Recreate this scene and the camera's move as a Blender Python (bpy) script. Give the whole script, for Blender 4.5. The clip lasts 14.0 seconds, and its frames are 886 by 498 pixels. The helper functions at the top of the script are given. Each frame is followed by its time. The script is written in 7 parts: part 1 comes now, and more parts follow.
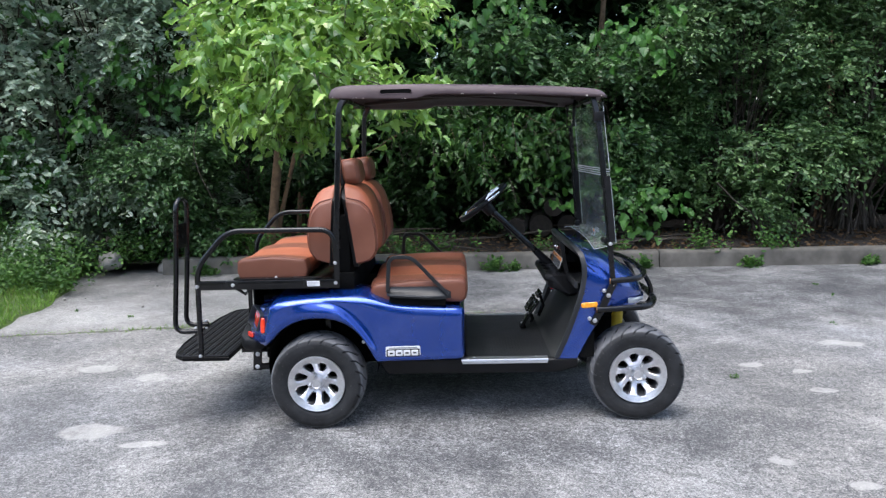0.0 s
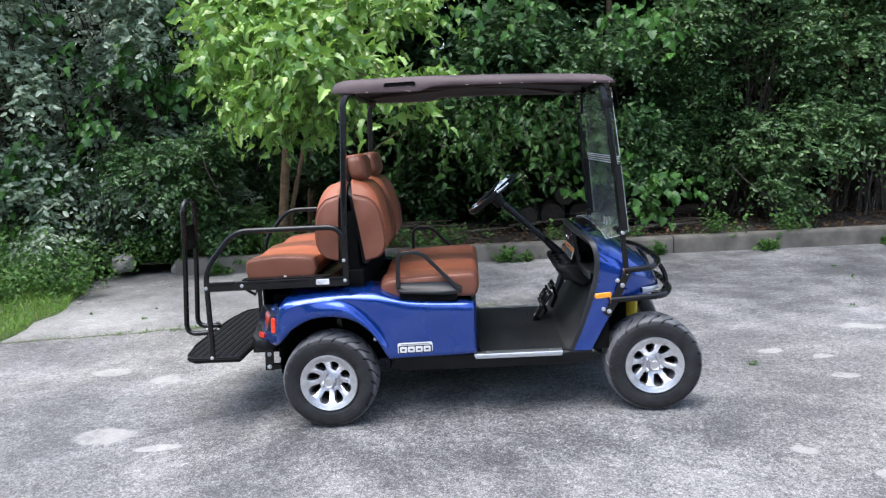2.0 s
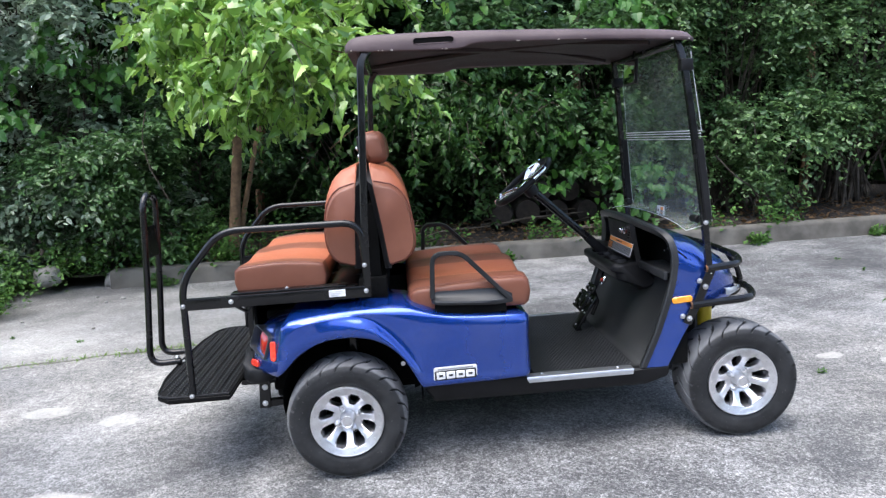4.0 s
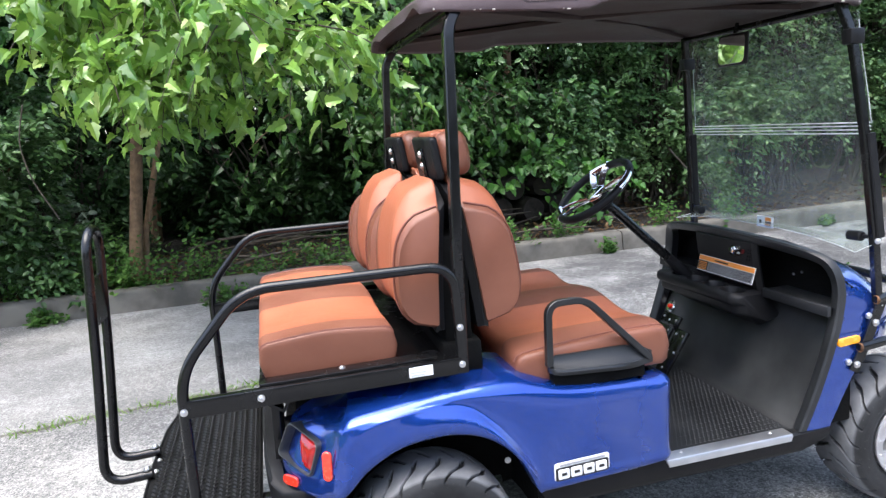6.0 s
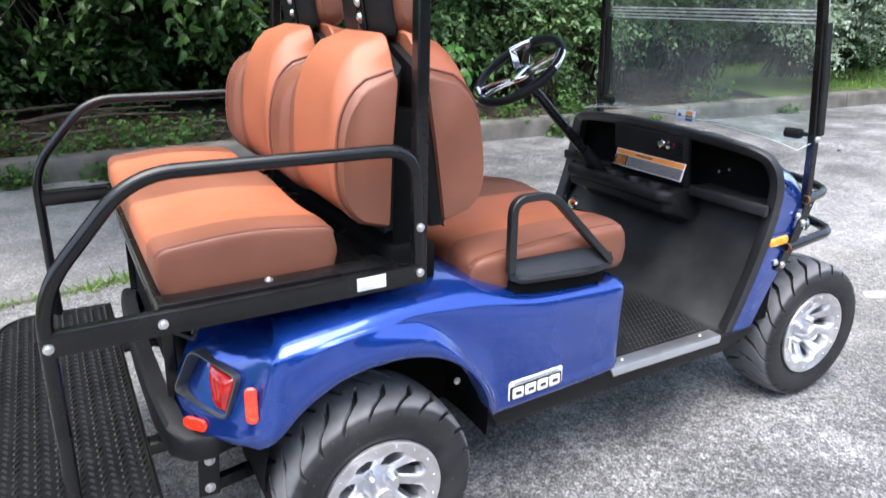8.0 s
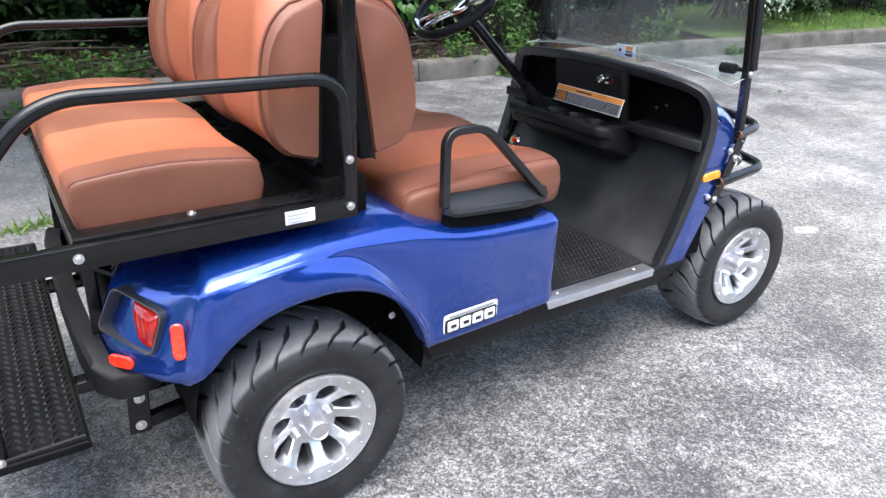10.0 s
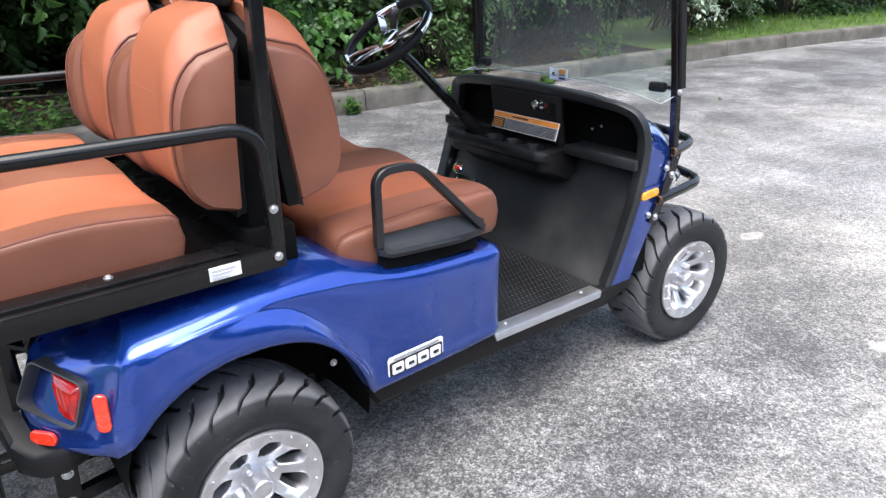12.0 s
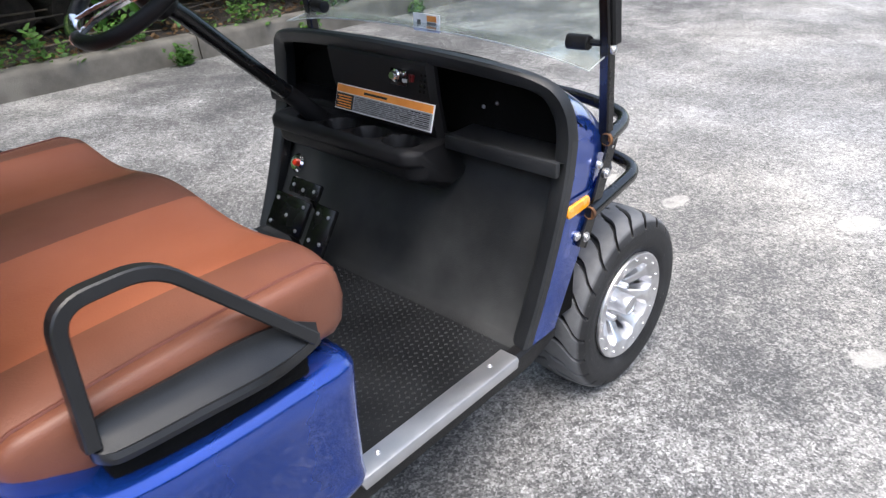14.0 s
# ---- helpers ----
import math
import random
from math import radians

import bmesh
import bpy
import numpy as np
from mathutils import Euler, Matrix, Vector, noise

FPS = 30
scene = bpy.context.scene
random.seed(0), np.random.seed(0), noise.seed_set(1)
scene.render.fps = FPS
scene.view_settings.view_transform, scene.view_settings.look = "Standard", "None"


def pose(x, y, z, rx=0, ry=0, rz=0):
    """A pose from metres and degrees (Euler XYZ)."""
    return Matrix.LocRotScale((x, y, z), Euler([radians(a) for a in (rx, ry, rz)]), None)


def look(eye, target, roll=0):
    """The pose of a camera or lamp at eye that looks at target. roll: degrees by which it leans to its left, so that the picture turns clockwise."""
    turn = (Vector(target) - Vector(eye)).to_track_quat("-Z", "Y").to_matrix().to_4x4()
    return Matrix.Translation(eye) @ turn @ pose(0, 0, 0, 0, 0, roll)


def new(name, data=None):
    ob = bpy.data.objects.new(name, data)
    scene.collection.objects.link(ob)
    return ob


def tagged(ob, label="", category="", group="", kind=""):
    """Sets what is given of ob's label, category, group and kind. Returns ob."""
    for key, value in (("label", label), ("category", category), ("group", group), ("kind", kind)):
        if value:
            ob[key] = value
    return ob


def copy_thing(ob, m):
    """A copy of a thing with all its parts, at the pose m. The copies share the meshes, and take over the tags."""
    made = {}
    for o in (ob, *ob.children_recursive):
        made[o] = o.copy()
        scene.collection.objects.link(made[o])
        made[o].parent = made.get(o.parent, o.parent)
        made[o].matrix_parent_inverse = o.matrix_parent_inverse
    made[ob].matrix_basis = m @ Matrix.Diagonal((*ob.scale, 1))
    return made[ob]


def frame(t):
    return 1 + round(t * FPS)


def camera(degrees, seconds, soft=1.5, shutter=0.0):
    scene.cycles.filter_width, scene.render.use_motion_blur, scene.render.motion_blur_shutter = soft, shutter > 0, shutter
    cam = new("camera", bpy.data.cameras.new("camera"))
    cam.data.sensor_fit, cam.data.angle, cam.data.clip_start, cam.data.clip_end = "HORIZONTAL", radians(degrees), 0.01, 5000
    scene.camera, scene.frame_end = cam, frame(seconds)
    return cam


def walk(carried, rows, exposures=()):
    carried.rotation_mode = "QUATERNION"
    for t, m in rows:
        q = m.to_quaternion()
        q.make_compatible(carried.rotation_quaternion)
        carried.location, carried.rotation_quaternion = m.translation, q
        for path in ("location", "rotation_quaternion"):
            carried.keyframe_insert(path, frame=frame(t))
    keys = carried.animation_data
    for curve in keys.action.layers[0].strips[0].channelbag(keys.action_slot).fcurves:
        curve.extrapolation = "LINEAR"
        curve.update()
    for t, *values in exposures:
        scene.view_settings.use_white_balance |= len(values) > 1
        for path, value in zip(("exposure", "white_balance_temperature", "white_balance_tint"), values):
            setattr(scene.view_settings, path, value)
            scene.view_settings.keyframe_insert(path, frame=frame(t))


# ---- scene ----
cam = camera(65.0, 14.0, soft=1.3, shutter=0.2)
PATH = [
    (0, (0.842, -3.989, 1.43), (0.743, -2.012, 1.143), -1.4),
    (0.5, (0.876, -3.969, 1.449), (0.799, -1.995, 1.135), -2.0),
    (1, (0.865, -3.966, 1.455), (0.755, -1.993, 1.146), -1.9),
    (1.5, (0.862, -3.96, 1.45), (0.75, -1.988, 1.136), -2.2),
    (2, (0.859, -3.937, 1.438), (0.721, -1.966, 1.127), -3.3),
    (2.2, (0.861, -3.911, 1.436), (0.716, -1.941, 1.12), -3.4),
    (4.3, (0.221, -3.082, 1.332), (0.356, -1.111, 1.023), -3.8),
    (4.5, (0.138, -2.977, 1.338), (0.334, -1.009, 1.046), -3.7),
    (5, (-0.092, -2.777, 1.397), (0.286, -0.842, 1.066), -2.3),
    (5.5, (-0.209, -2.534, 1.358), (0.178, -0.595, 1.058), -2.6),
    (6, (-0.286, -2.281, 1.407), (0.129, -0.357, 1.051), -4.6),
    (6.5, (-0.383, -2.082, 1.411), (0.233, -0.212, 1.057), -1.7),
    (7, (-0.477, -1.881, 1.429), (0.337, -0.098, 1.032), -2.7),
    (7.5, (-0.495, -1.811, 1.383), (0.413, -0.093, 0.912), -0.5),
    (8, (-0.501, -1.804, 1.324), (0.385, -0.142, 0.65), 0.5),
    (8.2, (-0.505, -1.808, 1.306), (0.37, -0.176, 0.55), 0.7),
    (10.3, (-0.442, -1.826, 1.298), (0.547, -0.295, 0.474), 1.3),
    (10.5, (-0.43, -1.827, 1.311), (0.569, -0.295, 0.501), 0.5),
    (11, (-0.397, -1.828, 1.32), (0.707, -0.351, 0.545), -0.2),
    (11.5, (-0.392, -1.828, 1.318), (0.727, -0.354, 0.56), -0.6),
    (12, (-0.375, -1.823, 1.325), (0.695, -0.316, 0.56), -1.2),
    (12.5, (-0.275, -1.766, 1.325), (0.754, -0.221, 0.583), -1.5),
    (13, (-0.115, -1.632, 1.316), (0.908, -0.134, 0.474), -3.0),
    (13.5, (0.051, -1.389, 1.291), (1.289, -0.066, 0.444), -3.2),
    (14, (0.244, -1.211, 1.267), (1.49, 0.024, 0.307), -2.5),
]
walk(cam, [(t, look(eye, target, roll)) for t, eye, target, roll in PATH], [(0, 1.45, 6300, 10), (2.2, 1.56, 6300, 10), (4.3, 1.84, 6350, 10), (5.6, 2.12, 6450, 10), (8.2, 2.1, 6550, 10), (10.3, 2.02, 6600, 10), (14, 1.8, 6800, 10)])

# ---- light ----
world = bpy.data.worlds.new("sky")
scene.world = world
world.use_nodes = True
wn, wl = world.node_tree.nodes, world.node_tree.links
SUN_EL, SUN_ROT = 72.0, 225.0
sky = wn.new("ShaderNodeTexSky")
sky.sky_type, sky.sun_disc = "NISHITA", False
sky.sun_elevation, sky.sun_rotation = radians(SUN_EL), radians(SUN_ROT)
sky.air_density, sky.dust_density, sky.ozone_density = 1.0, 2.5, 1.2
pale = wn.new("ShaderNodeHueSaturation")
pale.inputs["Saturation"].default_value = 0.85
wl.new(sky.outputs[0], pale.inputs["Color"])
wl.new(pale.outputs[0], wn["Background"].inputs["Color"])
wn["Background"].inputs["Strength"].default_value = 0.15
sun = new("sun", bpy.data.lights.new("sun", "SUN"))
sun.data.energy, sun.data.angle, sun.data.color = 1.5, radians(60), (1.0, 0.98, 0.95)
# light comes from above and behind the camera, a little from its left
sun.matrix_basis = look((-0.9, -0.9, 5.6), (0, 0, 0))


# ---- node helpers ----
class Nodes:
    """A material's node tree with short ways to add to it."""

    def __init__(self, name, rough=0.5, metal=0.0):
        self.mat = bpy.data.materials.new(name)
        self.mat.use_nodes = True
        self.t = self.mat.node_tree
        self.bsdf = self.t.nodes["Principled BSDF"]
        self.bsdf.inputs["Roughness"].default_value = rough
        self.bsdf.inputs["Metallic"].default_value = metal
        self.coord = self.t.nodes.new("ShaderNodeTexCoord").outputs["Object"]

    def add(self, kind, operation=None):
        n = self.t.nodes.new("ShaderNode" + kind)
        if operation:
            n.operation = operation
        return n

    def put(self, socket, value):
        if isinstance(value, bpy.types.NodeSocket):
            self.t.links.new(value, socket)
        elif value is not None:
            socket.default_value = (*value, 1.0) if isinstance(value, tuple) and len(value) == 3 and socket.type == "RGBA" else value

    def noise(self, scale, detail=4.0, rough=0.55, where=None, distort=0.0):
        n = self.add("TexNoise")
        self.put(n.inputs["Vector"], where or self.coord)
        n.inputs["Scale"].default_value, n.inputs["Detail"].default_value = scale, detail
        n.inputs["Roughness"].default_value, n.inputs["Distortion"].default_value = rough, distort
        return n.outputs[0]

    def ramp(self, value, a, b, lo=0.0, hi=1.0):
        n = self.add("MapRange")
        n.clamp = True
        for s, v in zip(n.inputs[:5], (value, a, b, lo, hi)):
            self.put(s, v)
        return n.outputs[0]

    def math(self, op, a, b=None, c=None):
        n = self.add("Math", operation=op)
        for s, v in zip(n.inputs, (a, b, c)):
            self.put(s, v)
        return n.outputs[0]

    def mix(self, fac, a, b, mode="MIX"):
        n = self.add("Mix")
        n.data_type, n.blend_type = "RGBA", mode
        self.put(n.inputs[0], fac), self.put(n.inputs[6], a), self.put(n.inputs[7], b)
        return n.outputs[2]

    def bump(self, height, strength=0.3, distance=0.01, under=None):
        n = self.add("Bump")
        self.put(n.inputs["Height"], height)
        n.inputs["Strength"].default_value, n.inputs["Distance"].default_value = strength, distance
        if under:
            self.put(n.inputs["Normal"], under)
        return n.outputs[0]

    def done(self, color=None, normal=None, rough=None, **more):
        for key, v in (("Base Color", color), ("Normal", normal), ("Roughness", rough), *((k.replace("_", " "), v) for k, v in more.items())):
            if v is not None:
                self.put(self.bsdf.inputs[key], v)
        return self.mat


def surface(name, c1, c2, scale=6.0, rough=0.5, metal=0.0, fine=300.0, relief=0.1, depth=0.001, rough_var=0.12, coat=0.0, shine=None):
    """A painted, plastic, metal or cloth surface: two tones in large clouds, fine grain and uneven gloss."""
    n = Nodes(name, rough, metal)
    big, small = n.noise(scale, 5), n.noise(fine, 2)
    color = n.mix(n.ramp(big, 0.35, 0.68), c1, c2)
    gloss = n.ramp(big, 0.3, 0.7, rough - rough_var * 0.5, rough + rough_var)
    return n.done(color, n.bump(small, relief, depth), gloss, Coat_Weight=coat, Coat_Roughness=0.08 if coat else None, Specular_IOR_Level=shine)


def leaf_material(name, dark, light, gloss=0.42, shine=0.35, yellow=None):
    n = Nodes(name, gloss)
    info = n.add("NewGeometry").outputs["Random Per Island"]
    color = n.mix(info, dark, light)
    if yellow:
        color = n.mix(n.ramp(info, 0.9, 0.99), color, yellow)
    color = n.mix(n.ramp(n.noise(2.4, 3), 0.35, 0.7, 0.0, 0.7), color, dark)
    n.done(color, Specular_IOR_Level=shine)
    through_leaf = n.add("BsdfTranslucent")
    n.put(through_leaf.inputs[0], n.mix(0.5, color, light))
    mixer = n.add("MixShader")
    mixer.inputs[0].default_value = 0.28
    n.t.links.new(n.bsdf.outputs[0], mixer.inputs[1])
    n.t.links.new(through_leaf.outputs[0], mixer.inputs[2])
    n.t.links.new(mixer.outputs[0], n.t.nodes["Material Output"].inputs[0])
    return n.mat


def asphalt_material():
    n = Nodes("worn_asphalt", 0.85)
    stones = n.add("TexVoronoi")
    n.put(stones.inputs["Vector"], n.coord)
    stones.inputs["Scale"].default_value = 190.0
    chips = n.add("TexVoronoi")
    n.put(chips.inputs["Vector"], n.coord)
    chips.inputs["Scale"].default_value = 95.0
    sep = n.add("SeparateColor")
    n.put(sep.inputs[0], stones.outputs["Color"])
    sep2 = n.add("SeparateColor")
    n.put(sep2.inputs[0], chips.outputs["Color"])
    wear = n.noise(0.9, 6, 0.6)
    blotch = n.noise(3.2, 5, 0.65)
    grade = n.math("ADD", n.ramp(wear, 0.34, 0.64, -0.26, 0.13), n.ramp(blotch, 0.3, 0.7, -0.13, 0.13))
    clump = n.noise(26, 3, 0.7)
    tone = n.math("ADD", n.math("MULTIPLY", sep.outputs[0], 0.46), n.math("MULTIPLY_ADD", sep2.outputs[1], 0.26, 0.15))
    tone = n.math("ADD", tone, n.ramp(clump, 0.32, 0.68, -0.15, 0.1))
    light = n.math("POWER", n.ramp(n.math("ADD", tone, grade), 0.12, 0.98), 1.35)
    color = n.mix(light, (0.07, 0.07, 0.071), n.mix(n.ramp(n.noise(0.55, 4), 0.38, 0.62), (0.405, 0.407, 0.41), (0.432, 0.417, 0.387)))
    # dark, less worn stretches and dirt by the lawn, plus painted shade of cart and trees
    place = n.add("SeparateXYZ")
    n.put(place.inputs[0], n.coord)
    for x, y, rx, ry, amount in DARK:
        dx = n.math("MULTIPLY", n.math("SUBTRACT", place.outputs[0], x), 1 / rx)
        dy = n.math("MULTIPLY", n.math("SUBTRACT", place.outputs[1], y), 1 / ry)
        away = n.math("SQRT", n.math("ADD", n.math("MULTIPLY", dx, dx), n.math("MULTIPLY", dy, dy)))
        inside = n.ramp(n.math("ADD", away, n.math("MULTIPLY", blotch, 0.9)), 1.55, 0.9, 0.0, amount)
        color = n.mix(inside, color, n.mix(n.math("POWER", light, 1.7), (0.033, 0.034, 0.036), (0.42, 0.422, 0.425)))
    # pale scuffed patches where the top has worn away
    wob = n.add("TexNoise")
    n.put(wob.inputs["Vector"], n.coord)
    wob.inputs["Scale"].default_value, wob.inputs["Detail"].default_value = 5.0, 4.0
    off = n.add("VectorMath", operation="MULTIPLY_ADD")
    n.put(off.inputs[0], wob.outputs["Color"])
    off.inputs[1].default_value, off.inputs[2].default_value = (0.16, 0.16, 0), (-0.08, -0.08, 0)
    moved = n.add("VectorMath", operation="ADD")
    n.put(moved.inputs[0], n.coord), n.put(moved.inputs[1], off.outputs[0])
    patch = None
    for x, y, rx, ry in PALE:
        d = n.add("VectorMath", operation="MULTIPLY_ADD")
        n.put(d.inputs[0], moved.outputs[0])
        d.inputs[1].default_value, d.inputs[2].default_value = (1 / rx, 1 / ry, 0), (-x / rx, -y / ry, 0)
        length = n.add("VectorMath", operation="LENGTH")
        n.put(length.inputs[0], d.outputs[0])
        one = n.ramp(length.outputs["Value"], 1.0, 0.82)
        patch = one if patch is None else n.math("MAXIMUM", patch, one)
    color = n.mix(n.math("MULTIPLY", patch, n.ramp(n.noise(9, 4, 0.7), 0.3, 0.52, 0.25, 0.65)), color, n.mix(blotch, (0.30, 0.29, 0.27), (0.45, 0.44, 0.41)))
    # smooth old concrete beyond the weedy joint
    xyz = n.add("SeparateXYZ")
    n.put(xyz.inputs[0], moved.outputs[0])
    line = n.math("SUBTRACT", xyz.outputs[1], n.math("MULTIPLY_ADD", xyz.outputs[0], 0.16, 1.82))
    slab = n.math("MULTIPLY", n.ramp(line, -0.01, 0.03), n.ramp(xyz.outputs[0], 0.2, -0.5))
    slab_tone = n.mix(n.ramp(n.math("ADD", wear, n.math("MULTIPLY", sep2.outputs[0], 0.25)), 0.35, 0.85), (0.2, 0.195, 0.185), (0.42, 0.41, 0.385))
    color = n.mix(n.math("MULTIPLY", slab, 0.22), color, slab_tone)
    seam = n.ramp(n.math("ABSOLUTE", line), 0.03, 0.012)
    seam = n.math("MULTIPLY", seam, n.ramp(xyz.outputs[0], 1.2, 0.6))
    color = n.mix(n.math("MULTIPLY", seam, 0.8), color, (0.05, 0.045, 0.03))
    height = n.math("ADD", n.ramp(stones.outputs["Distance"], 0.0, 0.8, 1.0, 0.0), n.math("MULTIPLY", sep.outputs[2], 0.6))
    return n.done(color, n.bump(n.noise(1.5, 3), 0.2, 0.03, n.bump(height, 0.45, 0.004)), n.ramp(light, 0, 1, 0.9, 0.7))


PALE = [(-1.2, -0.6, 0.2, 0.11), (-1.27, 0.25, 0.1, 0.1), (-1.75, 0.45, 0.16, 0.09), (-0.85, -0.75, 0.12, 0.05),
        (3.05, -0.68, 0.09, 0.06), (3.4, 0.9, 0.16, 0.08), (2.58, 0.43, 0.08, 0.05), (2.81, -0.04, 0.08, 0.05), (2.86, 0.27, 0.07, 0.04), (2.2, -0.96, 0.07, 0.05), (2.44, -1.2, 0.08, 0.06)]

# the patches beside the cart and along the kerb also carry painted shade
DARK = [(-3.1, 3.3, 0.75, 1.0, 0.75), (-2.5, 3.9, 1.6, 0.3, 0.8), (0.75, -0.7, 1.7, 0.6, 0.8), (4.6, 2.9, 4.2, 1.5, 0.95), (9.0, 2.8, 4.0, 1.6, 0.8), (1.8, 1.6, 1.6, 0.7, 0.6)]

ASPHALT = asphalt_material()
CONCRETE = surface("weathered_concrete", (0.06, 0.056, 0.048), (0.145, 0.136, 0.12), 3.5, 0.9, fine=120, relief=0.5, depth=0.004)
SOIL = surface("dark_leaf_mould", (0.012, 0.01, 0.008), (0.04, 0.031, 0.024), 9.0, 0.95, fine=60, relief=1.0, depth=0.03)
LAWN = surface("lawn_soil", (0.05, 0.085, 0.018), (0.09, 0.15, 0.03), 4.0, 0.95, fine=80, relief=1.0, depth=0.02)
BARK = surface("brown_bark", (0.1, 0.062, 0.036), (0.22, 0.14, 0.082), 14.0, 0.9, fine=70, relief=0.9, depth=0.01)
TWIG = surface("grey_twig", (0.035, 0.028, 0.022), (0.1, 0.082, 0.064), 10.0, 0.9, fine=90, relief=0.5, depth=0.004)
STONE = surface("grey_stone", (0.16, 0.155, 0.15), (0.33, 0.32, 0.3), 5.0, 0.9, fine=60, relief=0.8, depth=0.01)
LEAF_BRIGHT = leaf_material("bright_tree_leaf", (0.04, 0.14, 0.014), (0.35, 0.55, 0.1), 0.3, 0.65, (0.55, 0.66, 0.22))
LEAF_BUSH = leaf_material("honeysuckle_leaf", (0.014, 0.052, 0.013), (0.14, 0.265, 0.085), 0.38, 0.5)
# the honeysuckle leaf again, sunlight put into its lighter colour
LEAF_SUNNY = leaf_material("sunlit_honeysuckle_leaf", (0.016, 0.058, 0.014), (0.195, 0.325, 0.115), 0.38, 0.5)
# darker copy of the bush leaf, with shade put into the green
LEAF_SHADE = leaf_material("shade_darkened_leaf", (0.008, 0.032, 0.008), (0.05, 0.115, 0.03), 0.45, 0.35)
LEAF_GREY = leaf_material("greyish_bush_leaf", (0.05, 0.115, 0.054), (0.6, 0.69, 0.52), 0.33, 0.9)
# near-black green that stands for the gloom inside the wood
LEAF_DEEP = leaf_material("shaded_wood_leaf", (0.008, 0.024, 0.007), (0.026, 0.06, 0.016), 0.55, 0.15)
LEAF_WEED = leaf_material("weed_leaf", (0.022, 0.07, 0.012), (0.105, 0.215, 0.04), 0.5, 0.3)
GRASS = leaf_material("grass_blade", (0.09, 0.19, 0.025), (0.22, 0.36, 0.07), 0.5, 0.3, (0.3, 0.28, 0.1))


# ---- mesh helpers ----
def mesh_from(name, verts, faces, smooth=False):
    """A mesh from arrays: verts (n, 3), faces (m, k)."""
    verts, faces = np.asarray(verts, np.float32).reshape(-1, 3), np.asarray(faces, np.int32)
    k = faces.shape[1]
    me = bpy.data.meshes.new(name)
    me.vertices.add(len(verts))
    me.vertices.foreach_set("co", verts.ravel())
    me.loops.add(faces.size)
    me.loops.foreach_set("vertex_index", faces.ravel())
    me.polygons.add(len(faces))
    me.polygons.foreach_set("loop_start", np.arange(0, faces.size, k, dtype=np.int32))
    me.polygons.foreach_set("use_smooth", np.full(len(faces), smooth))
    me.update(calc_edges=True)
    me.validate()
    return me


def part(name, shape, material, parent=None, label="", smooth=True, kind=""):
    """Links a bmesh or a mesh as one object under a thing or a part."""
    if isinstance(shape, bmesh.types.BMesh):
        me = bpy.data.meshes.new(name)
        bmesh.ops.recalc_face_normals(shape, faces=shape.faces[:])
        shape.to_mesh(me)
        shape.free()
        for p in me.polygons:
            p.use_smooth = smooth
        if smooth:
            me.set_sharp_from_angle(angle=radians(38))
    else:
        me = shape
    if not me.materials:
        me.materials.append(material)
    ob = new(name, me)
    ob.parent = parent
    return tagged(ob, label, kind=kind)


def box(bm, x0, x1, y0, y1, z0, z1, bevel=0.0, seg=2, m=None):
    made = bmesh.ops.create_cube(bm, size=1)["verts"]
    bmesh.ops.transform(bm, matrix=Matrix.LocRotScale(((x0 + x1) / 2, (y0 + y1) / 2, (z0 + z1) / 2), None, (x1 - x0, y1 - y0, z1 - z0)), verts=made)
    if bevel:
        edges = list({e for v in made for e in v.link_edges})
        made = bmesh.ops.bevel(bm, geom=edges, offset=bevel, segments=seg, profile=0.5, affect="EDGES")["verts"]
    if m is not None:
        bmesh.ops.transform(bm, matrix=m, verts=list(set(made)))
    return bm


def rounded(points, radius, seg=6):
    """A polyline with its inner corners rounded."""
    pts = [Vector(p) for p in points]
    out = [pts[0]]
    for a, b, c in zip(pts, pts[1:], pts[2:]):
        u, v = (a - b), (c - b)
        r = min(radius, u.length * 0.49, v.length * 0.49)
        p, q = b + u.normalized() * r, b + v.normalized() * r
        for i in range(seg + 1):
            s = i / seg
            out.append(p * (1 - s) ** 2 + b * 2 * s * (1 - s) + q * s ** 2)
    return out + [pts[-1]]


def tube(bm, points, radius, sides=10, closed=False, caps=True, flat=None):
    """A tube along points; radius a number or one per point; flat: (width, height) of a box section instead."""
    pts = [Vector(p) for p in points]
    n = len(pts)
    radii = radius if isinstance(radius, (list, tuple)) else [radius] * n
    rings, up = [], None
    for i, p in enumerate(pts):
        a = pts[(i - 1) % n] if closed or i else p
        b = pts[(i + 1) % n] if closed or i < n - 1 else p
        d = (b - a).normalized()
        if up is None:
            up = Vector((0, 0, 1)) if abs(d.z) < 0.9 else Vector((1, 0, 0))
        side = d.cross(up).normalized()
        up = side.cross(d).normalized()
        if flat:
            w, h = flat[0] / 2, flat[1] / 2
            c = min(w, h) * 0.25
            shape = [(w - c, -h), (w, -h + c), (w, h - c), (w - c, h), (-w + c, h), (-w, h - c), (-w, -h + c), (-w + c, -h)]
        else:
            shape = [(radii[i] * math.cos(2 * math.pi * k / sides), radii[i] * math.sin(2 * math.pi * k / sides)) for k in range(sides)]
        rings.append([bm.verts.new(p + side * s + up * t) for s, t in shape])
    m = len(rings[0])
    for i in range(n if closed else n - 1):
        r, q = rings[i], rings[(i + 1) % n]
        for k in range(m):
            bm.faces.new((r[k], r[(k + 1) % m], q[(k + 1) % m], q[k]))
    if caps and not closed:
        bm.faces.new(rings[0][::-1])
        bm.faces.new(rings[-1])
    return bm


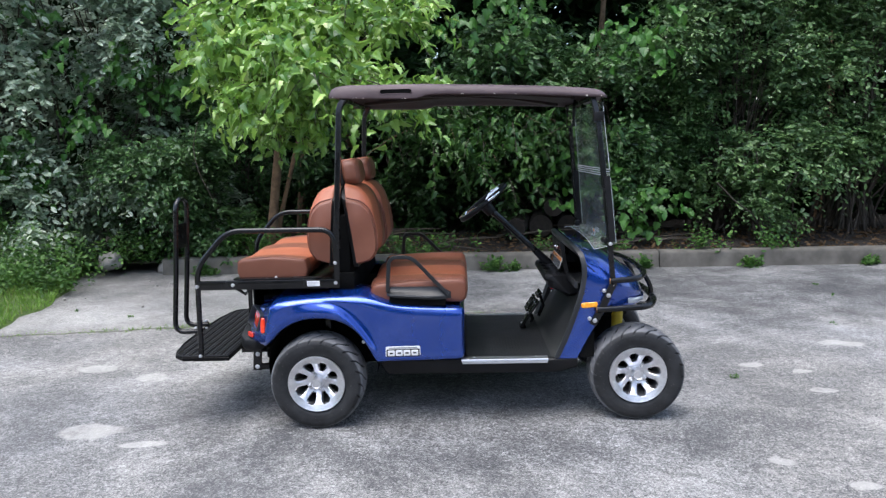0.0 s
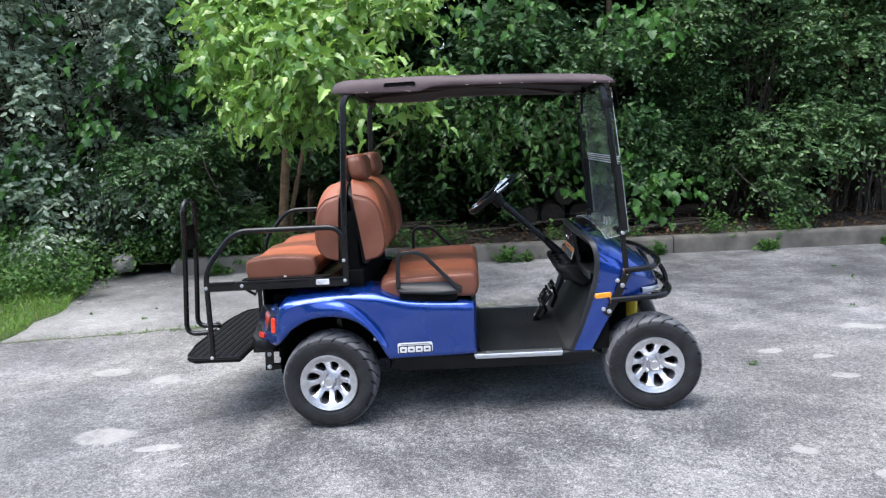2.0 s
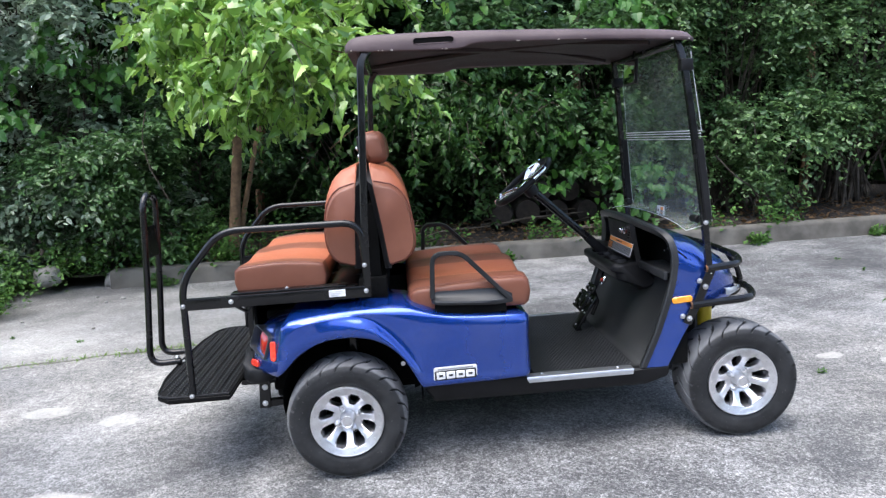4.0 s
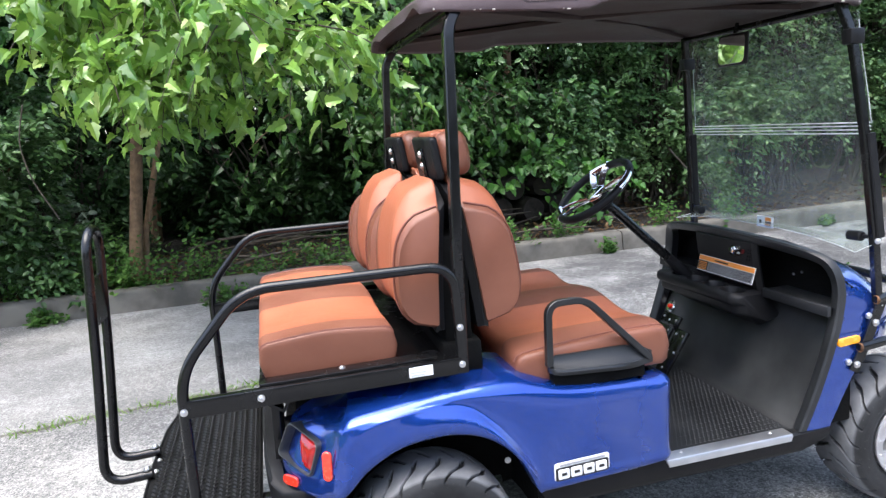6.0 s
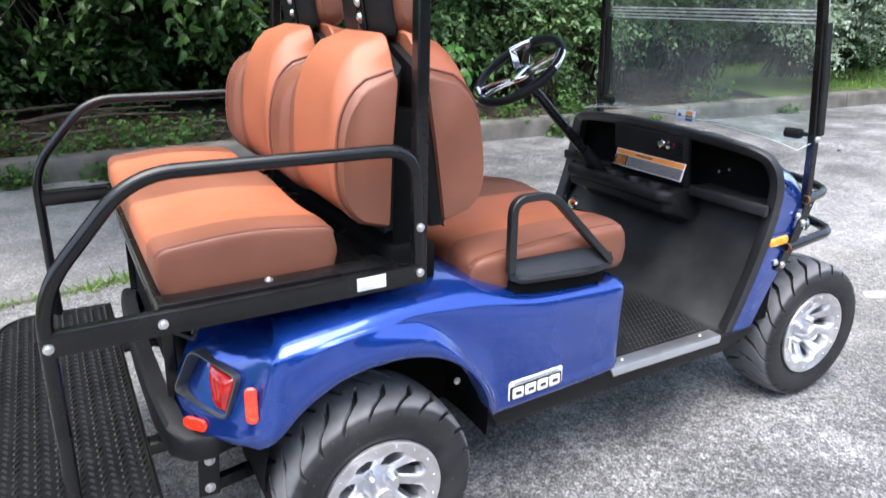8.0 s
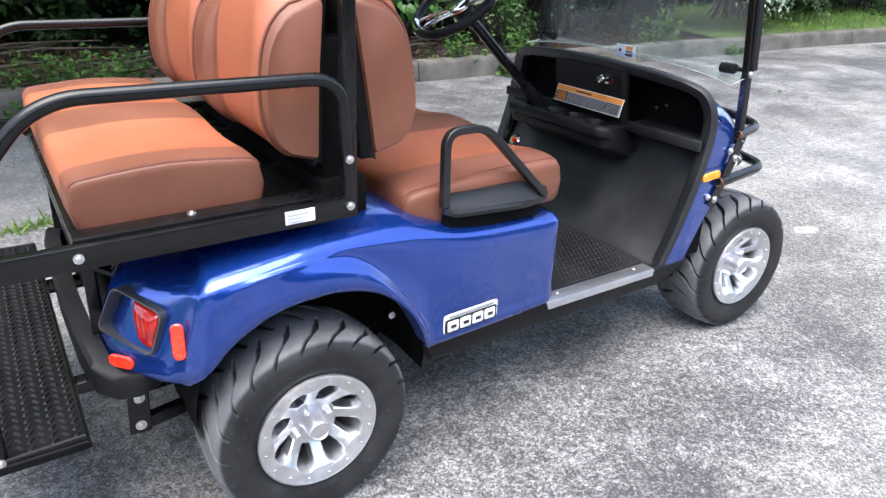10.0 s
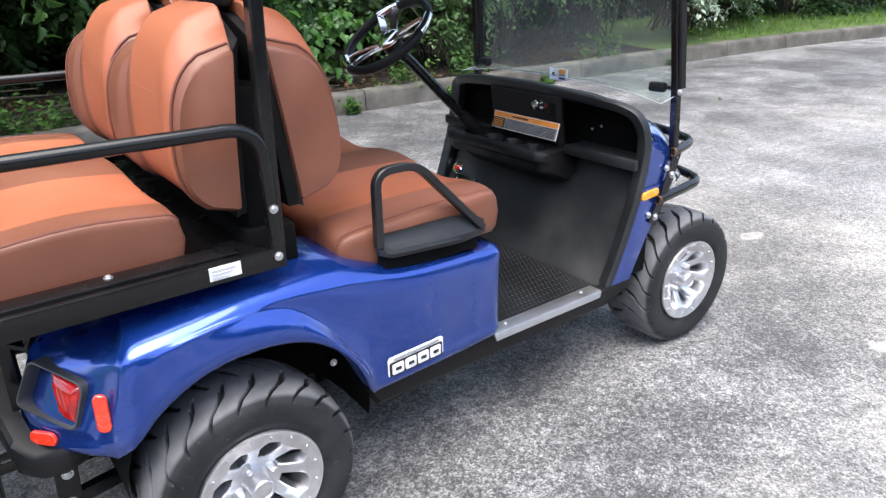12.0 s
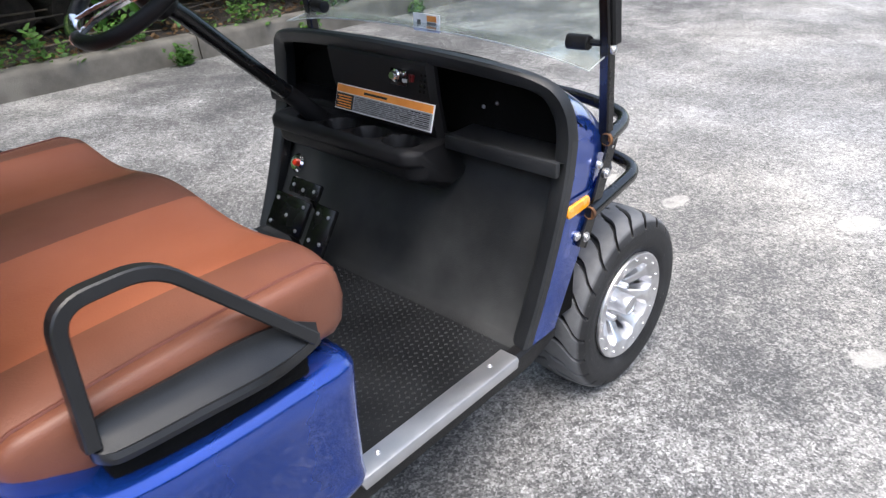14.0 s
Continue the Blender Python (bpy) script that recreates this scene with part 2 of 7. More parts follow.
def lathe(bm, profile, steps=48, m=None):
    """Turns (radius, along) points round the y axis."""
    rings = []
    for r, a in profile:
        rings.append([bm.verts.new((r * math.cos(2 * math.pi * k / steps), a, r * math.sin(2 * math.pi * k / steps))) for k in range(steps)] if r > 1e-6 else [bm.verts.new((0, a, 0))])
    for p, q in zip(rings, rings[1:]):
        for k in range(steps):
            j = (k + 1) % steps
            if len(p) == 1:
                bm.faces.new((p[0], q[k], q[j]))
            elif len(q) == 1:
                bm.faces.new((p[k], q[0], p[j]))
            else:
                bm.faces.new((p[k], q[k], q[j], p[j]))
    if m is not None:
        bmesh.ops.transform(bm, matrix=m, verts=[v for ring in rings for v in ring])
    return bm


def grid(bm, rows, closed_u=False, closed_v=False):
    """A sheet through rows of points."""
    vs = [[bm.verts.new(p) for p in row] for row in rows]
    nu, nv = len(vs), len(vs[0])
    for i in range(nu if closed_u else nu - 1):
        for j in range(nv if closed_v else nv - 1):
            a, b, c, d = vs[i][j], vs[(i + 1) % nu][j], vs[(i + 1) % nu][(j + 1) % nv], vs[i][(j + 1) % nv]
            bm.faces.new((a, b, c, d))
    return vs


def slab(bm, w, h, r, t, m):
    """A flat plate with rounded corners in the local xy plane, its face rounded towards +z, placed by m."""
    loop = []
    for cx, cy, a0 in ((w / 2 - r, h / 2 - r, 0), (-w / 2 + r, h / 2 - r, 90), (-w / 2 + r, -h / 2 + r, 180), (w / 2 - r, -h / 2 + r, 270)):
        loop += [(cx, cy, radians(a0 + 90 * k / 5)) for k in range(6)]
    rows = [[m @ Vector((cx + (r - d) * math.cos(a), cy + (r - d) * math.sin(a), z)) for cx, cy, a in loop] for d, z in ((0, 0), (0, t * 0.7), (min(r, t) * 0.3, t))]
    vs = grid(bm, rows, closed_v=True)
    bm.faces.new(vs[-1])
    bm.faces.new(vs[0][::-1])
    return bm


def curve_at(table):
    """A smooth function through (x, value) rows."""
    xs, ys = np.array([r[0] for r in table], float), np.array([r[1] for r in table], float)
    d = np.gradient(ys, xs)
    slopes = np.diff(ys) / np.diff(xs)
    for i in range(1, len(xs) - 1):
        d[i] = 0 if slopes[i - 1] * slopes[i] <= 0 else 2 * slopes[i - 1] * slopes[i] / (slopes[i - 1] + slopes[i])
    d[0], d[-1] = slopes[0], slopes[-1]

    def value(x):
        x = min(max(x, xs[0]), xs[-1])
        i = min(int(np.searchsorted(xs, x, side="right")) - 1, len(xs) - 2)
        h = xs[i + 1] - xs[i]
        s = (x - xs[i]) / h
        return float(ys[i] * (1 + 2 * s) * (1 - s) ** 2 + d[i] * h * s * (1 - s) ** 2 + ys[i + 1] * s * s * (3 - 2 * s) + d[i + 1] * h * s * s * (s - 1))

    return value


# ---- ground, kerb and lawn ----
KERB_Y = 4.08


def kerb_line(x):
    """The kerb's face: straight behind the cart, bending towards the camera far off to the right."""
    return KERB_Y - (0.02 * (x - 8.5) ** 2 if x > 8.5 else 0.0)


bm = bmesh.new()
xs = [-400, -60, -20, -12, -8, -5, -3, -1, 1, 3, 5, 7, 9, 11, 13, 16, 20, 60, 400]
ys = [-400, -60, -20, -8, -4, -2, 0, 2, 4, 6, 9, 14, 25, 60, 400]
grid(bm, [[(x, y, 0.0) for y in ys] for x in xs])
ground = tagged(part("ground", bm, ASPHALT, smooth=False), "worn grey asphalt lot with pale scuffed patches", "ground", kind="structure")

# planting bed behind the kerb, filled nearly to its top
bm = bmesh.new()
rng = np.random.default_rng(3)
rows = []
for x in np.arange(-14, 18.1, 0.4):
    y0 = kerb_line(x) + 0.12
    rows.append([(x, y0 + d, 0.13 + 0.05 * min(d, 1.5) + 0.05 * noise.noise((x * 1.3, (y0 + d) * 1.3, 0)) * min(1, d * 3) + 0.06 * max(0, d - 1.5)) for d in (0, 0.25, 0.5, 0.8, 1.2, 1.7, 2.4, 3.4, 5, 8, 14)])
grid(bm, rows)
tagged(part("planting_bed", bm, SOIL), "dark leaf mould bed behind the kerb", "soil", kind="structure")

kerb = tagged(new("kerb"), "weathered pale concrete kerb with open joints", "kerb", kind="structure")
joint, k = -2.95, 0
while joint < 15.5:
    length = 2.95 if joint < 8 else 1.4
    bm = bmesh.new()
    rows = []
    for i in range(9):
        x = joint + 0.006 + (length - 0.012) * i / 8
        y = kerb_line(x)
        h = 0.185 + 0.008 * noise.noise((x * 0.7, 3, 0))
        w = 0.006 * noise.noise((x * 3.1, 0, 7))
        rows.append([(x, y, -0.02), (x, y + 0.012 + w, 0.06), (x, y + 0.02 + w, h - 0.035), (x, y + 0.03, h - 0.012), (x, y + 0.05, h), (x, y + 0.16, h + 0.004), (x, y + 0.18, h - 0.02), (x, y + 0.18, -0.02)])
    vs = grid(bm, rows)
    bm.faces.new(vs[0][::-1]), bm.faces.new(vs[-1])
    part("kerb_section", bm, CONCRETE, kerb)
    joint += length

# lawn to the left, lapping over the asphalt, and a strip beyond the far kerb
lawn_edge = curve_at([(-9, -4.2), (-4, -4.0), (-1, -3.65), (0.5, -3.35), (1.4, -3.2), (2.2, -3.3), (2.9, -3.45), (3.4, -3.7), (4.0, -3.9), (6, -4.2)])


def lawn_height(x, y):
    d = lawn_edge(y) + 0.12 * noise.noise((0, y * 2.3, 5)) - x
    return 0.03 + 0.05 * min(1, d / 0.5) + 0.09 * max(0, d - 0.3) + 0.02 * noise.noise((x * 2, y * 2, 0)), d


bm = bmesh.new()
rows = []
for y in np.arange(-9, 4.6, 0.25):
    e = lawn_edge(y) + 0.12 * noise.noise((0, y * 2.3, 5))
    rows.append([(e - d, y, -0.01 if d == 0 else lawn_height(e - d, y)[0]) for d in (0, 0.05, 0.15, 0.35, 0.7, 1.2, 2, 3.5, 7)])
grid(bm, rows)
tagged(part("lawn", bm, LAWN), "mown green lawn edging the asphalt", "lawn", kind="structure")
bm = bmesh.new()
rows = []
for x in [*np.arange(7.6, 30, 0.8), 36.0, 45.0, 60.0, 90.0]:
    y0 = kerb_line(min(x, 16)) + 0.17
    rise = 0.165 + 0.02 * min(1.0, (x - 7.6) / 3)
    rows.append([(x, y0 + d, rise + 0.045 * d) for d in (0, 0.3, 0.8, 1.5, 3, 6, 12, 24, 45)])
grid(bm, rows)
tagged(part("far_lawn", bm, LAWN), "mown lawn strip behind the far kerb", "lawn", kind="structure")


# ---- leaves ----
def unit(v):
    return v / np.maximum(np.linalg.norm(v, axis=-1, keepdims=True), 1e-9)


OVAL = ((0.0, 0.0), (0.3, 0.27), (0.68, 0.24), (1.0, 0.0))
LOBED = ((0.0, 0.03), (0.03, 0.26), (0.22, 0.42), (0.34, 0.28), (0.5, 0.37), (0.6, 0.2), (0.74, 0.22), (1.0, 0.0))
BLADE = ((0.0, 0.03), (0.5, 0.025), (1.0, 0.0))


def leaves(rng, at, axis, normal, size, outline=OVAL, fold=0.25, curl=0.15, wide=1.0):
    """Folded leaves at points: arrays of place, direction, upper side and length. Returns verts and faces."""
    n = len(at)
    axis = unit(axis)
    side = unit(np.cross(axis, normal))
    up = np.cross(side, axis)
    size = np.asarray(size).reshape(-1, 1)
    cols = []
    for s, w in outline:
        cols.append((s, 0.0)), cols.append((s, w)), cols.append((s, -w))
    k = len(outline)
    verts = np.empty((n, 3 * k, 3), np.float32)
    for i, (s, w) in enumerate(outline):
        mid = at + axis * size * s - up * size * curl * s * s
        verts[:, i] = mid
        verts[:, k + i] = mid + side * size * w * wide + up * size * w * fold
        verts[:, 2 * k + i] = mid - side * size * w * wide + up * size * w * fold
    quads = []
    for i in range(k - 1):
        quads.append((i, i + 1, k + i + 1, k + i)), quads.append((i, 2 * k + i, 2 * k + i + 1, i + 1))
    faces = (np.array(quads)[None] + (np.arange(n) * 3 * k)[:, None, None]).reshape(-1, 4)
    return verts.reshape(-1, 3), faces


def simple_leaves(rng, at, axis, normal, size, wide=0.5, fold=0.2):
    """Small leaves of two quads for thick foliage."""
    n = len(at)
    axis = unit(axis)
    side = unit(np.cross(axis, normal))
    up = np.cross(side, axis)
    s = np.asarray(size).reshape(-1, 1)
    w = s * wide * 0.5
    v = np.stack([at, at + axis * s * 0.3 + side * w + up * w * fold, at + axis * s * 0.7 + side * w * 0.85 + up * w * fold, at + axis * s,
                  at + axis * s * 0.7 - side * w * 0.85 + up * w * fold, at + axis * s * 0.3 - side * w + up * w * fold], 1)
    f = (np.array([(0, 1, 2, 3), (0, 3, 4, 5)])[None] + (np.arange(n) * 6)[:, None, None]).reshape(-1, 4)
    return v.reshape(-1, 3), f


def sprays(rng, start, way, length, count, droop):
    """Leaf places along drooping twigs: arrays (n, 3) of start and direction. Returns place, twig direction and side per leaf."""
    n = len(start)
    way = unit(way)
    s = (np.arange(count) + 0.6) / count
    length = np.asarray(length).reshape(-1, 1, 1)
    down = np.array([0, 0, -1.0])
    at = start[:, None] + way[:, None] * s[None, :, None] * length + down * (droop * s[None, :, None] ** 2) * length
    tangent = unit(way[:, None] + down * 2 * droop * s[None, :, None])
    side = unit(np.cross(tangent, np.array([0, 0, 1.0]) + 0.3 * rng.normal(size=(n, 1, 3))))
    flip = np.where(np.arange(count) % 2, 1.0, -1.0)[None, :, None]
    return at.reshape(-1, 3), np.broadcast_to(tangent, at.shape).reshape(-1, 3), (side * flip).reshape(-1, 3)


def lump_points(rng, lumps, n, front=0.35):
    """Places near the skin of a heap of ellipsoids (x, y, z, rx, ry, rz), mostly on the open side, with their outward ways."""
    vol = np.array([(l[3] * l[5] + l[3] * l[4]) for l in lumps])
    pick = rng.choice(len(lumps), n, p=vol / vol.sum())
    d = unit(rng.normal(size=(n, 3)))
    back = d[:, 1] > front
    d[back, 1] *= -1
    low = d[:, 2] < -0.35
    d[low, 2] *= -1
    c, r = np.array([l[:3] for l in lumps])[pick], np.array([l[3:] for l in lumps])[pick]
    depth = 1.0 - 0.35 * rng.random((n, 1)) ** 2
    ragged = 1 + 0.2 * np.array([noise.noise((float(a * 3 + p), float(b * 3), float(q * 3))) for (a, b, q), p in zip(d, pick)]).reshape(-1, 1)
    return c + d * r * depth * ragged, unit(d / r)


def stems(bm, rng, root, tips, thick, sides=5):
    """Bending stems from a root towards tips."""
    for tip in tips:
        a, b = Vector(root) + Vector(rng.normal(0, 0.26, 3)) * Vector((1, 0.7, 0)), Vector(tip)
        mid = a.lerp(b, 0.5) + Vector((0, 0, 0.15 * (b - a).length)) + Vector(rng.normal(0, 0.06, 3))
        pts = [a * (1 - s) ** 2 + mid * 2 * s * (1 - s) + b * s * s for s in (0, 0.2, 0.4, 0.6, 0.8, 1.0)]
        tube(bm, pts, [thick * (1 - 0.8 * i / 5) for i in range(6)], sides)


def bush(name, label, lumps, material, amount, leaf=0.045, seed=0, twig=0.34, droop=0.45, per=9, category="bush", thick=0.018, wide=0.55):
    """A thicket shrub: stems from the ground and sprays of small leaves."""
    rng = np.random.default_rng(seed)
    x, y = np.mean([l[0] for l in lumps]), max(l[1] for l in lumps)
    root = Vector((x, y, 0.14))
    thing = tagged(new(name), label, category)
    tips = [(l[0] + rng.normal(0, 0.3 * l[3]), l[1] + rng.normal(0, 0.3 * l[4]), l[2] + 0.3 * l[5]) for l in lumps for _ in range(3)]
    for tip in tips:
        bm = bmesh.new()
        stems(bm, rng, root, [tip], thick)
        part("stem", bm, TWIG, thing)
    knots = max(20, amount // 24)
    p, out = lump_points(rng, lumps, knots)
    pick = rng.integers(0, knots, amount)
    out = unit(out[pick] + np.array([0, -0.15, 0.25]))
    p = p[pick] + rng.normal(0, 0.085, (amount, 3)) + out * 0.05
    p[:, 2] = np.maximum(p[:, 2], 0.22)
    way = unit(out + 0.75 * rng.normal(size=p.shape) + np.array([0, 0, 0.2]))
    at, tan, side = sprays(rng, p, way, twig * (0.6 + 0.8 * rng.random(amount)), per, droop)
    at[:, 2] = np.maximum(at[:, 2], 0.16)
    n = len(at)
    axis = unit(side + 0.55 * tan + 0.25 * rng.normal(size=at.shape) + np.array([0, -0.1, -0.4]))
    normal = unit(np.array([0, -0.5, 0.9]) + 0.62 * rng.normal(size=at.shape))
    v, f = simple_leaves(rng, at, axis, normal, leaf * (0.6 + 0.8 * rng.random(n)), wide)
    part("foliage", mesh_from("foliage", v, f), material, thing, kind="stuff")
    return thing


# ---- trees and shrubs ----
def shrub_lumps(x, y, width, height, seed, skirt=0.45):
    """Heaped masses of one shrub, overhanging the kerb a little and leaving gaps."""
    rng = np.random.default_rng(seed)
    out = []
    for level in np.arange(skirt, height, 0.42):
        for k in range(3):
            r = rng.uniform(0.28, 0.5)
            if rng.random() < 0.16:
                continue
            out.append((x + (k - 1 + rng.uniform(-0.45, 0.45)) * width * 0.34, y + rng.uniform(-0.35, 0.55) - 0.1 * level, level + rng.uniform(-0.16, 0.16), r * rng.uniform(0.9, 1.25), r, r * rng.uniform(0.65, 0.95)))
    return out


SHRUBS = [
    # x, y, width, height, sprays, leaf, material, label
    (-6.6, 4.3, 1.9, 4.8, 2500, 0.074, LEAF_GREY, "tall grey-green honeysuckle bush beside the lawn"),
    (-5.0, 4.55, 1.8, 4.8, 2700, 0.074, LEAF_GREY, "tall grey-green honeysuckle bush with arching sprays"),
    (-3.6, 4.95, 1.7, 4.7, 2600, 0.074, LEAF_GREY, "dense grey-green honeysuckle bush behind the kerb"),
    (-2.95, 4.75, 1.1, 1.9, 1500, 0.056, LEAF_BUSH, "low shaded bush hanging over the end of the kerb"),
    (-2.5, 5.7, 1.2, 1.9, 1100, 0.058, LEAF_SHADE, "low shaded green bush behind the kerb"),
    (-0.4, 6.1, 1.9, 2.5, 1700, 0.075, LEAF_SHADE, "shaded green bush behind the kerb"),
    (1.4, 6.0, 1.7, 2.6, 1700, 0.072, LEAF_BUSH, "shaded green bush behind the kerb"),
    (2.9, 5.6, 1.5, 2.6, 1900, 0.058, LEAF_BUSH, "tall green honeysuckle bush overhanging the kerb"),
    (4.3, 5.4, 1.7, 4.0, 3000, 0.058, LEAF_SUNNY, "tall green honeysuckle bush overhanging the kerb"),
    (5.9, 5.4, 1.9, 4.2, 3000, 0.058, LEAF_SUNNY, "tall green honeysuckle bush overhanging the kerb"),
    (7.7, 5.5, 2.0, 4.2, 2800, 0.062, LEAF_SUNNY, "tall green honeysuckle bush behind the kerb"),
    (9.6, 5.2, 2.2, 4.2, 2800, 0.06, LEAF_GREY, "tall green bush at the end of the thicket"),
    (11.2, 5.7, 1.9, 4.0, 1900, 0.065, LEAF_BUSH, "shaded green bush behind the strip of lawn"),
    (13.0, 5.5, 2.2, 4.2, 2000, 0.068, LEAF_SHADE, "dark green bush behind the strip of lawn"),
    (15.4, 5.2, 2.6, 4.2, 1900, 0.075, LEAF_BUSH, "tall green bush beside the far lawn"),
]
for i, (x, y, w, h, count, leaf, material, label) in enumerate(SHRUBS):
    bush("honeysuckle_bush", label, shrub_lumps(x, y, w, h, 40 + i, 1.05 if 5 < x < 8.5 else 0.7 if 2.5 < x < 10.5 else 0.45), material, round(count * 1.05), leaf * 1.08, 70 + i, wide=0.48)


def thicket():
    """The wood behind the shrubs, shade put into its leaf colour: thin trunks and coarse leaves, too many to count."""
    rng = np.random.default_rng(11)
    thing = tagged(new("woodland_thicket"), "dense woodland behind the shrubs, its green darkened for shade", "thicket", kind="stuff")
    n = 115000
    at = np.stack([rng.uniform(-12, 15, n), 6.7 + 4.2 * rng.random(n) ** 1.2, 0.15 + 4.9 * rng.random(n)], 1)
    axis = unit(rng.normal(size=at.shape) + np.array([0, -0.5, -0.5]))
    normal = unit(np.array([0, -0.5, 1.0]) + 0.6 * rng.normal(size=at.shape))
    v, f = simple_leaves(rng, at, axis, normal, rng.uniform(0.12, 0.23, n), 0.8)
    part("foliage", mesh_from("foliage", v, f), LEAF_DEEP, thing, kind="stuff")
    # unseen layer of leaves added above the thicket to keep light off it
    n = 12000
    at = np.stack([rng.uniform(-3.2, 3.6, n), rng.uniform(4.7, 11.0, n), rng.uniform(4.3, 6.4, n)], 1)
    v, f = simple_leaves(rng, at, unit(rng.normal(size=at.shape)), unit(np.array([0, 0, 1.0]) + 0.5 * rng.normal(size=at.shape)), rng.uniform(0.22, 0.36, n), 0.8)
    part("unseen_shade_layer", mesh_from("unseen_shade_layer", v, f), LEAF_DEEP, thing, kind="stuff")
    bm = bmesh.new()
    for x in np.arange(-14, 16, 1.1):
        p = Vector((x + rng.uniform(-0.4, 0.4), rng.uniform(6.4, 8.5), 0.1))
        lean = Vector((rng.uniform(-0.5, 0.5), rng.uniform(-0.3, 0.4), 0))
        tube(bm, [p + lean * s + Vector((0.06 * math.sin(5 * s + x), 0, 4.6 * s)) for s in np.linspace(0, 1, 8)], [0.07 * (1 - 0.6 * s) for s in np.linspace(0, 1, 8)], 7)
    part("trunk", bm, BARK, thing, kind="stuff")


thicket()


def unseen_reflected_wood():
    """Unseen trees added behind the camera to darken reflections: trunks and ragged crowns of coarse leaf clumps."""
    rng = np.random.default_rng(29)
    thing = tagged(new("unseen_reflected_wood"), "unseen row of trees added across the lot to darken reflections", "wood", kind="stuff")
    bm = bmesh.new()
    at = []
    for x in np.arange(-34, 36, 3.1):
        p = Vector((x + rng.uniform(-1, 1), -21 + rng.uniform(-2, 2) + 0.008 * x * x, -0.02))
        tall = rng.uniform(5.0, 9.0)
        tube(bm, [p, p + Vector((0.1, 0, tall * 0.4)), p + Vector((0.0, 0.1, tall * 0.9))], [0.2, 0.15, 0.05], 8)
        for _ in range(9):
            c = np.array(p) + np.array([rng.normal(0, 1.2), rng.normal(0, 0.8), rng.uniform(0.12, 0.95) * tall])
            at.append(c + rng.normal(0, 0.75, (150, 3)) * np.array([1, 1, 0.8]))
    at = np.concatenate(at)
    at[:, 2] = np.maximum(at[:, 2], 0.2)
    v, f = simple_leaves(rng, at, unit(rng.normal(size=at.shape)), unit(np.array([0, 0.4, 1.0]) + 0.6 * rng.normal(size=at.shape)), rng.uniform(0.35, 0.7, len(at)), 0.8)
    part("trunk", bm, BARK, thing, kind="stuff")
    part("foliage", mesh_from("foliage", v, f), LEAF_SHADE, thing, kind="stuff")


unseen_reflected_wood()


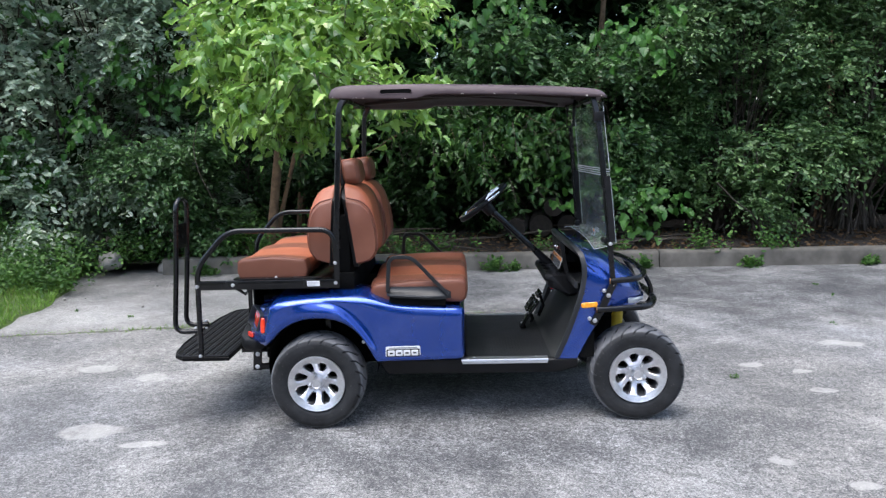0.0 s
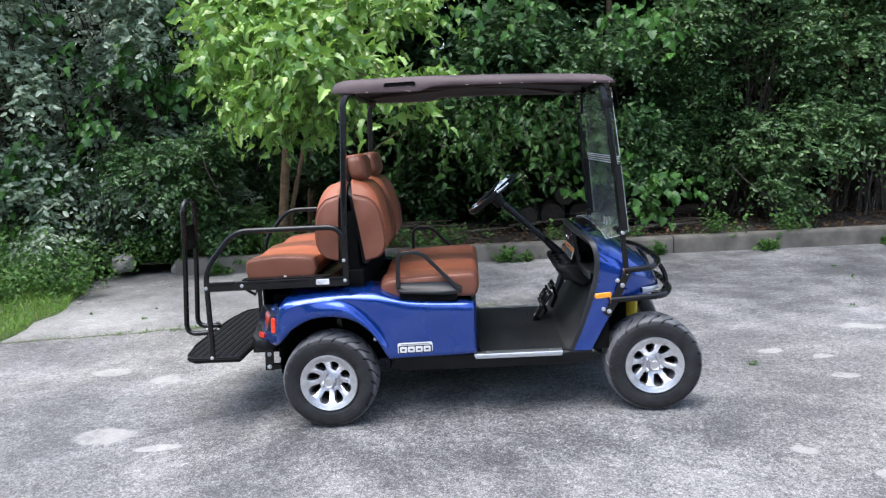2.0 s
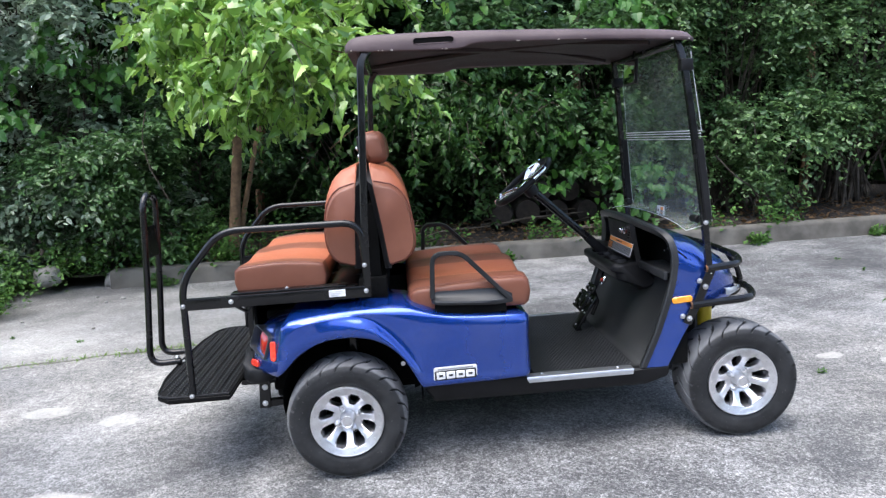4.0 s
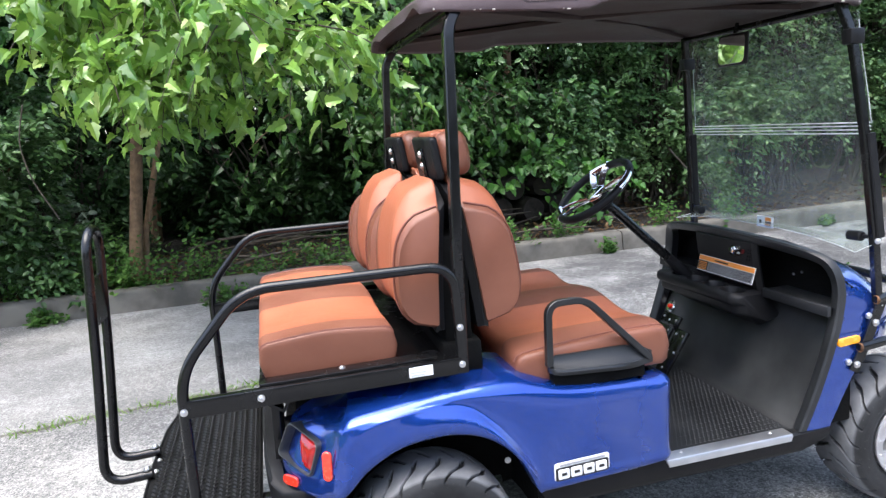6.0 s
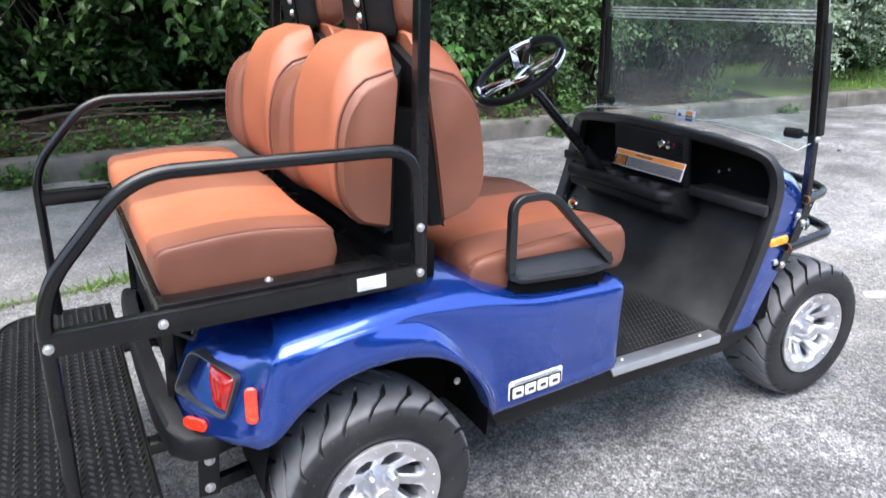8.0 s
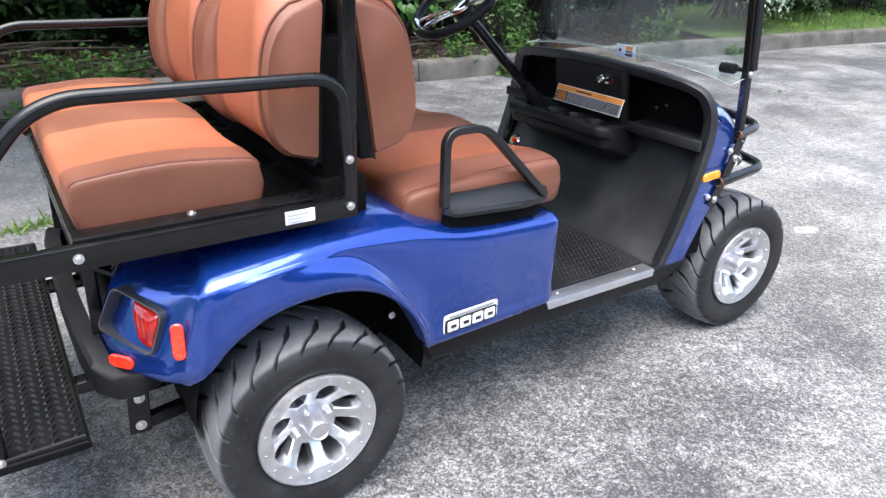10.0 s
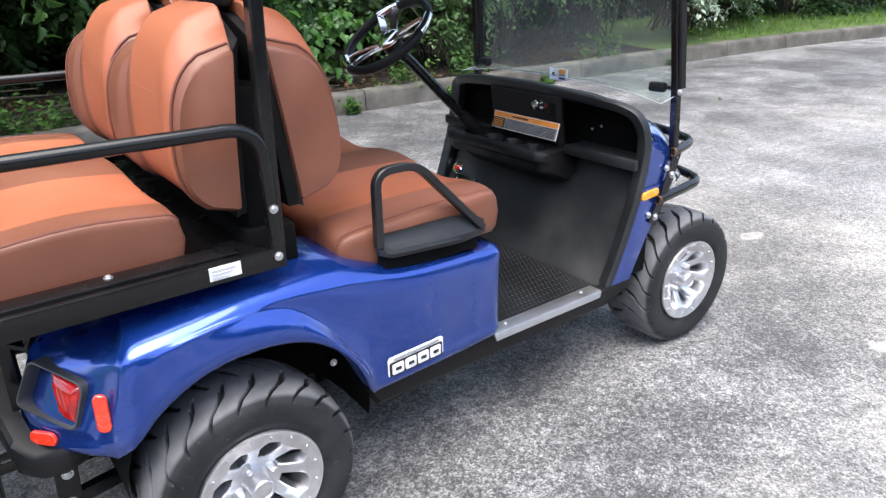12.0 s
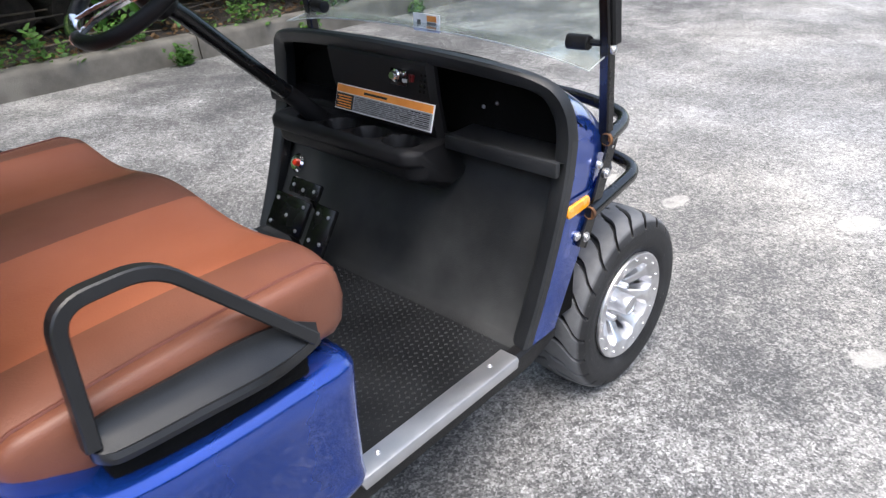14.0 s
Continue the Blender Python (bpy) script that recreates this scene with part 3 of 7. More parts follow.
def broadleaf_tree(label, root, limbs, material, spray_count, leaf, seed, trunk_r=0.045, spread=0.45, twin=True, top=1.7, near_leaves=0):
    """A small tree: leaning trunk, limbs arching to their ends, and drooping twigs of lobed leaves."""
    rng = np.random.default_rng(seed)
    tree = tagged(new("tree"), label, "tree")
    root = Vector(root)
    crotch = root + Vector((0.22, -0.1, top))
    bm = bmesh.new()
    tube(bm, [root + Vector((0, 0, -0.05)), root + Vector((0.0, 0, 0.3)), root + Vector((0.08, -0.03, 0.8)), root + Vector((0.16, -0.06, 1.3)), crotch],
         [trunk_r * 1.35, trunk_r * 1.1, trunk_r, trunk_r * 0.95, trunk_r * 0.9], 10)
    part("trunk", bm, BARK, tree)
    if twin:
        bm = bmesh.new()
        tube(bm, [root + Vector((0.02, 0.1, -0.05)), root + Vector((0.09, 0.12, 0.5)), root + Vector((0.25, 0.16, 1.1)), root + Vector((0.5, 0.2, 2.0)), root + Vector((0.6, 0.3, 3.2))],
             [trunk_r * 0.65, trunk_r * 0.55, trunk_r * 0.48, trunk_r * 0.4, trunk_r * 0.2], 8)
        part("trunk", bm, BARK, tree, "thinner second trunk")
    starts, ways = [], []
    for end in limbs:
        end = Vector(end)
        base = crotch.lerp(root, rng.uniform(0, 0.15))
        mid = base.lerp(end, 0.5) + Vector((rng.normal(0, 0.1), rng.normal(0, 0.1), 0.32 * (end - base).length * 0.6))
        pts = [base * (1 - s) ** 2 + mid * 2 * s * (1 - s) + end * s * s for s in np.linspace(0, 1, 9)]
        bm = bmesh.new()
        tube(bm, pts, [trunk_r * (0.55 * (1 - s) + 0.06) for s in np.linspace(0, 1, 9)], 6)
        part("limb", bm, BARK, tree)
        nodes = rng.random(7) ** 0.55
        for k in range(spray_count):
            s = min(1.0, max(0.05, nodes[k % 7] + rng.normal(0, 0.025)))
            p = base * (1 - s) ** 2 + mid * 2 * s * (1 - s) + end * s * s
            t = (mid - base) * (1 - s) + (end - mid) * s
            starts.append(np.array(p) + rng.normal(0, spread * (0.25 + 0.4 * s), 3) * np.array([1, 1, 0.6]))
            ways.append(unit(np.array(t.normalized()) + rng.normal(0, 0.75, 3) + np.array([0, -0.2, 0])))
    starts, ways = np.array(starts), np.array(ways)
    length = 0.26 + 0.3 * rng.random(len(starts))
    at, tan, side = sprays(rng, starts, ways, length, 8, 0.4)
    n = len(at)
    axis = unit(0.7 * side + 0.55 * tan + np.array([0, -0.1, -0.3]) + 0.45 * rng.normal(size=at.shape))
    normal = unit(np.array([-0.1, -0.4, 0.85]) + 0.85 * rng.normal(size=at.shape))
    size = leaf * (0.5 + 0.85 * rng.random(n))
    single = np.zeros(n, bool)
    if near_leaves:
        single[np.flatnonzero((at[:, 1] < 2.0) & (at[:, 2] < 2.05))[:near_leaves]] = True
        side_way = unit(np.cross(axis, normal))
        up_way = np.cross(side_way, axis)
        shapes = []
        for k in range(4):
            v, f = leaves(rng, np.zeros((1, 3)), np.array([[1.0, 0, 0]]), np.array([[0, 0, 1.0]]), np.ones(1), LOBED, 0.3 + 0.08 * k, 0.18 + 0.09 * k, 0.62 + 0.07 * k)
            shapes.append(mesh_from("leaf", v, f))
            shapes[-1].materials.append(material)
        for k in np.flatnonzero(single):
            a, b, c = (Vector(w[k]) for w in (axis, -side_way, up_way))
            one = part("leaf", shapes[k % 4], material, tree)
            one.matrix_basis = Matrix.Translation(at[k] + axis[k] * 0.02) @ Matrix((a, b, c)).transposed().to_4x4() @ Matrix.Scale(float(size[k]), 4)
    keep = ~single
    v, f = leaves(rng, (at + axis * 0.02)[keep], axis[keep], normal[keep], size[keep], LOBED, 0.5, 0.4, 0.92)
    part("crown", mesh_from("crown", v, f), material, tree, kind="stuff")
    bm = bmesh.new()
    for p, d, l in list(zip(starts, ways, length))[::3]:
        pts = [Vector(p + unit(d) * l * s + np.array([0, 0, -0.4 * s * s * l])) for s in (0, 0.35, 0.7, 1.0)]
        tube(bm, pts, [0.005, 0.004, 0.003, 0.002], 4, caps=False)
    part("twig", bm, TWIG, tree, kind="stuff")
    return tree


broadleaf_tree("young tree with bright lobed leaves arching over the asphalt", (-1.7, 4.45, 0.12),
               [(-1.15, 2.1, 2.05), (-1.05, 1.9, 1.85), (-0.85, 1.85, 1.78), (-0.45, 1.85, 1.93), (0.0, 1.85, 1.95), (0.32, 2.3, 1.95), (-1.15, 2.3, 2.3), (-0.6, 1.7, 2.1),
                (-1.3, 2.0, 2.4), (-0.8, 1.8, 2.4), (-0.4, 2.0, 2.45), (-0.15, 2.3, 2.75), (-1.1, 2.5, 2.9), (-0.7, 2.3, 2.95), (-0.25, 2.6, 3.0), (-1.6, 2.5, 2.35), (-1.55, 2.6, 2.75), (0.25, 2.5, 2.6), (0.45, 2.7, 2.95)],
               LEAF_BRIGHT, 58, 0.1, 5, trunk_r=0.055, spread=0.12, near_leaves=280)
LEAF_MID = leaf_material("mid_green_tree_leaf", (0.014, 0.054, 0.01), (0.07, 0.16, 0.03), 0.42, 0.4)
broadleaf_tree("tree with mid-green lobed leaves behind the kerb", (0.3, 6.6, 0.15),
               [(0.6, 4.4, 1.5), (1.1, 4.5, 1.25), (1.6, 4.5, 1.7), (2.2, 4.6, 1.5), (0.1, 4.5, 1.9), (1.0, 4.5, 1.9), (-0.6, 4.7, 1.3)],
               LEAF_MID, 52, 0.09, 8, trunk_r=0.035)


def vine(label, spots, seed):
    """A climbing vine over a bush: scattered large lobed leaves on thin shoots."""
    rng = np.random.default_rng(seed)
    thing = tagged(new("climbing_vine"), label, "vine")
    for x, y, z, r, count in spots:
        start = np.array([x, y, z]) + rng.normal(0, r, (count, 3)) * np.array([1, 0.35, 0.8])
        way = unit(rng.normal(size=(count, 3)) * np.array([1, 0.4, 0.8]) + np.array([0, -0.35, 0.1]))
        at, tan, side = sprays(rng, start, way, rng.uniform(0.2, 0.4, count), 5, 0.5)
        axis = unit(0.5 * side + 0.4 * tan + np.array([0, -0.15, -0.6]) + 0.3 * rng.normal(size=at.shape))
        normal = unit(np.array([0, -0.7, 0.7]) + 0.4 * rng.normal(size=at.shape))
        v, f = leaves(rng, at, axis, normal, rng.uniform(0.07, 0.14, len(at)), LOBED, 0.25, 0.2, 1.1)
        part("leafy_shoot", mesh_from("leafy_shoot", v, f), LEAF_VINE, thing, kind="stuff")


VINE_LEFT = [(-4.5, 4.15, 1.5, 0.22, 22), (-4.9, 4.2, 1.1, 0.2, 16), (-3.8, 4.1, 1.85, 0.16, 9), (-3.3, 4.2, 2.45, 0.22, 14), (-2.8, 4.3, 2.35, 0.2, 14), (-2.4, 4.5, 2.7, 0.3, 20), (-2.0, 4.8, 3.1, 0.4, 30), (-4.3, 4.3, 2.9, 0.25, 12)]
VINE_RIGHT = [(1.3, 4.6, 3.1, 0.25, 18), (0.7, 4.6, 3.2, 0.25, 16), (2.75, 4.6, 2.75, 0.25, 24), (3.0, 4.7, 0.7, 0.25, 24), (2.2, 4.8, 1.0, 0.25, 20)]
LEAF_VINE = leaf_material("bright_vine_leaf", (0.03, 0.11, 0.016), (0.11, 0.26, 0.045), 0.4, 0.45)
vine("wild vine with large bright leaves climbing over the bush", VINE_LEFT, 5)
vine("wild vine with large green leaves hanging from the thicket", VINE_RIGHT, 6)


# ---- golf cart: materials ----
def vinyl(name, c1, c2):
    n = Nodes(name, 0.42)
    grain = n.add("TexVoronoi")
    n.put(grain.inputs["Vector"], n.coord)
    grain.inputs["Scale"].default_value = 420.0
    soft = n.noise(7, 4)
    color = n.mix(n.ramp(soft, 0.3, 0.7), c1, c2)
    return n.done(color, n.bump(n.noise(9, 2), 0.25, 0.01, n.bump(grain.outputs["Distance"], 0.25, 0.001)), n.ramp(soft, 0.3, 0.7, 0.38, 0.5), Specular_IOR_Level=0.4)


def car_paint():
    n = Nodes("metallic_blue_paint", 0.24, 0.72)
    flake = n.add("TexVoronoi")
    n.put(flake.inputs["Vector"], n.coord)
    flake.inputs["Scale"].default_value = 1600.0
    sep = n.add("SeparateColor")
    n.put(sep.inputs[0], flake.outputs["Color"])
    dust = n.noise(3, 5)
    color = n.mix(n.math("MULTIPLY_ADD", sep.outputs[0], 0.28, 0.15), (0.005, 0.036, 0.25), (0.017, 0.105, 0.55))
    color = n.mix(n.ramp(dust, 0.5, 0.8, 0.0, 0.08), color, (0.2, 0.22, 0.25))
    return n.done(color, n.bump(n.noise(2.2, 2), 0.05, 0.02), n.ramp(dust, 0.3, 0.7, 0.22, 0.3), Coat_Weight=1.0, Coat_Roughness=0.02, Coat_IOR=1.6)


PAINT = car_paint()
TAN = vinyl("brown_vinyl", (0.155, 0.055, 0.032), (0.195, 0.074, 0.044))
ORANGE = vinyl("orange_tan_vinyl", (0.315, 0.096, 0.048), (0.37, 0.121, 0.062))
PIPING = vinyl("red_brown_piping", (0.13, 0.042, 0.028), (0.18, 0.06, 0.04))
BLACK_METAL = surface("black_powder_coat", (0.004, 0.004, 0.0045), (0.007, 0.007, 0.0075), 12, 0.2, 0.0, 500, 0.12, 0.0005, shine=0.4)
BLACK_PLASTIC = surface("black_moulded_plastic", (0.007, 0.007, 0.0078), (0.015, 0.015, 0.0163), 7, 0.4, 0.0, 420, 0.35, 0.0012, shine=0.2)
GREY_PLASTIC = surface("dark_grey_plastic", (0.014, 0.0152, 0.017), (0.025, 0.0265, 0.029), 7, 0.36, 0.0, 420, 0.35, 0.0012, shine=0.4)
ARM_PLASTIC = surface("satin_black_plastic", (0.009, 0.0097, 0.011), (0.017, 0.018, 0.02), 9, 0.33, 0.0, 420, 0.25, 0.0008, shine=0.4)
BEZEL = surface("grey_lamp_bezel", (0.045, 0.047, 0.048), (0.07, 0.072, 0.073), 9, 0.4, 0.0, 420, 0.3, 0.001, shine=0.45)
PLATE = surface("dull_black_tread_plate", (0.003, 0.003, 0.0032), (0.007, 0.007, 0.007), 9, 0.6, 0.0, 300, 0.3, 0.001, shine=0.12)
TREAD = surface("worn_black_tread", (0.004, 0.004, 0.0042), (0.011, 0.011, 0.011), 30, 0.4, 0.0, 300, 0.2, 0.0008, shine=0.3)
RUST = surface("rusty_steel", (0.06, 0.025, 0.01), (0.22, 0.1, 0.035), 60, 0.8)
DULL_BLACK = surface("dull_black_underbody", (0.003, 0.003, 0.003), (0.007, 0.007, 0.0067), 5, 0.85, 0.0, 90, 0.5, 0.004, shine=0.08)


def tyre_rubber():
    """Dark sidewall rubber; the tread that meets the road is scuffed pale and dusty."""
    n = Nodes("tyre_rubber", 0.6)
    xyz = n.add("SeparateXYZ")
    n.put(xyz.inputs[0], n.coord)
    radius = n.math("SQRT", n.math("ADD", n.math("MULTIPLY", xyz.outputs[0], xyz.outputs[0]), n.math("MULTIPLY", xyz.outputs[2], xyz.outputs[2])))
    clouds = n.noise(14, 5)
    side = n.mix(n.ramp(clouds, 0.35, 0.68), (0.011, 0.0113, 0.0122), (0.03, 0.0308, 0.0328))
    tread = n.mix(n.ramp(clouds, 0.3, 0.7), (0.078, 0.08, 0.086), (0.15, 0.152, 0.158))
    worn = n.ramp(n.math("ADD", radius, n.math("MULTIPLY", clouds, 0.01)), 0.206, 0.224)
    # groove shade painted as dark rubber: how far a place lies below the tread's crown
    crown = n.math("MULTIPLY_ADD", n.math("MULTIPLY", xyz.outputs[1], xyz.outputs[1]), -1.25, 0.247)
    sunk = n.ramp(n.math("SUBTRACT", crown, radius), 0.0035, 0.0085)
    color = n.mix(n.math("MULTIPLY", worn, n.math("SUBTRACT", 1.0, sunk)), side, tread)
    specks = n.noise(90, 2)
    color = n.mix(n.ramp(specks, 0.68, 0.78, 0.0, 0.5), color, (0.16, 0.155, 0.15))
    return n.done(color, n.bump(n.noise(260, 2), 0.35, 0.0015), n.ramp(clouds, 0.3, 0.7, 0.5, 0.7), Specular_IOR_Level=0.35)


RUBBER = tyre_rubber()
MAT = surface("black_rubber_mat", (0.007, 0.0076, 0.0085), (0.02, 0.021, 0.0225), 5, 0.48, 0.0, 300, 0.5, 0.0015, 0.1, shine=0.32)
MAT_WORN = surface("scuffed_mat_pip", (0.012, 0.0128, 0.0135), (0.05, 0.052, 0.054), 7, 0.5)
KICK = surface("dusty_black_kick_mat", (0.015, 0.0162, 0.0175), (0.044, 0.0455, 0.046), 5, 0.46, 0.0, 300, 0.5, 0.0015, 0.1, shine=0.32)
ALLOY = surface("machined_alloy", (0.7, 0.7, 0.72), (0.84, 0.84, 0.86), 34, 0.37, 1.0, 400, 0.08, 0.0005, 0.08)
STEEL = surface("zinc_steel", (0.6, 0.6, 0.62), (0.75, 0.75, 0.76), 40, 0.36, 1.0, 500, 0.1, 0.0004)
CHROME = surface("chrome", (0.82, 0.82, 0.84), (0.9, 0.9, 0.9), 20, 0.14, 1.0, 500, 0.02, 0.0003, 0.05)
ALUMINIUM = surface("brushed_aluminium", (0.58, 0.59, 0.61), (0.66, 0.66, 0.68), 18, 0.4, 1.0, 300, 0.15, 0.0006, 0.06)
ROOF = surface("dusty_brown_roof_plastic", (0.055, 0.036, 0.038), (0.115, 0.085, 0.09), 3.5, 0.5, 0.0, 240, 0.4, 0.002, 0.2, shine=0.3)
# the roof plastic once more, its brown darkened for the shade underneath
ROOF_UNDER = surface("roof_plastic_with_shade", (0.022, 0.014, 0.013), (0.05, 0.034, 0.032), 4.0, 0.6, 0.0, 240, 0.4, 0.002, 0.15, shine=0.25)
CHIPPED = surface("chipped_white_edge", (0.34, 0.3, 0.27), (0.55, 0.5, 0.46), 60, 0.8)
WHITE = surface("white_decal", (0.72, 0.72, 0.72), (0.82, 0.82, 0.82), 20, 0.45)
INK = surface("black_decal", (0.012, 0.012, 0.013), (0.02, 0.02, 0.02), 20, 0.4)
FAINT_INK = surface("faint_grey_print", (0.5, 0.5, 0.51), (0.6, 0.6, 0.61), 40, 0.4)
GREY_INK = surface("grey_decal", (0.26, 0.27, 0.28), (0.36, 0.36, 0.37), 40, 0.4)
SMALL_PRINT = surface("faded_black_print", (0.07, 0.07, 0.075), (0.13, 0.13, 0.13), 60, 0.45)
ORANGE_INK = surface("orange_decal", (0.75, 0.26, 0.05), (0.85, 0.34, 0.08), 20, 0.4)
AMBER = surface("amber_reflector_plastic", (0.9, 0.33, 0.01), (1.0, 0.42, 0.02), 60, 0.2, relief=0.3, coat=1.0)
RED_REFLECTOR = surface("red_reflector_plastic", (0.78, 0.03, 0.012), (0.9, 0.06, 0.02), 60, 0.2, relief=0.3, coat=1.0)
RED_LENS = surface("red_lamp_lens", (0.26, 0.002, 0.004), (0.5, 0.008, 0.008), 50, 0.1, relief=0.2, coat=1.0)
RED_SWITCH = surface("dark_red_switch", (0.05, 0.004, 0.005), (0.09, 0.008, 0.009), 50, 0.3)
YELLOW = surface("yellow_spring_paint", (0.6, 0.42, 0.02), (0.75, 0.55, 0.03), 12, 0.4)
HEADLAMP = surface("clear_headlamp_plastic", (0.35, 0.38, 0.42), (0.6, 0.62, 0.66), 14, 0.12, 0.4, coat=1.0)


def pane_material():
    n = Nodes("clear_acrylic", 0.04)
    clear = n.add("BsdfTransparent")
    clear.inputs[0].default_value = (0.93, 0.97, 0.95, 1)
    shine = n.add("BsdfGlossy")
    shine.inputs["Roughness"].default_value = 0.03
    haze = n.add("BsdfDiffuse")
    haze.inputs[0].default_value = (0.62, 0.66, 0.64, 1)
    weight = n.add("LayerWeight")
    weight.inputs["Blend"].default_value = 0.5
    first, second = n.add("MixShader"), n.add("MixShader")
    n.put(first.inputs[0], n.math("MULTIPLY_ADD", n.math("POWER", weight.outputs["Facing"], 4.0), 0.5, 0.025))
    n.t.links.new(clear.outputs[0], first.inputs[1])
    n.t.links.new(shine.outputs[0], first.inputs[2])
    n.put(second.inputs[0], n.ramp(n.noise(1.7, 5), 0.35, 0.8, 0.05, 0.15))
    n.t.links.new(first.outputs[0], second.inputs[1])
    n.t.links.new(haze.outputs[0], second.inputs[2])
    n.t.links.new(second.outputs[0], n.t.nodes["Material Output"].inputs[0])
    return n.mat


ACRYLIC = pane_material()
FROSTED = surface("frosted_acrylic_edge", (0.32, 0.34, 0.335), (0.55, 0.58, 0.57), 30, 0.4)
MIRROR = surface("mirror_glass", (0.9, 0.9, 0.9), (0.92, 0.92, 0.92), 5, 0.02, 1.0, relief=0.0, rough_var=0.0)

# ---- golf cart ----
cart = tagged(new("golf_cart"), "metallic blue golf cart with tan vinyl seats facing both ways", "golf cart")
cart.matrix_basis = pose(-0.012, 0, 0, 0, 0, 1.4)
NEAR, FAR = -1, 1


def bolt(at, way, parent=cart, size=0.011, name="bolt"):
    """A domed zinc bolt head on its washer, looking along way."""
    bm = bmesh.new()
    lathe(bm, [(0, 0.62 * size), (0.35 * size, 0.6 * size), (0.62 * size, 0.45 * size), (0.7 * size, 0.2 * size), (0.72 * size, 0.12 * size), (size, 0.1 * size), (size, -0.3 * size), (0, -0.3 * size)], 12)
    turn = Vector((0, 1, 0)).rotation_difference(Vector(way)).to_matrix().to_4x4()
    bmesh.ops.transform(bm, matrix=Matrix.Translation(at) @ turn, verts=bm.verts[:])
    return part(name, bm, STEEL, parent)


def tyre_mesh():
    """A low tyre with curved tread grooves cut in, its axle along y, outer side towards -y."""
    prof = [(-0.078, 0.143), (-0.09, 0.147), (-0.099, 0.165), (-0.104, 0.19), (-0.103, 0.212), (-0.096, 0.228), (-0.086, 0.237), (-0.07, 0.242), (-0.035, 0.246), (0.0, 0.247)]
    prof = prof + [(-y, r) for y, r in prof[-2::-1]]
    fine = []
    for (y0, r0), (y1, r1) in zip(prof, prof[1:]):
        steps = max(1, round(math.hypot(y1 - y0, r1 - r0) / 0.0075))
        fine += [(y0 + (y1 - y0) * s / steps, r0 + (r1 - r0) * s / steps) for s in range(steps)]
    fine.append(prof[-1])
    step, count = 24, 22
    n = step * count
    verts = np.empty((n, len(fine), 3), np.float32)
    for i in range(n):
        for j, (y, r) in enumerate(fine):
            s = min(1.0, abs(y) / 0.1)
            sweep = -(0.4 * s + 0.75 * s ** 2.2 + 0.05 * math.sin(9 * s)) * (1 if r > 0.2 else 0.0 if r < 0.18 else (r - 0.18) / 0.02)
            k = (i + (0 if y < 0 else step // 2)) % step
            wide = 3 if s > 0.85 else 4 if s > 0.62 else 5 if s > 0.22 else 3
            cut = 0.0
            if r > 0.214:
                cut = 0.013 if k < wide else 0.0
                cut *= min(1.0, (r - 0.214) / 0.014)
                if abs(y) < 0.004:
                    cut *= 0.3
            elif r > 0.2105 and abs(y) > 0.06:
                cut = -0.002
            elif (0.158 < r < 0.163 or 0.186 < r < 0.191) and abs(y) > 0.08:
                cut = -0.0015
            a = 2 * math.pi * (i - step * sweep) / n
            rr = r - cut
            verts[i, j] = (rr * math.cos(a), y, rr * math.sin(a))
    m = len(fine)
    idx = np.arange(n * m).reshape(n, m)
    nxt = np.roll(idx, -1, 0)
    faces = np.stack([idx[:, :-1], idx[:, 1:], nxt[:, 1:], nxt[:, :-1]], -1).reshape(-1, 4)
    me = mesh_from("tyre", verts.reshape(-1, 3), faces, True)
    me.set_sharp_from_angle(angle=radians(40))
    return me


def rim_bmesh():
    """Alloy wheel: flat riveted lip and eight flat spokes falling inwards to the hub, windows between, facing -y."""
    bm = bmesh.new()
    lathe(bm, [(0.143, 0.08), (0.147, 0.09), (0.141, 0.085), (0.128, 0.02), (0.13, -0.06), (0.142, -0.082), (0.148, -0.094), (0.1465, -0.1), (0.142, -0.101), (0.139, -0.099), (0.121, -0.097), (0.117, -0.094), (0.1155, -0.085), (0.113, -0.04), (0.108, 0.02), (0.1, 0.05), (0.09, 0.055)], 64)
    for k in range(8):
        rows = []
        for r, w, y, t in ((0.045, 0.034, -0.05, 0.03), (0.055, 0.031, -0.054, 0.032), (0.066, 0.028, -0.062, 0.034), (0.076, 0.028, -0.069, 0.035), (0.09, 0.029, -0.079, 0.035), (0.1, 0.032, -0.086, 0.034), (0.1065, 0.04, -0.0905, 0.03), (0.1115, 0.062, -0.0935, 0.022), (0.121, 0.098, -0.0965, 0.02)):
            half = w / 2
            rows.append([(r, y + t, -half - 0.004), (r, y + 0.003, -half), (r, y, -half + 0.003), (r, y, half - 0.003), (r, y + 0.003, half), (r, y + t, half + 0.004)])
        vs = grid(bm, rows)
        bmesh.ops.transform(bm, matrix=Matrix.Rotation(2 * math.pi * (k + 0.5) / 8, 4, "Y"), verts=[v for row in vs for v in row])
    lathe(bm, [(0, -0.046), (0.036, -0.046), (0.05, -0.05), (0.056, -0.054), (0.06, -0.055), (0.0615, -0.048), (0.0615, -0.01)], 48)
    return bm


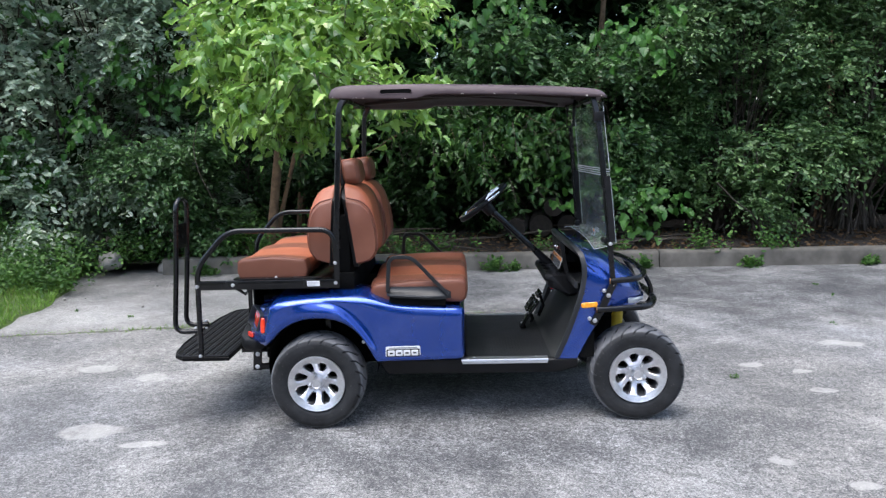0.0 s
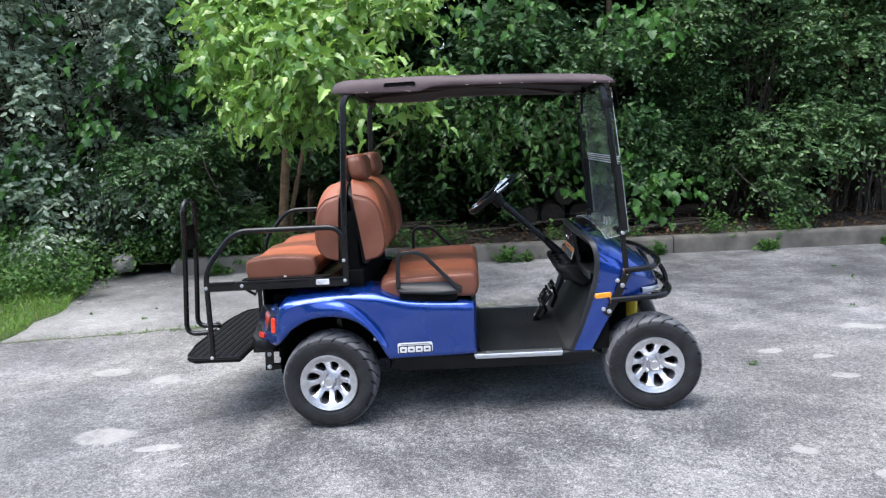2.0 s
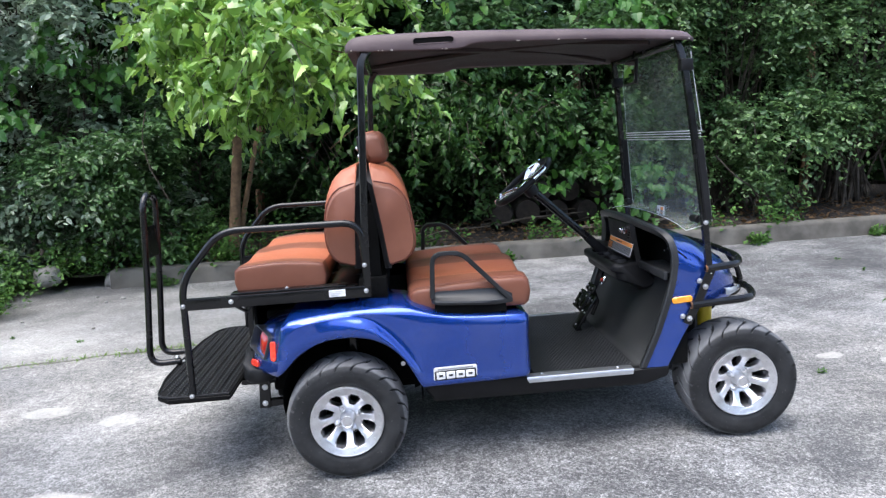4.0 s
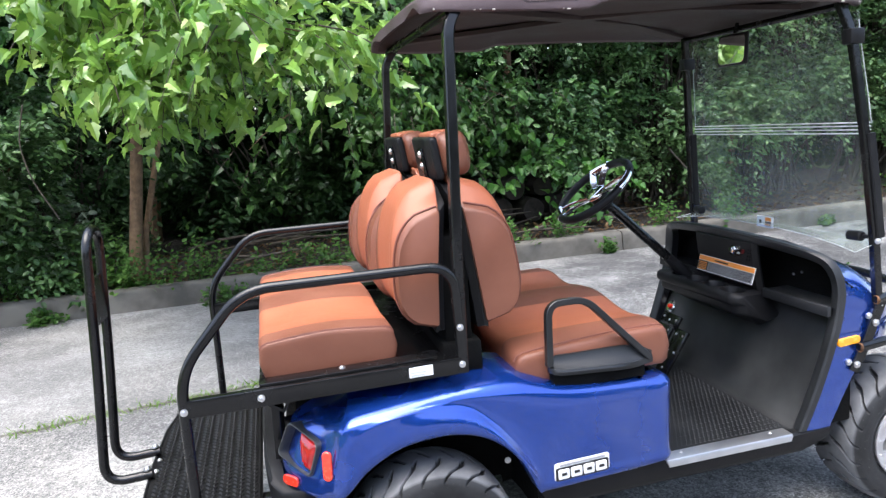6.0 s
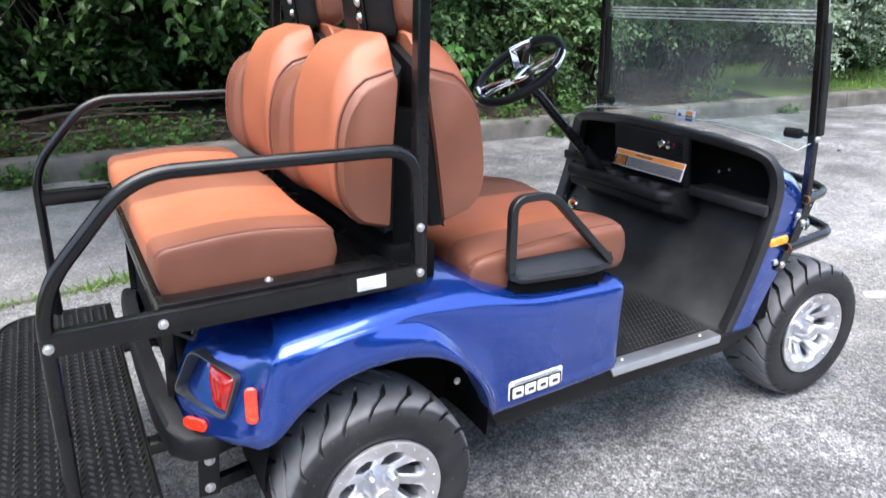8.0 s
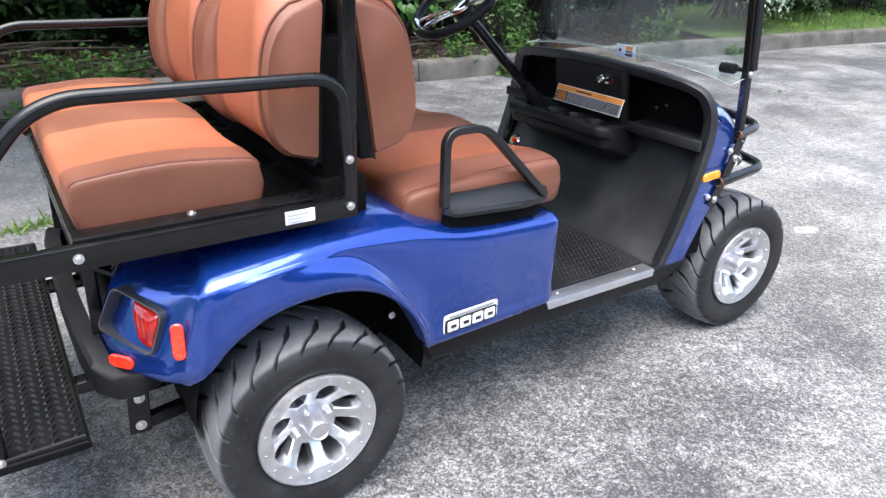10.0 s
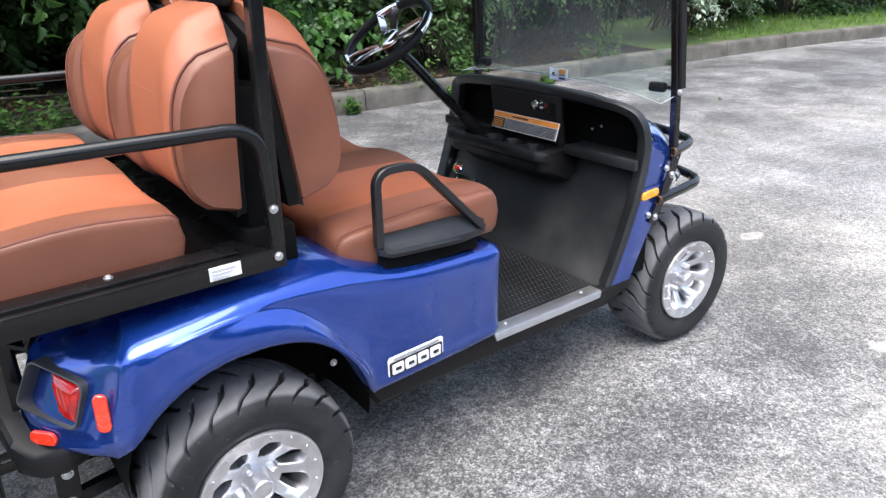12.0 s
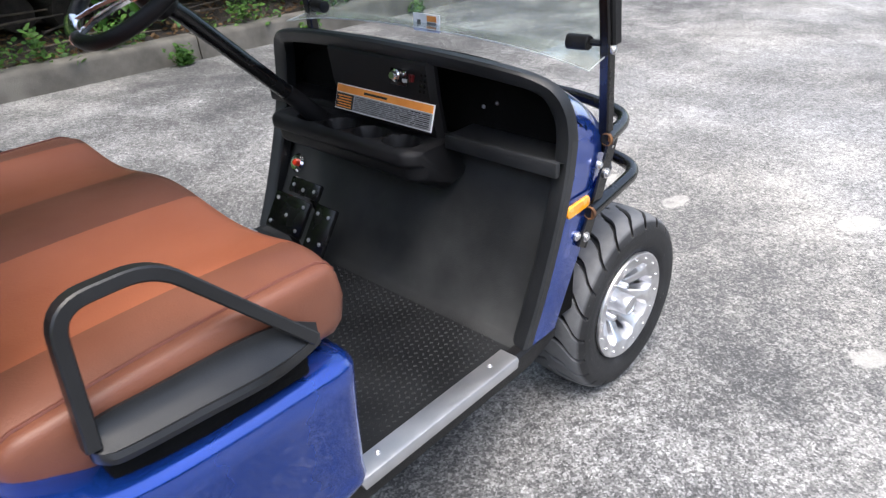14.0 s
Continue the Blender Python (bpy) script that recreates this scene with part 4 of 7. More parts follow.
def build_wheel():
    wheel = new("wheel")
    wheel.parent = cart
    part("tyre", tyre_mesh(), RUBBER, wheel)
    part("rim", rim_bmesh(), ALLOY, wheel, "eight-spoke machined alloy rim")
    bm = bmesh.new()
    lathe(bm, [(0, -0.1), (0.019, -0.1), (0.0215, -0.103), (0.0245, -0.103), (0.0265, -0.1), (0.027, -0.085), (0.0275, -0.06), (0.032, -0.05), (0.033, -0.044)], 32)
    part("hub_cap", bm, ALLOY, wheel, "tall bright metal hub cap")
    bm = bmesh.new()
    lathe(bm, [(0, 0.005), (0.085, 0.005), (0.092, 0.012), (0.092, 0.06), (0, 0.06)], 40)
    part("brake_drum", bm, DULL_BLACK, wheel)
    for k in range(4):
        a = math.pi / 4 + k * math.pi / 2
        bm = bmesh.new()
        lathe(bm, [(0, -0.076), (0.006, -0.075), (0.009, -0.071), (0.01, -0.056), (0.013, -0.052), (0.013, -0.044)], 12, Matrix.Translation((0.045 * math.cos(a), 0, 0.045 * math.sin(a))))
        part("lug_nut", bm, ALLOY, wheel)
    for k in range(16):
        a = 2 * math.pi * (k + 0.25) / 16
        bm = bmesh.new()
        lathe(bm, [(0, -0.1015), (0.0024, -0.101), (0.0032, -0.097)], 8, Matrix.Translation((0.1305 * math.cos(a), 0, 0.1305 * math.sin(a))))
        part("rivet", bm, STEEL, wheel)
    return wheel


TYRE_Z = 0.244
rear_near = build_wheel()
rear_near.matrix_basis = pose(0.0, -0.487, TYRE_Z, 0, 20, 0)
copy_thing(rear_near, pose(0.0, 0.487, TYRE_Z, 0, 35, 180))
copy_thing(rear_near, pose(1.664, -0.428, TYRE_Z, 0, -12, -2))
copy_thing(rear_near, pose(1.664, 0.428, TYRE_Z, 0, 50, 178))

# rear body: one skin swept round its plan, with the wheel arch and its flare
plan = [(-0.388, 0.30), (-0.384, 0.37), (-0.368, 0.425), (-0.325, 0.482), (-0.278, 0.532), (-0.235, 0.55), (-0.15, 0.557), (0.0, 0.56), (0.2, 0.556), (0.45, 0.545), (0.66, 0.531), (0.735, 0.523), (0.757, 0.508), (0.766, 0.48), (0.767, 0.30), (0.767, 0.0)]
arch = curve_at([(-0.26, 0.441), (-0.22, 0.475), (-0.176, 0.522), (-0.13, 0.553), (-0.083, 0.575), (-0.02, 0.588), (0.036, 0.59), (0.1, 0.581), (0.153, 0.562), (0.2, 0.53), (0.245, 0.48), (0.28, 0.42), (0.312, 0.348)])
flare = curve_at([(-0.3, 0.52), (-0.22, 0.58), (-0.154, 0.63), (-0.07, 0.65), (0.01, 0.655), (0.08, 0.648), (0.127, 0.63), (0.19, 0.577), (0.239, 0.518), (0.301, 0.43), (0.36, 0.36)])
crest = curve_at([(-0.40, 0.66), (-0.36, 0.672), (-0.28, 0.684), (-0.2, 0.698), (-0.1, 0.708), (0.0, 0.714), (0.1, 0.716), (0.2, 0.714), (0.27, 0.706), (0.33, 0.684), (0.4, 0.656), (0.5, 0.642), (0.65, 0.63), (0.77, 0.622)])

crease = curve_at([(-0.4, 0.6), (-0.25, 0.64), (-0.1, 0.664), (0.05, 0.67), (0.25, 0.656), (0.35, 0.64), (0.45, 0.622), (0.65, 0.606), (0.77, 0.596)])


def body_side(sign):
    bm = bmesh.new()
    dense = []
    lengths = [0.0]
    for a, b in zip(plan, plan[1:]):
        lengths.append(lengths[-1] + math.hypot(b[0] - a[0], b[1] - a[1]))
    px, py = curve_at(list(zip(lengths, [p[0] for p in plan]))), curve_at(list(zip(lengths, [p[1] for p in plan])))
    n = 120
    for i in range(n + 1):
        s = lengths[-1] * i / n
        dense.append((px(s), py(s)))
    rows = []
    for i, (x, y) in enumerate(dense):
        a, b = dense[max(i - 1, 0)], dense[min(i + 1, n)]
        t = Vector((b[0] - a[0], b[1] - a[1])).normalized()
        nx, ny = -t.y, t.x
        zb = arch(x) if -0.26 < x < 0.312 and y > 0.5 else (0.441 if x < 0 else 0.348)
        zt = crest(x)
        in_flare = 1.0 if -0.225 < x < 0.27 else max(0.0, 1 - (abs(x - (-0.225 if x < 0 else 0.27)) / 0.06))
        in_flare = in_flare * in_flare * (3 - 2 * in_flare)
        fl = 0.028 * in_flare
        zf = max(flare(x), zb + 0.012) if in_flare > 0 else zb + 0.05
        zf = min(zf, zt - 0.045)
        tail = max(0.0, min(1.0, (-0.2 - x) / 0.12))
        g = zf - zb
        blend = max(0.0, min(1.0, (0.14 - x) / 0.3))
        blend = blend * blend * (3 - 2 * blend)
        out = fl * blend
        prof = [(0.035, zb), (-fl + 0.004, zb), (-fl, zb + 0.006), (-fl - 0.003, zb + 0.35 * g), (-fl - 0.001, zb + 0.6 * g), *((-fl * (k + (1 - k) * blend), z) for k, z in ((0.86, zb + 0.8 * g), (0.62, zb + 0.94 * g), (0.34, zf + 0.004), (0.12, zf + 0.01), (0.0, zf + 0.016)))]
        w = 1.0 - 0.9 * max(0.0, min(1.0, (x - 0.1) / 0.67))
        z7 = zf + 0.016
        zs = max(z7, crease(x))
        ledge = 0.004 * (1 - w)
        prof += [(-ledge * 0.5 - out * 0.9, z7 + (zs - z7) * 0.5 + 0.001), (-ledge - out * 0.8, z7 + (zs - z7) * 0.8 + 0.002), (-ledge - out * 0.74, zs + 0.002), (0.001 - out * 0.68, zs + 0.006)]
        big = 0.3 + 0.7 * w
        prof += [(o * big - out * 0.62 * (1 - f), zs + 0.008 + (zt - zs - 0.008) * f) for o, f in ((0.009, 0.2), (0.022, 0.42), (0.044, 0.66), (0.076, 0.87), (0.115, 1.0))]
        prof += [(0.155, zt + 0.004), (0.22, zt + 0.005)]
        row = []
        for off, z in prof:
            lean = tail * 0.42 * max(0.0, z - 0.5)
            inward = min(off, y) if off > 0 else off
            row.append((x - nx * inward + lean, sign * (y - ny * inward), z))
        rows.append(row)
    grid(bm, rows)
    return bm


for sign in (NEAR, FAR):
    part("rear_body", body_side(sign), PAINT, cart, "glossy metallic blue rear body panel with flared wheel arch").data.set_sharp_from_angle(angle=radians(78))


def side_y(x):
    """Half width of the rear body's side at x."""
    return curve_at([(-0.278, 0.532), (-0.15, 0.557), (0.0, 0.56), (0.2, 0.556), (0.45, 0.545), (0.66, 0.531), (0.735, 0.523)])(x)


# wheel housings, belly and axles
for sign in (NEAR, FAR):
    bm = bmesh.new()
    rows = []
    for i in range(25):
        a = math.radians(-12 + 204 * i / 24)
        x, z = 0.03 + 0.285 * math.cos(a), 0.335 + 0.255 * math.sin(a)
        rows.append([(x, sign * 0.53, z - 0.004), (x, sign * 0.4, z), (x, sign * 0.31, z - 0.01), (x * 0.9, sign * 0.3, max(0.26, z - 0.1))])
    grid(bm, rows)
    part("wheel_housing", bm, DULL_BLACK, cart)
bm = bmesh.new()
box(bm, -0.33, 0.76, -0.3, 0.3, 0.3, 0.66, 0.01)
part("underbody", bm, DULL_BLACK, cart)
bm = bmesh.new()
box(bm, -0.33, 1.3, -0.24, 0.24, 0.25, 0.32, 0.01)
box(bm, 1.46, 1.62, -0.16, 0.16, 0.3, 0.5, 0.02)
part("chassis_frame", bm, DULL_BLACK, cart)
for x, w in ((0.0, 0.4), (1.664, 0.34)):
    bm = bmesh.new()
    tube(bm, [(x, -w, TYRE_Z), (x, w, TYRE_Z)], 0.028, 12)
    tube(bm, [(x - 0.07, -w * 0.8, TYRE_Z + 0.02), (x + 0.07, -w * 0.8, TYRE_Z + 0.02)], 0.02, 8)
    part("axle", bm, DULL_BLACK, cart)
for sign in (NEAR, FAR):
    for x, y, mat in ((1.6, 0.29, YELLOW), (0.03, 0.33, BLACK_METAL)):
        bm = bmesh.new()
        lathe(bm, [(0, -0.13), (0.017, -0.13), (0.018, -0.02), (0.03, -0.018), (0.031, 0.09), (0.028, 0.1), (0, 0.1)], 16, Matrix.Translation((x, sign * y, 0.45)) @ pose(0, 0, 0, 90, 0, 0))
        part("shock_absorber", bm, mat, cart, "yellow shock absorber" if mat is YELLOW else "")
    bolt((0.24, sign * 0.5, 0.44), (0, sign, 0), size=0.009)

# rocker panels and the metal sill strips
for sign in (NEAR, FAR):
    bm = bmesh.new()
    rows = []
    for x, zt in ((0.318, 0.335), (0.36, 0.345), (0.74, 0.344), (0.76, 0.332), (1.2, 0.332), (1.26, 0.335), (1.352, 0.337)):
        zb = 0.256 if x > 0.36 else 0.325 - (x - 0.318) * 1.5
        if x > 1.3:
            zb = 0.285
        y = 0.5 if x > 0.5 else 0.51
        rows.append([(x, sign * 0.3, zt), (x, sign * (y - 0.008), zt), (x, sign * y, zt - 0.008), (x, sign * (y - 0.004), zb + 0.02), (x, sign * (y - 0.02), zb), (x, sign * 0.3, zb)])
    vs = grid(bm, rows, closed_v=True)
    bm.faces.new(vs[0]), bm.faces.new(vs[-1][::-1])
    part("rocker_panel", bm, BLACK_PLASTIC, cart)
    bm = bmesh.new()
    rows = [[(x, sign * 0.459, 0.3385), (x, sign * 0.499, 0.3385), (x, sign * 0.505, 0.337), (x, sign * 0.508, 0.332), (x + dx, sign * 0.508, 0.314), (x + dx, sign * 0.504, 0.312), (x, sign * 0.502, 0.328), (x, sign * 0.459, 0.335)]
            for x, dx in ((0.748, 0.008), (0.97, 0.0), (1.2, -0.004))]
    vs = grid(bm, rows, closed_v=True)
    bm.faces.new(vs[0]), bm.faces.new(vs[-1][::-1])
    strip = part("sill_strip", bm, ALUMINIUM, cart, "scuffed aluminium sill strip")
    for x in (0.815, 1.14):
        bolt((x, sign * 0.475, 0.3395), (0, 0, 1), strip, 0.007, "screw")

# floor, kick panel
bm = bmesh.new()
rows = []
for x, z in ((0.768, 0.5), (0.772, 0.36), (0.785, 0.338), (1.0, 0.3345), (1.22, 0.335)):
    rows.append([(x, y, z) for y in (-0.47, -0.3, -0.1, 0.1, 0.3, 0.47)])
grid(bm, rows)
floor_mat = part("floor_mat", bm, MAT, cart, "black rubber floor mat with raised pips")
bm = bmesh.new()
grid(bm, [[(x, y, z) for y in (-0.47, -0.3, -0.1, 0.1, 0.3, 0.47)] for x, z in ((1.22, 0.335), (1.24, 0.337), (1.258, 0.345), (1.29, 0.4), (1.36, 0.53), (1.42, 0.645), (1.44, 0.68))])
part("kick_mat", bm, KICK, cart, "dusty scuffed black kick panel")
# raised pips of the mat in the open foot well
pips = []
for i in range(25):
    for j in range(60):
        pips.append((0.81 + i * 0.0165 + (0.0082 if j % 2 else 0), -0.44 + j * 0.0148, 0.3352))
base = np.array([(-0.004, -0.0016, 0), (0.004, -0.0016, 0), (0.004, 0.0016, 0), (-0.004, 0.0016, 0), (-0.0026, -0.0007, 0.0026), (0.0026, -0.0007, 0.0026), (0.0026, 0.0007, 0.0026), (-0.0026, 0.0007, 0.0026)])
rot = np.where(np.arange(len(pips)) % 2, 0.6, -0.6)
c, s = np.cos(rot)[:, None], np.sin(rot)[:, None]
v = np.stack([base[None, :, 0] * c - base[None, :, 1] * s, base[None, :, 0] * s + base[None, :, 1] * c, np.broadcast_to(base[None, :, 2], (len(pips), 8))], -1) + np.array(pips)[:, None]
f = (np.array([(0, 1, 5, 4), (1, 2, 6, 5), (2, 3, 7, 6), (3, 0, 4, 7), (4, 5, 6, 7)])[None] + (np.arange(len(pips)) * 8)[:, None, None]).reshape(-1, 4)
part("tread_pattern", mesh_from("tread_pattern", v.reshape(-1, 3), f), MAT_WORN, floor_mat, kind="stuff")

# front cowl: leg panels and hood
edge_x = curve_at([(0.328, 1.248), (0.439, 1.295), (0.559, 1.337), (0.678, 1.378), (0.76, 1.392), (0.82, 1.392), (0.88, 1.375), (0.95, 1.33)])
leg_front = curve_at([(0.333, 1.352), (0.483, 1.433), (0.602, 1.51), (0.66, 1.56)])
for sign in (NEAR, FAR):
    bm = bmesh.new()
    rows = []
    for z in np.linspace(0.334, 0.64, 14):
        a, b = edge_x(z), leg_front(z)
        rows.append([(a + 0.004, sign * 0.494, z), (a + 0.002, sign * 0.498, z)] + [(a + (b - a) * k, sign * (0.502 - 0.004 * abs(k - 0.5)), z) for k in (0.04, 0.2, 0.4, 0.6, 0.8, 0.95)] + [(b, sign * 0.494, z), (b + 0.004, sign * 0.47, z), (b, sign * 0.36, z)])
    grid(bm, rows)
    part("cowl_leg", bm, PAINT, cart, "blue side panel of the front cowl")
hood_top = curve_at([(0, 0.925), (0.1, 0.893), (0.16, 0.878), (0.35, 0.846), (0.55, 0.80), (0.75, 0.748), (0.9, 0.692), (1.0, 0.625)])
hood_half = curve_at([(0, 0.498), (0.25, 0.497), (0.45, 0.487), (0.65, 0.46), (0.82, 0.415), (0.93, 0.36), (1.0, 0.27)])
bm = bmesh.new()
rows = []
for i in range(31):
    u = i / 30
    row = []
    for j in range(49):
        a = math.pi * j / 48
        c, s = math.cos(a), math.sin(a)
        w = hood_half(u)
        y = -w * math.copysign(abs(c) ** 0.42, c)
        low = 0.59 + 0.005 * u
        z = low + (hood_top(u) - low) * abs(s) ** 0.38
        nose = 1.775 - 0.10 * (abs(y) / 0.5) ** 2
        x = edge_x(z) * (1 - u) + nose * u
        x += 0.02 * math.sin(math.pi * u) * (1 if z < 0.75 else 0.5)
        row.append((x, y, z))
    rows.append(row)
grid(bm, rows)
hood = part("front_cowl", bm, PAINT, cart, "glossy metallic blue front cowl")
bm = bmesh.new()
grid(bm, [[(x, y * 0.982, z - 0.009) for x, y, z in row] for row in rows[:16]])
part("cowl_liner", bm, DULL_BLACK, cart)
bm = bmesh.new()
box(bm, 1.45, 1.66, -0.3, 0.3, 0.5, 0.615, 0.03, 3)
part("nose_underside", bm, DULL_BLACK, cart)
for sign in (NEAR, FAR):
    bm = bmesh.new()
    rows = []
    for k in range(7):
        u = k / 6
        x = 1.62 + 0.1 * u
        rows.append([(x, sign * (0.456 - 0.085 * u ** 1.6 - d), 0.603 + 0.004 * u + h * (0.034 - 0.012 * u)) for h, d in ((0, 0.012), (0.15, 0.0), (0.5, -0.004), (0.85, 0.0), (1, 0.012))])
    grid(bm, rows)
    part("headlamp", bm, HEADLAMP, cart, "clear wedge-shaped headlamp")

    bm = bmesh.new()
    slab(bm, 0.086, 0.027, 0.0115, 0.007, Matrix.Translation((1.411, sign * 0.501, 0.616)) @ pose(0, 0, 0, 90 if sign < 0 else -90, 0, 0) @ pose(0, 0, 0, 0, 0, 4))
    part("side_reflector", bm, AMBER, cart, "amber side reflector")


# ---- cart: dashboard ----
rim_path = [(1.243, 0.494, 0.335), (1.29, 0.496, 0.44), (1.334, 0.497, 0.56), (1.372, 0.497, 0.68), (1.386, 0.495, 0.775), (1.384, 0.487, 0.83), (1.372, 0.462, 0.875), (1.352, 0.41, 0.897), (1.332, 0.3, 0.912), (1.318, 0.15, 0.922), (1.314, 0.0, 0.926)]
rim_path = [(x, -y, z) for x, y, z in rim_path] + [p for p in rim_path[-2::-1]]
bm = bmesh.new()
rows = []
trim_line = rounded(rim_path, 0.05, 3)
for p in trim_line:
    side = max(0.0, min(1.0, (abs(p.y) - 0.4) / 0.08))
    low = max(0.0, min(1.0, (0.9 - p.z) / 0.12))
    sy = math.copysign(1, p.y)
    inward = Vector((0, -sy * 0.036 * max(side, low), -0.026 * (1 - low)))
    out = Vector((0, sy * 0.008 * low, 0.008 * (1 - low)))
    rows.append([p + out + Vector((0.014, 0, 0)), p + out * 0.9 + Vector((-0.006, 0, 0)), p + out * 0.2 + Vector((-0.012, 0, 0)), p + inward * 0.75 + Vector((-0.007, 0, 0)), p + inward + Vector((0.0, 0, 0)), p + inward * 1.02 + Vector((0.03, 0, 0))])
grid(bm, rows)
part("dash_trim", bm, GREY_PLASTIC, cart, "black edge trim round the dashboard and foot well")
bm = bmesh.new()
rows = []
for z in (0.6, 0.7, 0.78, 0.82, 0.86):
    half = 0.487 if z < 0.8 else 0.487 - 2.0 * (z - 0.8)
    rows.append([(1.455, y * half / 0.49, z) for y in np.linspace(-0.49, 0.49, 9)])
grid(bm, rows)
rows = []
for y in np.linspace(-0.485, 0.485, 25):
    t = abs(y) / 0.485
    zt = 0.917 - 0.018 * t ** 2 - 0.06 * t ** 8
    rows.append([(1.322 + 0.05 * t ** 3, y, zt), (1.36 + 0.03 * t, y, zt - 0.012), (1.455, y, zt - 0.065)])
grid(bm, rows)
for sign in (NEAR, FAR):
    grid(bm, [[(edge_x(z) + (1.44 - edge_x(z)) * k, sign * 0.485, z) for k in (0, 0.5, 1)] for z in np.linspace(0.336, 0.79, 14)])
dash = part("dashboard", bm, DULL_BLACK, cart, "black moulded dashboard with open cubbies")
bm = bmesh.new()
rows = []
for y in (-0.182, -0.172, -0.165, 0.0, 0.165, 0.178, 0.188):
    edge = 0.02 if abs(y) > 0.17 else 0.0
    rows.append([(1.44, y, 0.875), (1.36, y, 0.9), (1.318 + edge, y, 0.905), (1.309 + edge, y, 0.893), (1.318 + edge, y, 0.82), (1.335 + edge, y, 0.735), (1.34 + edge, y, 0.70), (1.46, y, 0.69)])
grid(bm, rows)
part("console_panel", bm, BLACK_PLASTIC, dash)
for sign, y0, y1, z0, x0 in ((NEAR, 0.185, 0.492, 0.726, 1.35), (FAR, 0.2, 0.492, 0.726, 1.352)):
    bm = bmesh.new()
    grid(bm, [[(x, sign * y, z0 + (0.006 if x < 1.36 else 0)) for y in np.linspace(y0 - 0.01, y1, 5)] for x in (x0, x0 + 0.02, 1.455)])
    box(bm, x0 - 0.012, x0 + 0.006, min(sign * y0, sign * y1), max(sign * y0, sign * y1), z0 - 0.026, z0 + 0.01, 0.006)
    part("cubby_shelf", bm, GREY_PLASTIC if sign < 0 else BLACK_PLASTIC, dash)
    if sign < 0:
        bolt((1.452, -0.25, 0.79), (-1, 0, 0), dash, 0.005, "screw")
        bolt((1.452, -0.21, 0.775), (-1, 0, 0), dash, 0.005, "screw")
for k, y in enumerate((-0.3, -0.18, -0.05, 0.12, 0.28)):
    bolt((1.325 + 0.02 * abs(y), y, 0.926 - 0.05 * y * y * 3), (-0.6, 0, 0.8), dash, 0.0045, "screw")
# cup holder tray: a moulded shelf with four wells sunk in its top, and a deeper box below
def well_depth(x, y):
    deep = 0.0
    for cy in (-0.112, -0.006, 0.1, 0.205):
        d = math.hypot((x - 1.276) / 0.034, (y - cy) / 0.043)
        deep = max(deep, 0.045 * max(0.0, min(1.0, (1.12 - d) / 0.2)))
    return deep


bm = bmesh.new()
rows = []
for y in np.linspace(-0.185, 0.35, 90):
    t = max(0.0, abs(y - 0.0825) / 0.2675 - 0.86) / 0.14
    e = 0.035 * t ** 2
    row = [(x + e * (1.36 - x) / 0.13, y, 0.722 - e * 0.3 - well_depth(x, y)) for x in np.linspace(1.36, 1.236, 22)]
    row += [(1.226 + e, y, 0.716 - e * 0.3), (1.221 + e, y, 0.706), (1.221 + e, y, 0.69), (1.226 + e, y, 0.682), (1.236 + e, y, 0.678), (1.242 + e, y, 0.672), (1.244 + e, y, 0.65), (1.252 + e, y, 0.64), (1.3 + e * 0.7, y, 0.622), (1.35 + e * 0.4, y, 0.585 + e * 0.6), (1.42, y, 0.6 + e * 0.6)]
    rows.append(row)
vs = grid(bm, rows)
bm.faces.new(vs[0][::-1]), bm.faces.new(vs[-1])
part("cup_tray", bm, BLACK_PLASTIC, dash, "black moulded tray with four cup wells")
# switches and the warning label
lab = Matrix.Translation((1.314, -0.012, 0.781)) @ pose(0, 0, 0, 0, 17, 0) @ Matrix.Diagonal((1, 1, 0.88, 1))


def plate(y0, y1, z0, z1, x=-0.002, t=0.0015):
    bm = bmesh.new()
    box(bm, x - t, x, y0, y1, z0, z1)
    bmesh.ops.transform(bm, matrix=lab, verts=bm.verts[:])
    return bm


label = part("warning_label", plate(-0.17, 0.162, -0.04, 0.03), WHITE, dash, "white, orange and grey warning label with tiny print")
part("label_panel", plate(-0.167, 0.159, -0.037, 0.006, -0.0037), GREY_INK, label)
part("label_band", plate(-0.167, 0.159, 0.008, 0.0275, -0.0037), ORANGE_INK, label, "orange band")
part("label_square", plate(0.095, 0.157, -0.036, 0.005, -0.0055), INK, label)
rng = np.random.default_rng(17)
for i in range(8):
    y, z = -0.162, -0.034 + i * 0.0049
    while y < 0.085:
        l = rng.uniform(0.012, 0.05)
        part("print_bar", plate(y, min(y + l, 0.09), z, z + 0.0028, -0.0055, 0.001), INK if y < -0.11 and i % 2 else SMALL_PRINT, label)
        y += l + 0.005
for i in range(5):
    part("print_bar", plate(0.1, 0.152 - 0.006 * (i % 2), -0.033 + i * 0.0074, -0.0298 + i * 0.0074, -0.0071, 0.001), ORANGE_INK, label)
part("print_bar", plate(-0.02, 0.06, 0.014, 0.02, -0.0053, 0.001), INK, label)
face = Matrix.Translation((1.312, -0.008, 0.86)) @ pose(0, 0, 0, 0, 12, 0)
bm = bmesh.new()
box(bm, -0.004, 0.0, -0.1, -0.045, -0.022, 0.022, 0.002)
bmesh.ops.transform(bm, matrix=face, verts=bm.verts[:])
switch_plate = part("switch_plate", bm, BLACK_METAL, dash)
bm = bmesh.new()
